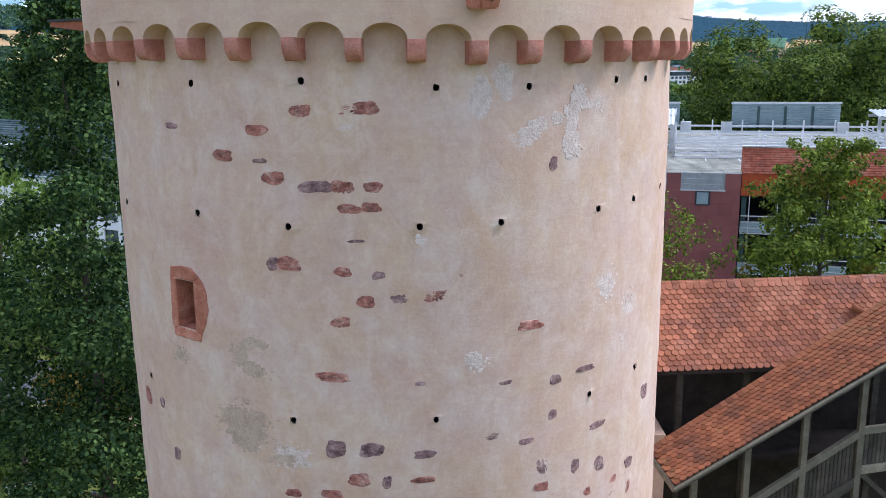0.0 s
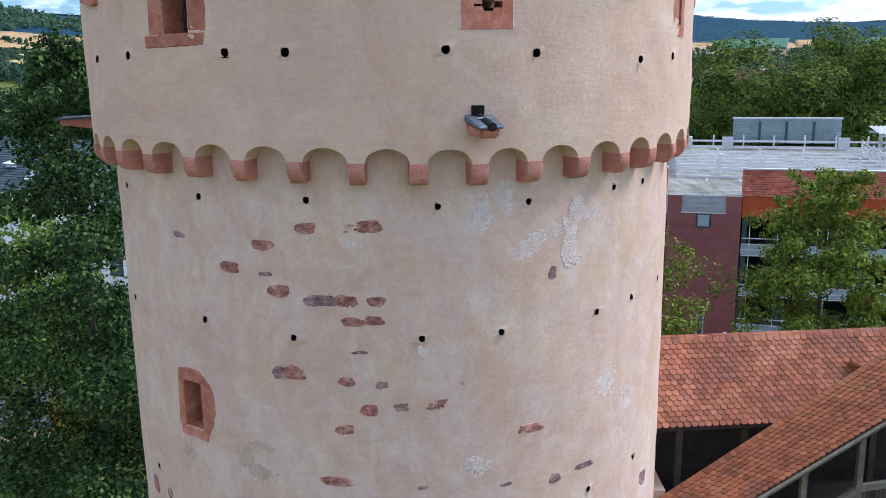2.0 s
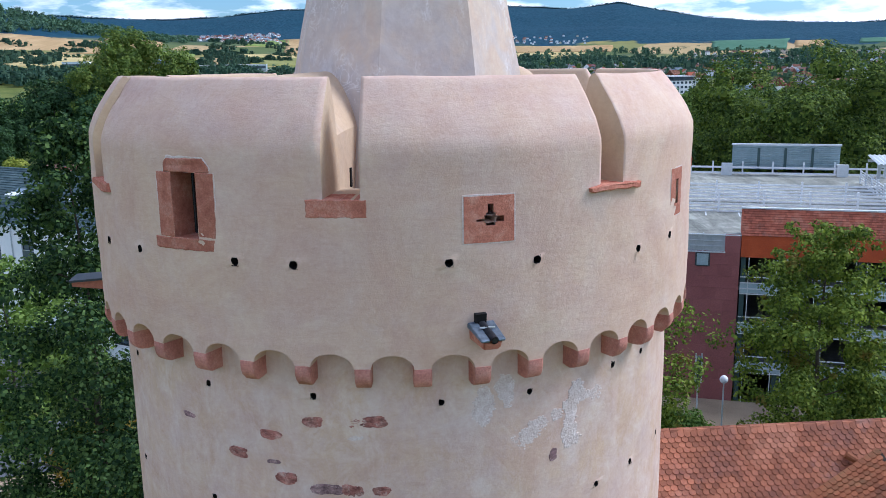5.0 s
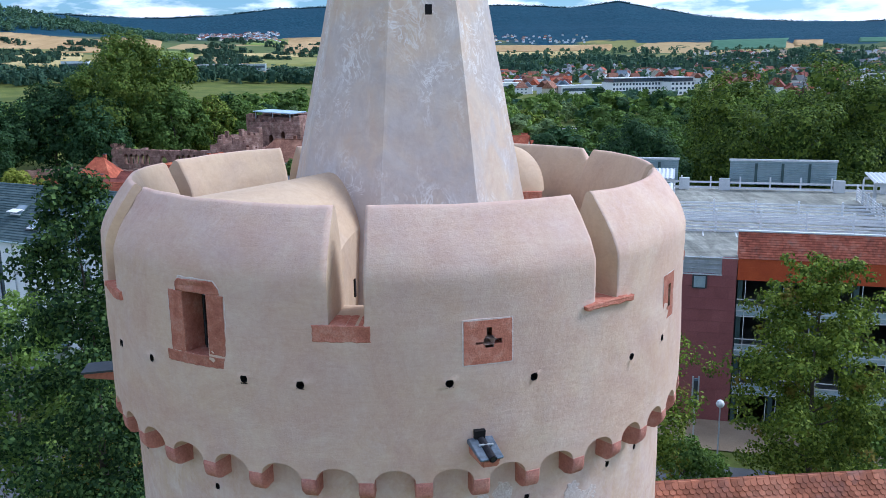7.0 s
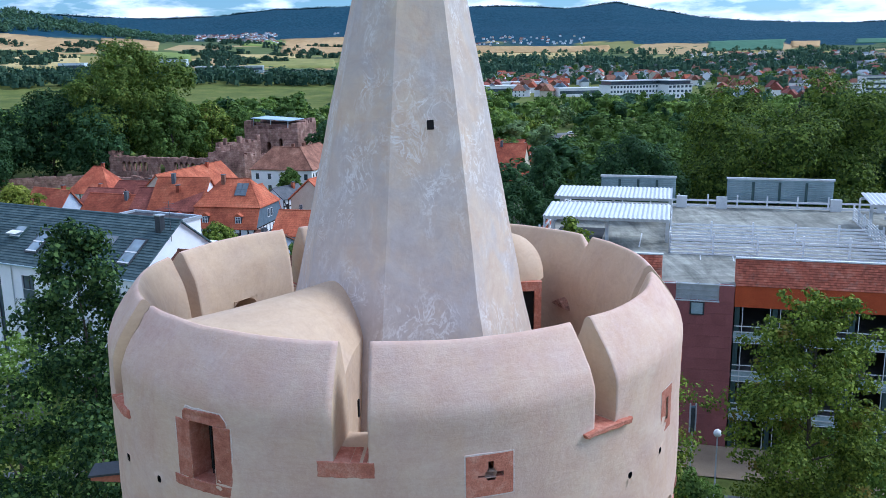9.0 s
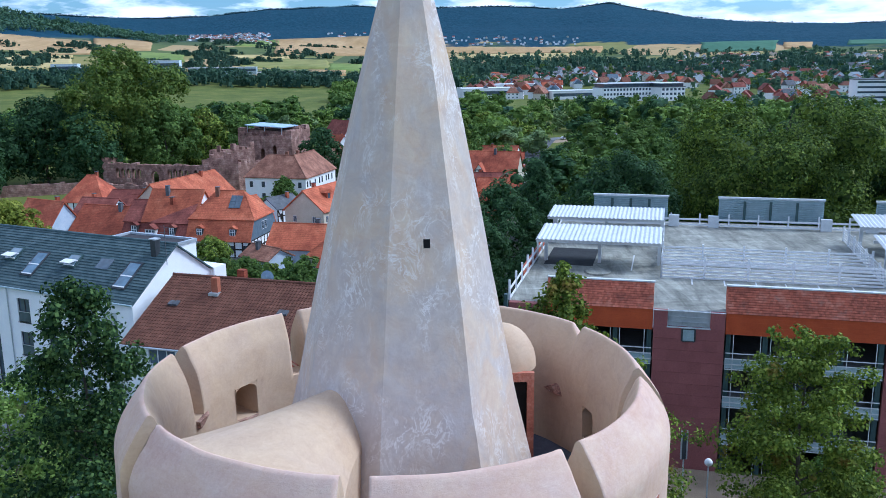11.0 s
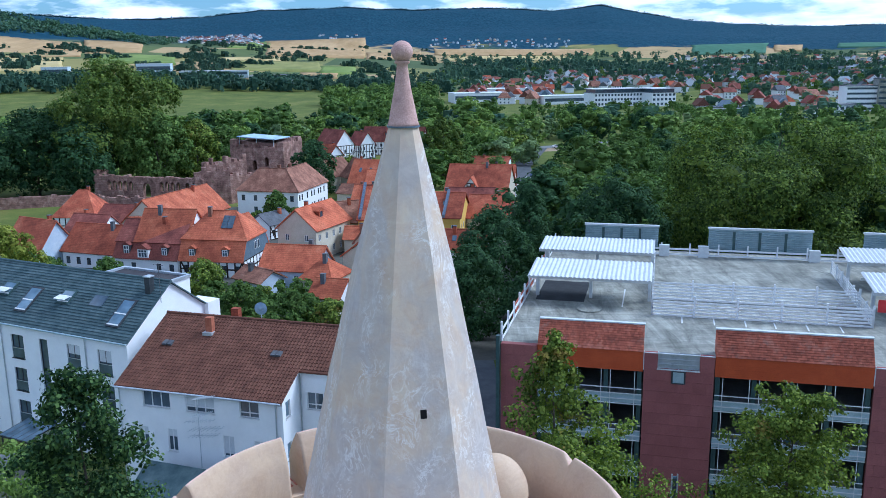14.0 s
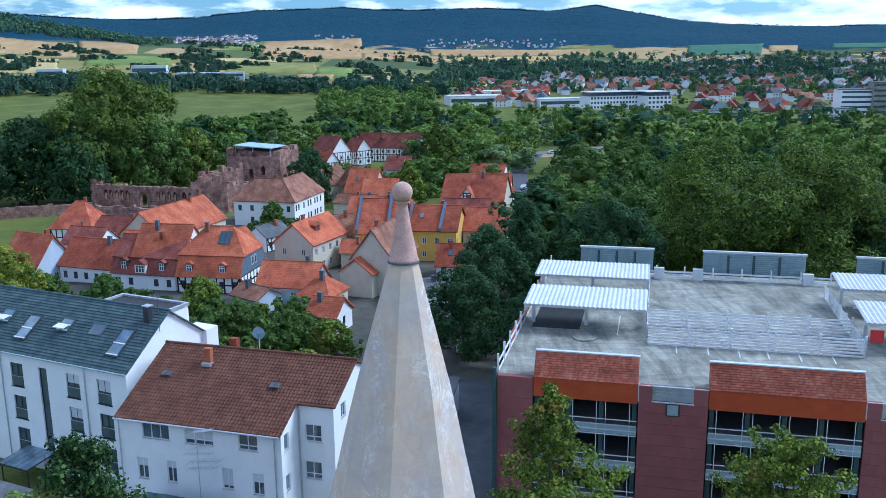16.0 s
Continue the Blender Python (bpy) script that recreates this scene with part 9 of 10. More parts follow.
# single trees of the town and the park
for i, (x, y, h, r, shape, mat, words) in enumerate((
    (-103, 284, 43, 22, "broad", LEAF_OLIVE, "huge spreading plane tree above the castle ruin"),
    (-122, 272, 27, 13, "round", LEAF_DEEP, "dark broad park tree beside the castle wall"),
    (-106, 268, 24, 11, "round", LEAF_DEEP, "dark broad park tree beside the castle wall"),
    (-86, 277, 25, 10, "round", LEAF_MID, "dark broad park tree behind the arcade"),
    (-140, 262, 24, 13, "round", LEAF_DEEP, "dark broad park tree beside the castle wall"),
    (-128, 242, 16, 8, "round", LEAF_DEEP, "dark park tree before the castle wall"),
    (-76, 286, 22, 9, "round", LEAF_LIGHT, "yellow-green tree behind the arcade"),
    (-68, 292, 20, 8, "round", LEAF_MID, "green tree behind the arcade"),
    (-35, 265, 17, 6, "round", LEAF_DEEP, "dark green tree beside the keep"),
    (-39, 219, 8, 3.4, "round", LEAF_MID, "green garden tree before the white house"),
    (49, 122, 28.8, 16.5, "broad", LEAF_OAK, "broad dark olive-green tree behind the garage"),
    (66, 121, 18, 10, "round", LEAF_DEEP, "broad green tree behind the garage"),
    (25, 116, 20, 7, "round", LEAF_DEEP, "dark green tree behind the garage"),
    (72, 118, 17, 9, "round", LEAF_MID, "broad green tree behind the garage"),
    (8.5, 119, 16, 5.5, "round", LEAF_DEEP, "dark green tree beside the garage"),
    (4.5, 108, 13, 5, "round", LEAF_DEEP, "dark green tree beside the garage"),
    (12, 100, 11, 4.5, "round", LEAF_DEEP, "dark green tree beside the garage ramp"),
    (16, 138, 17, 6, "cone", LEAF_DEEP, "tall dark tree beyond the garage"),
    (28, 124, 15, 6, "round", LEAF_MID, "green tree beyond the garage"),
    (22, 118, 10, 5, "round", LEAF_LIGHT, "pale willow-like tree beyond the garage"),
    (-5, 262, 13.5, 6.2, "cone", LEAF_LIGHT, "tall green cone-shaped tree in the old town"),
    (4.5, 300, 21, 6.5, "column", LEAF_OLIVE, "tall poplar behind the old town"),
    (-61.5, 138, 6, 2.6, "round", LEAF_MID, "green garden tree before the white house"),
    (-53, 140, 5.4, 2.4, "round", LEAF_MID, "green garden tree before the mansard house"),
    (-35, 131, 6.6, 3.3, "round", LEAF_LIGHT, "green garden tree before the mansard house"),
    (-27, 118, 6.0, 2.6, "round", LEAF_MID, "round garden tree between the houses"),
    (-18.5, 112, 6.2, 2.8, "round", LEAF_MID, "green garden tree between the houses"),
    (-13.2, 111, 5.0, 3.0, "round", LEAF_LIGHT, "light green vine-covered garden tree"),
    (-31, 110, 5.0, 3, "round", LEAF_MID, "green garden shrub between houses"),
    (-60, 121, 14.2, 4.6, "round", leaf_material("bright_yellow_green_leaves", (0.12, 0.16, 0.02), (0.22, 0.25, 0.035), (0.32, 0.33, 0.06)), "bright yellow-green tree beside the houses"),
    (-72, 150, 6, 3.5, "round", LEAF_MID, "green garden tree beside the houses"),
)):
    far = math.hypot(x, y)
    leaf = max(0.33, far * 0.0026)
    n = int(min(62000, 16.0 * r * h / leaf**2 + 1200))
    tree((x, y, ground_z(x, y)), h, r, shape, n, leaf, mat, 100 + i, words, h * 0.06, None, 130 if shape == "broad" else 24 + int(2.2 * r), 1.3, dense=True)


def woodland(name, label, spots, leaves, size, material, seed, hmin, hmax, wide=0.34, lobes=18, twigs=9, sunk=0.0, core=0.56):
    """Many trees too alike and too many to count, as one body of foliage."""
    rng = np.random.default_rng(seed)
    crowns = []
    for k in range(6):
        cl = crown_lobes(rng, ("round", "round", "column")[k % 3], 1.0, wide * rng.uniform(0.85, 1.15), 0.02, lobes)
        crowns.append(dense_crown(rng, cl, leaves, size, 2 if lobes > 7 else 1, twigs, core))
    rows = ([], [])
    for x, y in spots:
        h = rng.uniform(hmin, hmax)
        a = rng.uniform(0, 6.283)
        c, s = math.cos(a), math.sin(a)
        w, g = rng.uniform(0.8, 1.35), ground_z(x, y) - sunk * h
        for q, kept in zip(crowns[rng.integers(0, 6)], rows):
            v = np.empty_like(q)
            v[..., 0], v[..., 1], v[..., 2] = (q[..., 0] * c - q[..., 1] * s) * h * w + x, (q[..., 0] * s + q[..., 1] * c) * h * w + y, q[..., 2] * h + g
            kept.append(v)
    ob = new(name, leaf_mesh(name, np.concatenate(rows[0]), np.concatenate(rows[1]), material))
    return tagged(ob, label, "trees", "", "stuff")


def scatter(seed, n, test, box4):
    rng = np.random.default_rng(seed)
    out = []
    for _ in range(40 * n):
        x, y = rng.uniform(box4[0], box4[1]), rng.uniform(box4[2], box4[3])
        if test(x, y):
            out.append((x, y))
        if len(out) >= n:
            break
    return out


def belt_right(x, y):
    r, az = math.hypot(x, y), math.degrees(math.atan2(x, y))
    return 7 < az < 31 and 135 < r < 330 and not (22.5 < az and 215 < r < 330) and not (9 < az < 12 and 270 < r) and not (5 < az < 10 and 230 < r)


def belt_river(x, y):
    r, az = math.hypot(x, y), math.degrees(math.atan2(x, y))
    return -31 < az < 31 and 330 + 30 * math.sin(az) < r < 460 and not (-11 < az < -1 and r < 385) and not (r < 440 and (7.2 < az < 9.4 or 10.6 < az < 12.7))


def hedges(x, y):
    r, az = math.hypot(x, y), math.degrees(math.atan2(x, y))
    k = noise.noise(Vector((x / 130, y / 60, 5)))
    if az < 1:
        return -31 < az and (1250 < r < (2000 if az < -15 else 2600) and k > 0.27)
    return az < 31 and (460 < r < 690 and k > -0.1 and not (az < 19 and 540 < r) or 690 < r < 2500 and k > (0.16 if r < 1000 else -0.05))


woodland("park_trees", "dense mixed green trees along the river park", scatter(1, 52, belt_right, (10, 170, 110, 330)), 2900, 0.040, LEAF_MID, 1, 9, 19, 0.44)
woodland("park_trees", "dense dark green trees along the river park", scatter(4, 26, belt_right, (10, 170, 110, 330)), 2900, 0.040, LEAF_DEEP, 4, 9, 17, 0.42)
woodland("park_trees", "light green willows along the river park", scatter(5, 26, belt_right, (10, 170, 110, 330)), 2900, 0.040, LEAF_PARK, 5, 8, 14, 0.46)
woodland("river_trees", "dense dark green trees along the river", scatter(2, 70, belt_river, (-240, 240, 280, 460)), 520, 0.085, LEAF_DEEP, 2, 9, 19, 0.44, 9, core=0.7)
woodland("river_trees", "green trees along the river", scatter(6, 180, belt_river, (-240, 240, 280, 460)), 520, 0.085, LEAF_PARK, 6, 8, 18, 0.46, 9, core=0.7)
woodland("river_trees", "grey-green willows along the river", scatter(7, 90, belt_river, (-240, 240, 280, 460)), 520, 0.085, LEAF_WILLOW, 7, 7, 14, 0.5, 9, core=0.7)
woodland("river_trees", "yellow-green young trees along the river", scatter(27, 40, belt_river, (-240, 240, 280, 460)), 520, 0.085, LEAF_LIGHT, 27, 7, 13, 0.5, 9, core=0.7)
woodland("river_trees", "tall green trees along the river", scatter(16, 60, lambda x, y: -31 < math.degrees(math.atan2(x, y)) < -9 and 400 < math.hypot(x, y) < 470, (-240, -50, 340, 470)), 520, 0.085, LEAF_MID, 16, 12, 20, 0.42, 9, core=0.7)
woodland("meadow_trees", "green trees along the edge of the meadow", scatter(17, 90, lambda x, y: -6.5 < math.degrees(math.atan2(x, y)) < (4.5 if math.hypot(x, y) < 600 else 0.4) and 520 < math.hypot(x, y) < 900, (-110, 75, 500, 900)), 260, 0.1, LEAF_MID, 17, 9, 18, 0.5, 8, core=0.75)
woodland("meadow_trees", "pale green poplars and willows beside the meadow", scatter(37, 40, lambda x, y: -6.5 < math.degrees(math.atan2(x, y)) < (3.5 if math.hypot(x, y) < 580 else 0.4) and 520 < math.hypot(x, y) < 800, (-110, 75, 500, 800)), 260, 0.1, LEAF_PARK, 37, 10, 21, 0.45, 8, core=0.75)
woodland("meadow_trees", "dark green bushes and trees beside the meadow", scatter(12, 60, lambda x, y: 500 < math.hypot(x, y) < 590 and noise.noise(Vector((x / 60, y / 60, 2))) > 0.0, (-300, 0, 400, 590)), 300, 0.095, LEAF_DEEP, 12, 6, 11, 0.6, 9, core=0.75)
woodland("meadow_trees", "low green bushes before the office block", scatter(47, 90, lambda x, y: 6 < math.degrees(math.atan2(x, y)) < 19 and 560 < math.hypot(x, y) < 725, (50, 240, 520, 725)), 120, 0.12, LEAF_MID, 47, 4, 7.5, 0.7, 7, core=0.8)
woodland("field_trees", "distant rows of trees beside the meadows", scatter(8, 480, lambda x, y: 960 < math.hypot(x, y) < 1100 and x < 30, (-640, 30, 380, 1100)), 60, 0.13, LEAF_BAND, 8, 9, 17, 0.6, 7, core=0.85)
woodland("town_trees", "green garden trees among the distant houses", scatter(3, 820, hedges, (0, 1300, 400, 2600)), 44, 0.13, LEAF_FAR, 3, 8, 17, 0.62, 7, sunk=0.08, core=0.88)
woodland("town_trees", "lighter green garden trees among distant houses", scatter(33, 420, hedges, (0, 1100, 400, 1800)), 44, 0.13, LEAF_MID, 33, 6, 13, 0.65, 7, sunk=0.08, core=0.88)
woodland("town_trees", "tall dark green trees behind the distant town", scatter(43, 300, lambda x, y: 1350 < math.hypot(x, y) < 2150 and 1 < math.degrees(math.atan2(x, y)) < 31 and noise.noise(Vector((x / 210, y / 160, 9))) > 0.02, (20, 1100, 1000, 2150)), 30, 0.15, LEAF_BAND, 43, 12, 22, 0.7, 7, sunk=0.08, core=0.9)
woodland("hedgerow_trees", "hedges and copses between the distant fields", scatter(23, 520, hedges, (-1300, 20, 400, 2600)), 30, 0.15, LEAF_BAND, 23, 7, 15, 0.85, 6, sunk=0.15, core=0.9)
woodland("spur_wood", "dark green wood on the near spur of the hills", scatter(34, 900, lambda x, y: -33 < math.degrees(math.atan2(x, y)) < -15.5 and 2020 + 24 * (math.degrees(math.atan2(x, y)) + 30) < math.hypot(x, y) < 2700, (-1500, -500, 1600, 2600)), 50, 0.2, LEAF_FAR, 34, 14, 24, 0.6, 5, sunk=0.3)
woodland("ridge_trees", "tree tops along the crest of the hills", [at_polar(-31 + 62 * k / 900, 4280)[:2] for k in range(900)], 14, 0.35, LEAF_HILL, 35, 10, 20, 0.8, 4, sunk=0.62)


def gardens(x, y):
    return 96 < y < 131 and -34 < x < -10 and abs(x + 13) > 2.2 or -44 < x < -30 and 208 < y < 226


def front_gardens(x, y):
    return -74 < x < -36 and 132 < y < 141 - 0.28 * (x + 42)


woodland("garden_trees", "green trees between the houses and the river", scatter(13, 18, lambda x, y: x > -6 or y < 296, (-34, 24, 278, 345)), 900, 0.06, LEAF_MID, 13, 7, 13, 0.45, 12)
woodland("garden_shrubs", "low green shrubs in the gardens by the river", scatter(18, 22, lambda x, y: True, (-46, -6, 300, 338)), 600, 0.075, LEAF_LIGHT, 18, 3, 5.5, 0.6, 10)
woodland("garden_shrubs", "leafy garden shrubs and hedges between the houses", scatter(9, 80, gardens, (-75, -8, 95, 228)), 420, 0.12, LEAF_MID, 9, 1.6, 4.2, 0.55, 5)
woodland("garden_shrubs", "pale green garden shrubs between the houses", scatter(10, 40, gardens, (-75, -8, 95, 228)), 420, 0.12, LEAF_LIGHT, 10, 1.4, 3.2, 0.6, 5)
woodland("garden_shrubs", "low front garden shrubs before the old houses", scatter(11, 110, front_gardens, (-75, -34, 130, 152)), 260, 0.15, LEAF_MID, 11, 1.0, 2.4, 0.6, 5)

# ---------------------------------------------------------------- far town
def far_house(at, rz, w, d, he, hr, wall_mat, roof_mat, hip):
    th = thing("far_house", at, rz, "distant gabled town house with tiled roof", "house", "distant town houses")
    bm = bmesh.new()
    wall_sheet(bm, along_x(0), -w / 2, w / 2, -1, he)
    wall_sheet(bm, along_y(w / 2), 0, d, -1, he)
    wall_sheet(bm, along_y_left(-w / 2), -d, 0, -1, he)
    if not hip:
        for x in (-w / 2, w / 2):
            bm.faces.new([bm.verts.new(p) for p in ((x, 0, he), (x, d / 2, hr), (x, d, he))])
    part("wall", bm, wall_mat, th)
    bm = bmesh.new()
    if hip:
        k = w / 2 - d * 0.32
        low = [bm.verts.new(p) for p in ((-w / 2 - 0.5, -0.5, he), (w / 2 + 0.5, -0.5, he), (w / 2 + 0.5, d + 0.5, he), (-w / 2 - 0.5, d + 0.5, he))]
        a, b = bm.verts.new((-k, d / 2, hr)), bm.verts.new((k, d / 2, hr))
        for f in ((low[0], low[1], b, a), (low[2], low[3], a, b), (low[1], low[2], b), (low[3], low[0], a), low[::-1]):
            bm.faces.new(f)
    else:
        extrude_poly(bm, [(-w / 2 - 0.5, -0.5, he), (-w / 2 - 0.5, d / 2, hr + 0.3), (-w / 2 - 0.5, d + 0.5, he), (-w / 2 - 0.5, d + 0.5, he - 0.2), (-w / 2 - 0.5, -0.5, he - 0.2)], (w + 1, 0, 0))
    part("roof", bm, roof_mat, th)
    for i in range(3):
        for z in (1.0, 3.8):
            if z + 1.3 < he:
                bm = bmesh.new()
                x = -w / 2 + w * (i + 0.5) / 3
                box(bm, x - 0.6, x + 0.6, -0.05, 0.05, z, z + 1.3)
                part("window", bm, GLASS, th)
    return th


def far_town():
    """Houses of the town across the river; the near ones have windows."""
    rnd = random.Random(11)
    kinds = [(WHITE_WALL, ROOF_OLD), (WHITE_WALL, ROOF_BROWN), (WHITE_WALL, ROOF_MAROON), (WHITE_WALL, ROOF_MAROON), (WHITE_WALL, FLAT_ROOF), (CREAM_WALL, ROOF_OLD), (WHITE_WALL, ROOF_BROWN), (WHITE_WALL, SLATE_BLUE), (WHITE_WALL, ROOF_RED)]
    first = {}
    spots = [(rnd.uniform(3, 29), 770 * (1.55 ** rnd.uniform(0, 1))) for _ in range(135)]
    spots += [(rnd.uniform(16.5, 25), rnd.uniform(610, 740)) for _ in range(16)]
    spots += [(rnd.uniform(2.0, 8.0), rnd.uniform(850, 1000)) for _ in range(22)]
    for az, r in spots:
        if 8 < az < 17.5 and r < 960:
            continue
        k = (rnd.randrange(len(kinds)), rnd.random() < 0.25)
        x, y = r * math.sin(radians(az)), r * math.cos(radians(az))
        at, rz = (x, y, ground_z(x, y)), rnd.choice((rnd.uniform(-25, 30), rnd.uniform(55, 100), rnd.uniform(55, 100)))
        if k not in first:
            first[k] = far_house(at, rz, rnd.uniform(9, 14), rnd.uniform(8.5, 10.5), rnd.choice((5.4, 6.2)), rnd.uniform(9.4, 11.2), *kinds[k[0]], k[1])
        else:
            copy_thing(first[k], pose(*at, 0, 0, rz))


def distant_houses(name, label, spots, seed, small=1.0):
    """Houses too far and too many to tell apart: walls and gabled roofs in one body."""
    rnd = random.Random(seed)
    mats = [WHITE_WALL, CREAM_WALL, ROOF_RED, ROOF_OLD, ROOF_MAROON, FLAT_ROOF, ROOF_BROWN, SLATE_BLUE]
    verts, faces, which = [], [], []
    for az, r in spots:
        m = pose(*at_polar(az, r), 0, 0, rnd.choice((rnd.uniform(-25, 30), rnd.uniform(55, 100), rnd.uniform(55, 100))))
        w, d, he = small * rnd.uniform(4.5, 7.5), small * rnd.uniform(4.2, 5.4), small * rnd.uniform(5.0, 6.6)
        hr, k, e = he + small * rnd.uniform(3.0, 4.4), len(verts), 0.5
        wall, roof = rnd.choice((0, 0, 0, 1)), rnd.choice((2, 3, 4, 4, 4, 5, 5, 6, 6, 7))
        q = [(-w, -d, -2), (w, -d, -2), (w, d, -2), (-w, d, -2), (-w, -d, he), (w, -d, he), (w, d, he), (-w, d, he), (-w, 0, hr), (w, 0, hr)]
        q += [(-w - e, -d - e, he - 0.1), (w + e, -d - e, he - 0.1), (w + e, 0, hr + 0.35), (-w - e, 0, hr + 0.35), (w + e, d + e, he - 0.1), (-w - e, d + e, he - 0.1)]
        verts += [m @ Vector(p) for p in q]
        for f in ((0, 1, 5, 4), (2, 3, 7, 6), (1, 2, 6, 9, 5), (3, 0, 4, 8, 7)):
            faces.append([k + i for i in f]), which.append(wall)
        for f in ((10, 11, 12, 13), (13, 12, 14, 15)):
            faces.append([k + i for i in f]), which.append(roof)
    me = raw_mesh(name, verts, faces, mats)
    me.polygons.foreach_set("material_index", which)
    me.update()
    tagged(new(name, me), label, "houses", "", "stuff")


def far_districts():
    rnd = random.Random(12)
    town = [(rnd.uniform(3.5, 29.5), rnd.uniform(1180, 1600)) for _ in range(190)] + [(rnd.uniform(15, 29.5), rnd.uniform(1600, 2250)) for _ in range(170)]
    distant_houses("distant_houses", "distant white town houses with red and grey roofs", town, 1)
    distant_houses("hill_village", "pale houses of a village under the wooded hills", [(rnd.uniform(-17.2, -10.4), rnd.uniform(2550, 3080)) for _ in range(190)], 2, 0.72)
    distant_houses("hill_hamlet", "few pale houses of a hamlet under the hills", [(rnd.uniform(-8, -4.5), rnd.uniform(2850, 3020)) for _ in range(12)] + [(rnd.uniform(0, 9), rnd.uniform(2680, 2900)) for _ in range(70)], 3, 0.6)


far_districts()
far_town()


def block_building(at, rz, w, d, h, floors, cols, wall_mat, label, band=False, roof_mat=FLAT_ROOF):
    """A flat-roofed far building with its rows of windows."""
    th = thing("far_building", at, rz, label, "building")
    ops = []
    fh = h / floors
    for f in range(floors):
        if band:
            ops.append((0.6, w - 0.6, f * fh + fh * 0.35, f * fh + fh * 0.75))
        else:
            for i in range(cols):
                s = w * (i + 0.5) / cols
                ops.append((s - w / cols * 0.32, s + w / cols * 0.32, f * fh + fh * 0.3, f * fh + fh * 0.8))
    bm = bmesh.new()
    wall_sheet(bm, along_x(0), 0, w, -2, h, ops, 0.3)
    wall_sheet(bm, along_y(w), 0, d, -2, h)
    wall_sheet(bm, along_y_left(0), -d, 0, -2, h)
    wall_sheet(bm, along_x_back(d), -w, 0, -2, h)
    part("wall", bm, wall_mat, th)
    for o in ops:
        bm = bmesh.new()
        box(bm, o[0], o[1], 0.25, 0.3, o[2], o[3])
        part("window", bm, GLASS, th)
    bm = bmesh.new()
    box(bm, -0.3, w + 0.3, -0.3, d + 0.3, h, h + 0.5)
    part("roof", bm, roof_mat, th)
    return th


for az, r, w, d, cols, words in ((10.7, 735, 44, 20, 15, "long white office block with a dark top floor"), (14.3, 742, 22, 26, 6, "white office wing with dark windows")):
    office = block_building(at_polar(az, r), 16, w, d, 11.0, 3, cols, WHITE_WALL, words)
    bm = bmesh.new()
    box(bm, 1.2, w - 1.2, 1.2, d - 1, 11.5, 14.0)
    top_floor = part("top_floor", bm, GLASS, office, "recessed dark glazed top floor")
    bm = bmesh.new()
    box(bm, 0.2, w - 0.2, 0.2, d - 0.2, 14.0, 14.5)
    part("roof_slab", bm, WHITE_STEEL, top_floor)
block_building(at_polar(1.7, 800), 10, 50, 30, 8.5, 1, 9, WHITE_WALL, "low white commercial hall", True, WHITE_STEEL)
block_building(at_polar(7.5, 770), 12, 44, 22, 7.0, 1, 9, WHITE_WALL, "low white commercial hall", True, WHITE_STEEL)
block_building(at_polar(3.6, 905), 12, 70, 30, 8, 1, 9, WHITE_WALL, "long low white market hall", True, WHITE_STEEL)
block_building(at_polar(17.3, 650), -10, 34, 16, 4.5, 1, 6, WHITE_WALL, "low pale sports hall", True, FLAT_ROOF)
block_building(at_polar(24.0, 620), 10, 32, 12, 8, 2, 8, WHITE_WALL, "white three-storey block with dark windows", False)
block_building(at_polar(25.5, 700), -6, 22, 16, 18, 5, 9, WHITE_WALL, "pale hospital wing with window bands", True)
block_building(at_polar(27.2, 704), -14, 40, 18, 23, 6, 9, CONCRETE, "grey high-rise hospital block", True)
block_building(at_polar(-23.4, 1180), 16, 30, 40, 10, 1, 12, BLUE_WALL, "long pale blue factory hall", True, WHITE_STEEL)
block_building(at_polar(-18.1, 1190), 12, 42, 40, 12, 1, 8, BLUE_WALL, "pale blue factory hall", True, WHITE_STEEL)
block_building(at_polar(-15.6, 1160), 8, 84, 30, 7, 1, 16, LOUVRE, "long low industrial hall", True, WHITE_STEEL)
block_building(at_polar(-11.4, 1140), 4, 56, 26, 6.5, 1, 7, WHITE_WALL, "low white industrial hall", True, FLAT_ROOF)

# ---------------------------------------------------------------- roads and small things near the ground


def ribbon(name, pts, width, z_lift, material, label, category="road"):
    bm = bmesh.new()
    rows = []
    for i, p in enumerate(pts):
        a, b = Vector(pts[max(0, i - 1)]), Vector(pts[min(len(pts) - 1, i + 1)])
        d = (b - a).normalized()
        n = Vector((-d.y, d.x)) * width / 2
        rows.append([bm.verts.new((p[0] + s * n.x, p[1] + s * n.y, ground_z(p[0] + s * n.x, p[1] + s * n.y) + z_lift)) for s in (1, -1)])
    for a, b in zip(rows, rows[1:]):
        bm.faces.new((a[0], a[1], b[1], b[0])[::-1])
    bmesh.ops.recalc_face_normals(bm, faces=bm.faces[:])
    for f in bm.faces:
        if f.normal.z < 0:
            f.normal_flip()
    return solo(name, bm, material, label, category, "structure")


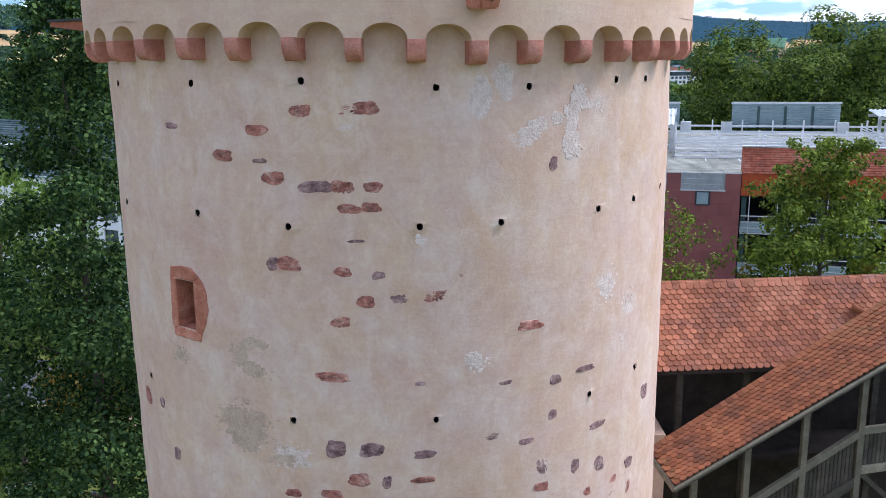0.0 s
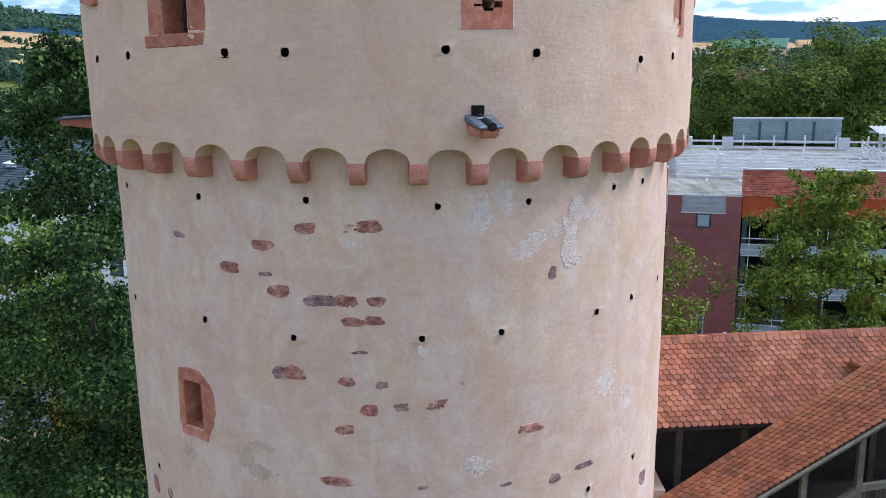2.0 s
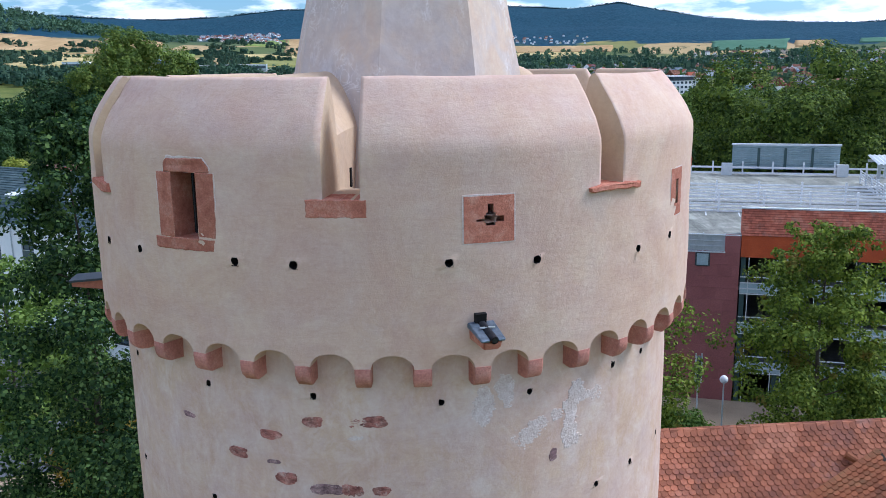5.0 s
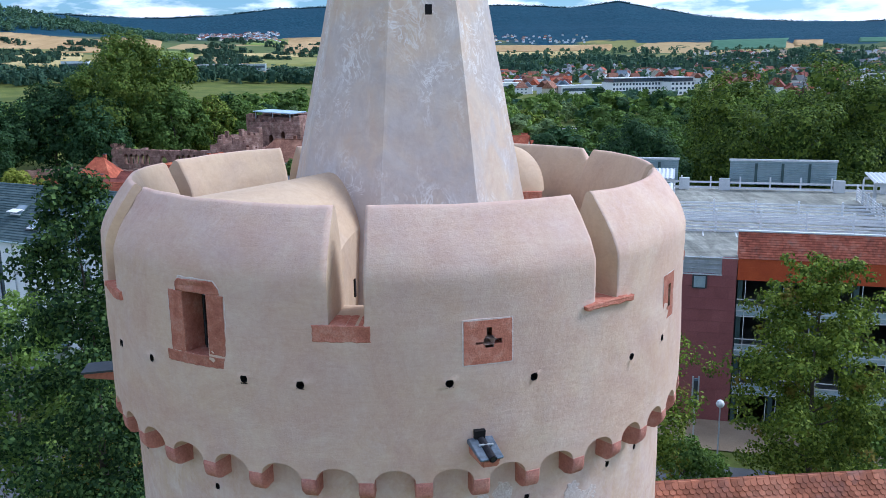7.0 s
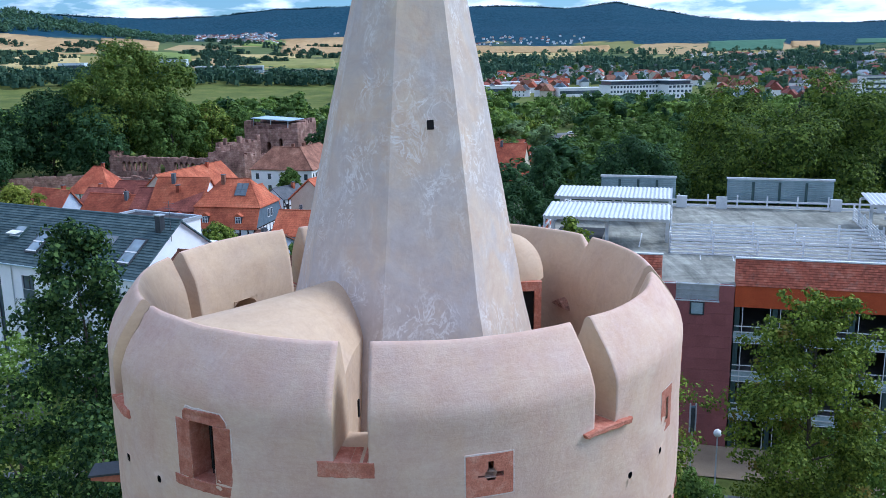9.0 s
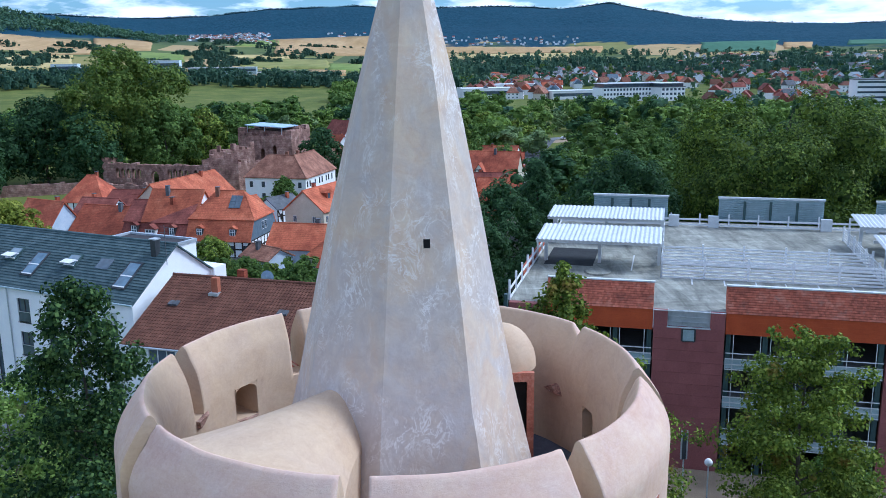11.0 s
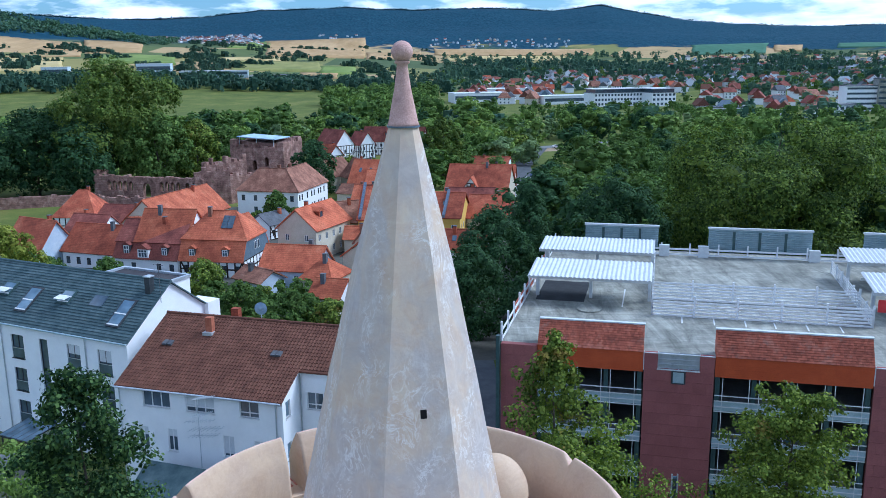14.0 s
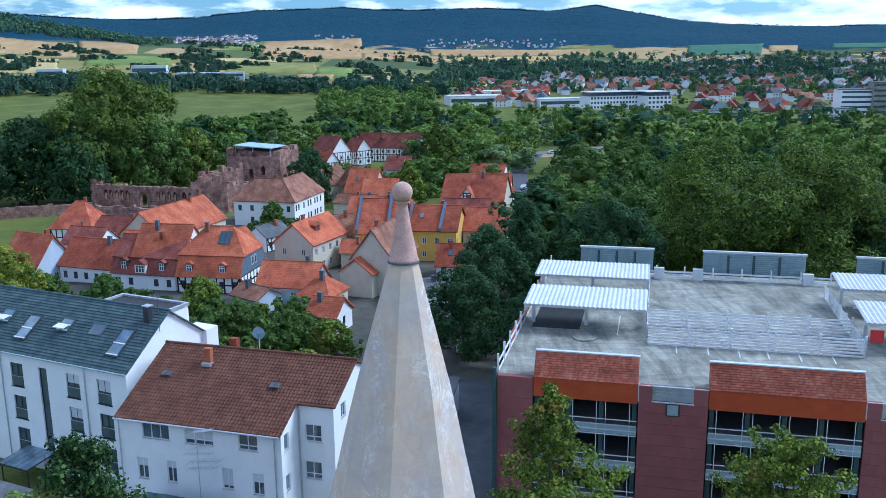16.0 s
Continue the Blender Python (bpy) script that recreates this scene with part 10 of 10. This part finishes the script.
def town_paving():
    """Cobbled and gravelled ground between the old houses."""
    xs, ys = [-92 + 4 * i for i in range(29)], [100 + 5 * i for i in range(30)]
    verts = [(x + 3 * math.sin(y * 0.07), y, ground_z(x, y) + 0.06) for y in ys for x in xs]
    n = len(xs)
    faces = [(j * n + i, j * n + i + 1, (j + 1) * n + i + 1, (j + 1) * n + i) for j in range(len(ys) - 1) for i in range(n - 1)]
    me = raw_mesh("paving", verts, faces, mottled("town_cobbles", (0.05, 0.05, 0.04), (0.11, 0.105, 0.09), 0.3, 6, 0.95, 0.6, 0.02))
    tagged(new("paving", me), "grey cobbled yards and lanes between old houses", "paving", "", "structure")


town_paving()
ribbon("road", [(-60, 46), (-38, 55), (-24, 58), (-10, 57), (4, 55), (20, 51), (45, 45)], 9.0, 0.03, ASPHALT, "grey asphalt street in front of the houses")
ribbon("pavement", [(-60, 39.5), (-38, 48.5), (-24, 51), (-10, 50), (4, 48.5), (20, 45), (45, 39)], 3.6, 0.10, PATH_MAT, "sandy footpath beside the street", "pavement")
ribbon("forecourt", [(4, 42), (14, 40.5), (26, 37), (44, 31)], 7.5, 0.02, mottled("reddish_paving", (0.20, 0.15, 0.12), (0.30, 0.23, 0.19), 0.6, 8, 0.95, 0.4), "reddish paved forecourt before the garage", "pavement")
ribbon("garage_pavement", [(2.5, 65.6), (22, 60.4), (46, 54.0)], 5.4, 0.09, PATH_MAT, "sandy pavement along the garage front", "pavement")
ribbon("side_street", [(2.6, 58), (3.2, 75), (3.4, 95), (3.2, 120)], 8.0, 0.035, ASPHALT, "narrow asphalt lane beside the garage")
ribbon("lane", [(30, 262), (31, 290), (34, 330), (50, 400)], 9.0, 0.04, ASPHALT, "grey parking lane by the park")
ribbon("park_road", [(20, 385), (44, 398), (62, 406), (92, 426), (118, 446)], 9.0, 0.05, mottled("worn_grey_asphalt", (0.16, 0.165, 0.18), (0.24, 0.245, 0.26), 0.3, 6, 0.9, 0.2), "pale grey road through the river park")
ribbon("gravel_yard", [(42, 386), (60, 392), (84, 405)], 12.0, 0.03, PATH_MAT, "sandy gravel strip beside the park road", "pavement")
ribbon("village_street", [(-12, 118), (-14, 140), (-16, 160), (-20, 190), (-22, 215)], 4.5, 0.04, ASPHALT, "narrow paved old town street")


def parked_car(at, rz, paint, label):
    th = thing("car", at, rz, label, "car", "parked cars")
    bm = bmesh.new()
    prof = [(-2.1, 0.35), (2.1, 0.35), (2.15, 0.75), (1.2, 0.9), (0.5, 1.42), (-1.2, 1.45), (-1.9, 0.95), (-2.15, 0.8)]
    extrude_poly(bm, [(x, -0.85, z) for x, z in prof], (0, 1.7, 0))
    bmesh.ops.bevel(bm, geom=bm.edges[:], offset=0.06, segments=2, affect="EDGES")
    part("body", bm, paint, th)
    bm = bmesh.new()
    extrude_poly(bm, [(x, -0.87, z) for x, z in ((1.0, 0.92), (0.45, 1.34), (-1.15, 1.36), (-1.7, 0.95))], (0, 1.74, 0))
    part("windows", bm, GLASS, th)
    for x in (-1.3, 1.35):
        for y in (-0.8, 0.8):
            bm = bmesh.new()
            tube(bm, (x, y - 0.1, 0.32), (x, y + 0.1, 0.32), 0.32, 0.32, 14)
            part("wheel", bm, IRON, th)
    return th


def paint(name, c):
    return mottled(name, tuple(0.85 * v for v in c), c, 1, 20, 0.3, 0.0, 0.01, 0.0, 0.5)


parked_car((33, 290, ground_z(33, 290) + 0.04), 70, paint("white_paint", (0.75, 0.75, 0.76)), "white van parked on the lane")
parked_car((29.5, 276, ground_z(29.5, 276) + 0.04), 80, paint("dark_paint", (0.04, 0.045, 0.05)), "dark car parked on the lane")
parked_car((36, 300, ground_z(36, 300) + 0.04), 75, paint("blue_paint", (0.05, 0.08, 0.14)), "blue car parked on the lane")
parked_car((58, 397, ground_z(58, 397) + 0.06), 20, paint("pale_paint", (0.7, 0.7, 0.72)), "white car parked by the park road")
parked_car((-13.5, 128, ground_z(-13.5, 128) + 0.04), 80, paint("red_paint", (0.35, 0.02, 0.02)), "small red car parked in the street")
parked_car((4.6, 112, ground_z(4.6, 112) + 0.04), 85, paint("silver_paint", (0.5, 0.52, 0.54)), "silver car parked by the trees")


def satellite_dish(at, r, label):
    th = thing("satellite_dish", at, -8, label, "satellite dish")
    bm = bmesh.new()
    rings = [[bm.verts.new((r * k * math.cos(2 * math.pi * i / 20), -0.18 * (1 - k * k), r * k * math.sin(2 * math.pi * i / 20))) for i in range(20)] for k in (0.05, 0.5, 0.8, 1.0)]
    for a, b in zip(rings, rings[1:]):
        for i in range(20):
            bm.faces.new((a[i], a[(i + 1) % 20], b[(i + 1) % 20], b[i])).smooth = True
    bm.faces.new(rings[0])
    part("dish", bm, mottled("blue_grey_dish", (0.16, 0.22, 0.30), (0.22, 0.29, 0.37), 2, 20, 0.5), th)
    bm = bmesh.new()
    tube(bm, (0, 0.1, -9.7), (0, 0.1, 0), 0.06, 0.06, 8)
    part("mast", bm, GALV, th)


satellite_dish((-18.4, 90.5, 8.9), 0.7, "round blue-grey satellite dish on a mast")


def street_lamp(at, height, label):
    th = thing("street_lamp", at, 0, label, "lamp")
    bm = bmesh.new()
    tube(bm, (0, 0, 0), (0, 0, height), 0.06, 0.05, 8)
    part("pole", bm, GALV, th)
    bm = bmesh.new()
    bmesh.ops.create_uvsphere(bm, u_segments=14, v_segments=8, radius=0.28)
    bmesh.ops.translate(bm, verts=bm.verts[:], vec=(0, 0, height + 0.2))
    part("globe", bm, FRAME_WHITE, th, "white globe lamp", True)


street_lamp((18.18, 55.0, -0.65), 4.86, "globe street lamp on a thin pole")


def stele(at):
    """A narrow dark sign board between two pale posts on one pole."""
    th = thing("sign_post", at, 0, "tall narrow dark sign board on a pale metal pole", "sign")
    bm = bmesh.new()
    tube(bm, (0, 0, 0), (0, 0, 2.9), 0.06, 0.06, 8)
    part("pole", bm, GALV, th, "pale metal pole")
    bm = bmesh.new()
    box(bm, -0.15, 0.15, -0.04, 0.04, 2.95, 4.85)
    part("board", bm, FRAME_DARK, th, "black sign board")
    for x in (-0.21, 0.21):
        bm = bmesh.new()
        box(bm, x - 0.045, x + 0.045, -0.06, 0.06, 2.95, 5.2)
        part("side_post", bm, GALV, th, "pale metal side post")
    bm = bmesh.new()
    box(bm, -0.15, 0.15, -0.045, 0.045, 4.86, 5.02)
    part("lamp_head", bm, GLASS_PALE, th)


stele((17.9, 59.8, -0.65))


def timber_eave():
    """Timber eave that juts out behind the tower's flank."""
    th = thing("timber_eave", (-6.68, 16.05, 21.68), 8, "red-brown eave of a small wooden hoarding beside the tower", "eave")
    bm = bmesh.new()
    hexa(bm, [(-0.3, -0.12, -0.10), (0.6, -0.12, -0.22), (0.6, 0.4, -0.22), (-0.3, 0.4, -0.10), (-0.3, -0.12, -0.02), (0.6, -0.12, 0.02), (0.6, 0.4, 0.02), (-0.3, 0.4, -0.02)])
    part("fascia", bm, mottled("red_brown_paint", (0.30, 0.10, 0.06), (0.40, 0.15, 0.09), 2, 20, 0.7), th)
    bm = bmesh.new()
    hexa(bm, [(-0.34, -0.16, -0.02), (0.6, -0.16, 0.02), (0.6, 0.4, 0.02), (-0.34, 0.4, -0.02), (-0.34, -0.16, 0.02), (0.6, -0.16, 0.06), (0.6, 0.4, 0.06), (-0.34, 0.4, 0.02)])
    part("roof", bm, FRAME_DARK, th)


timber_eave()

# the plan above is drawn in units of 0.88 m
for ob in scene.objects:
    if ob.parent is None and ob.type != "CAMERA":
        ob.matrix_basis = Matrix.Scale(UNIT, 4) @ ob.matrix_basis
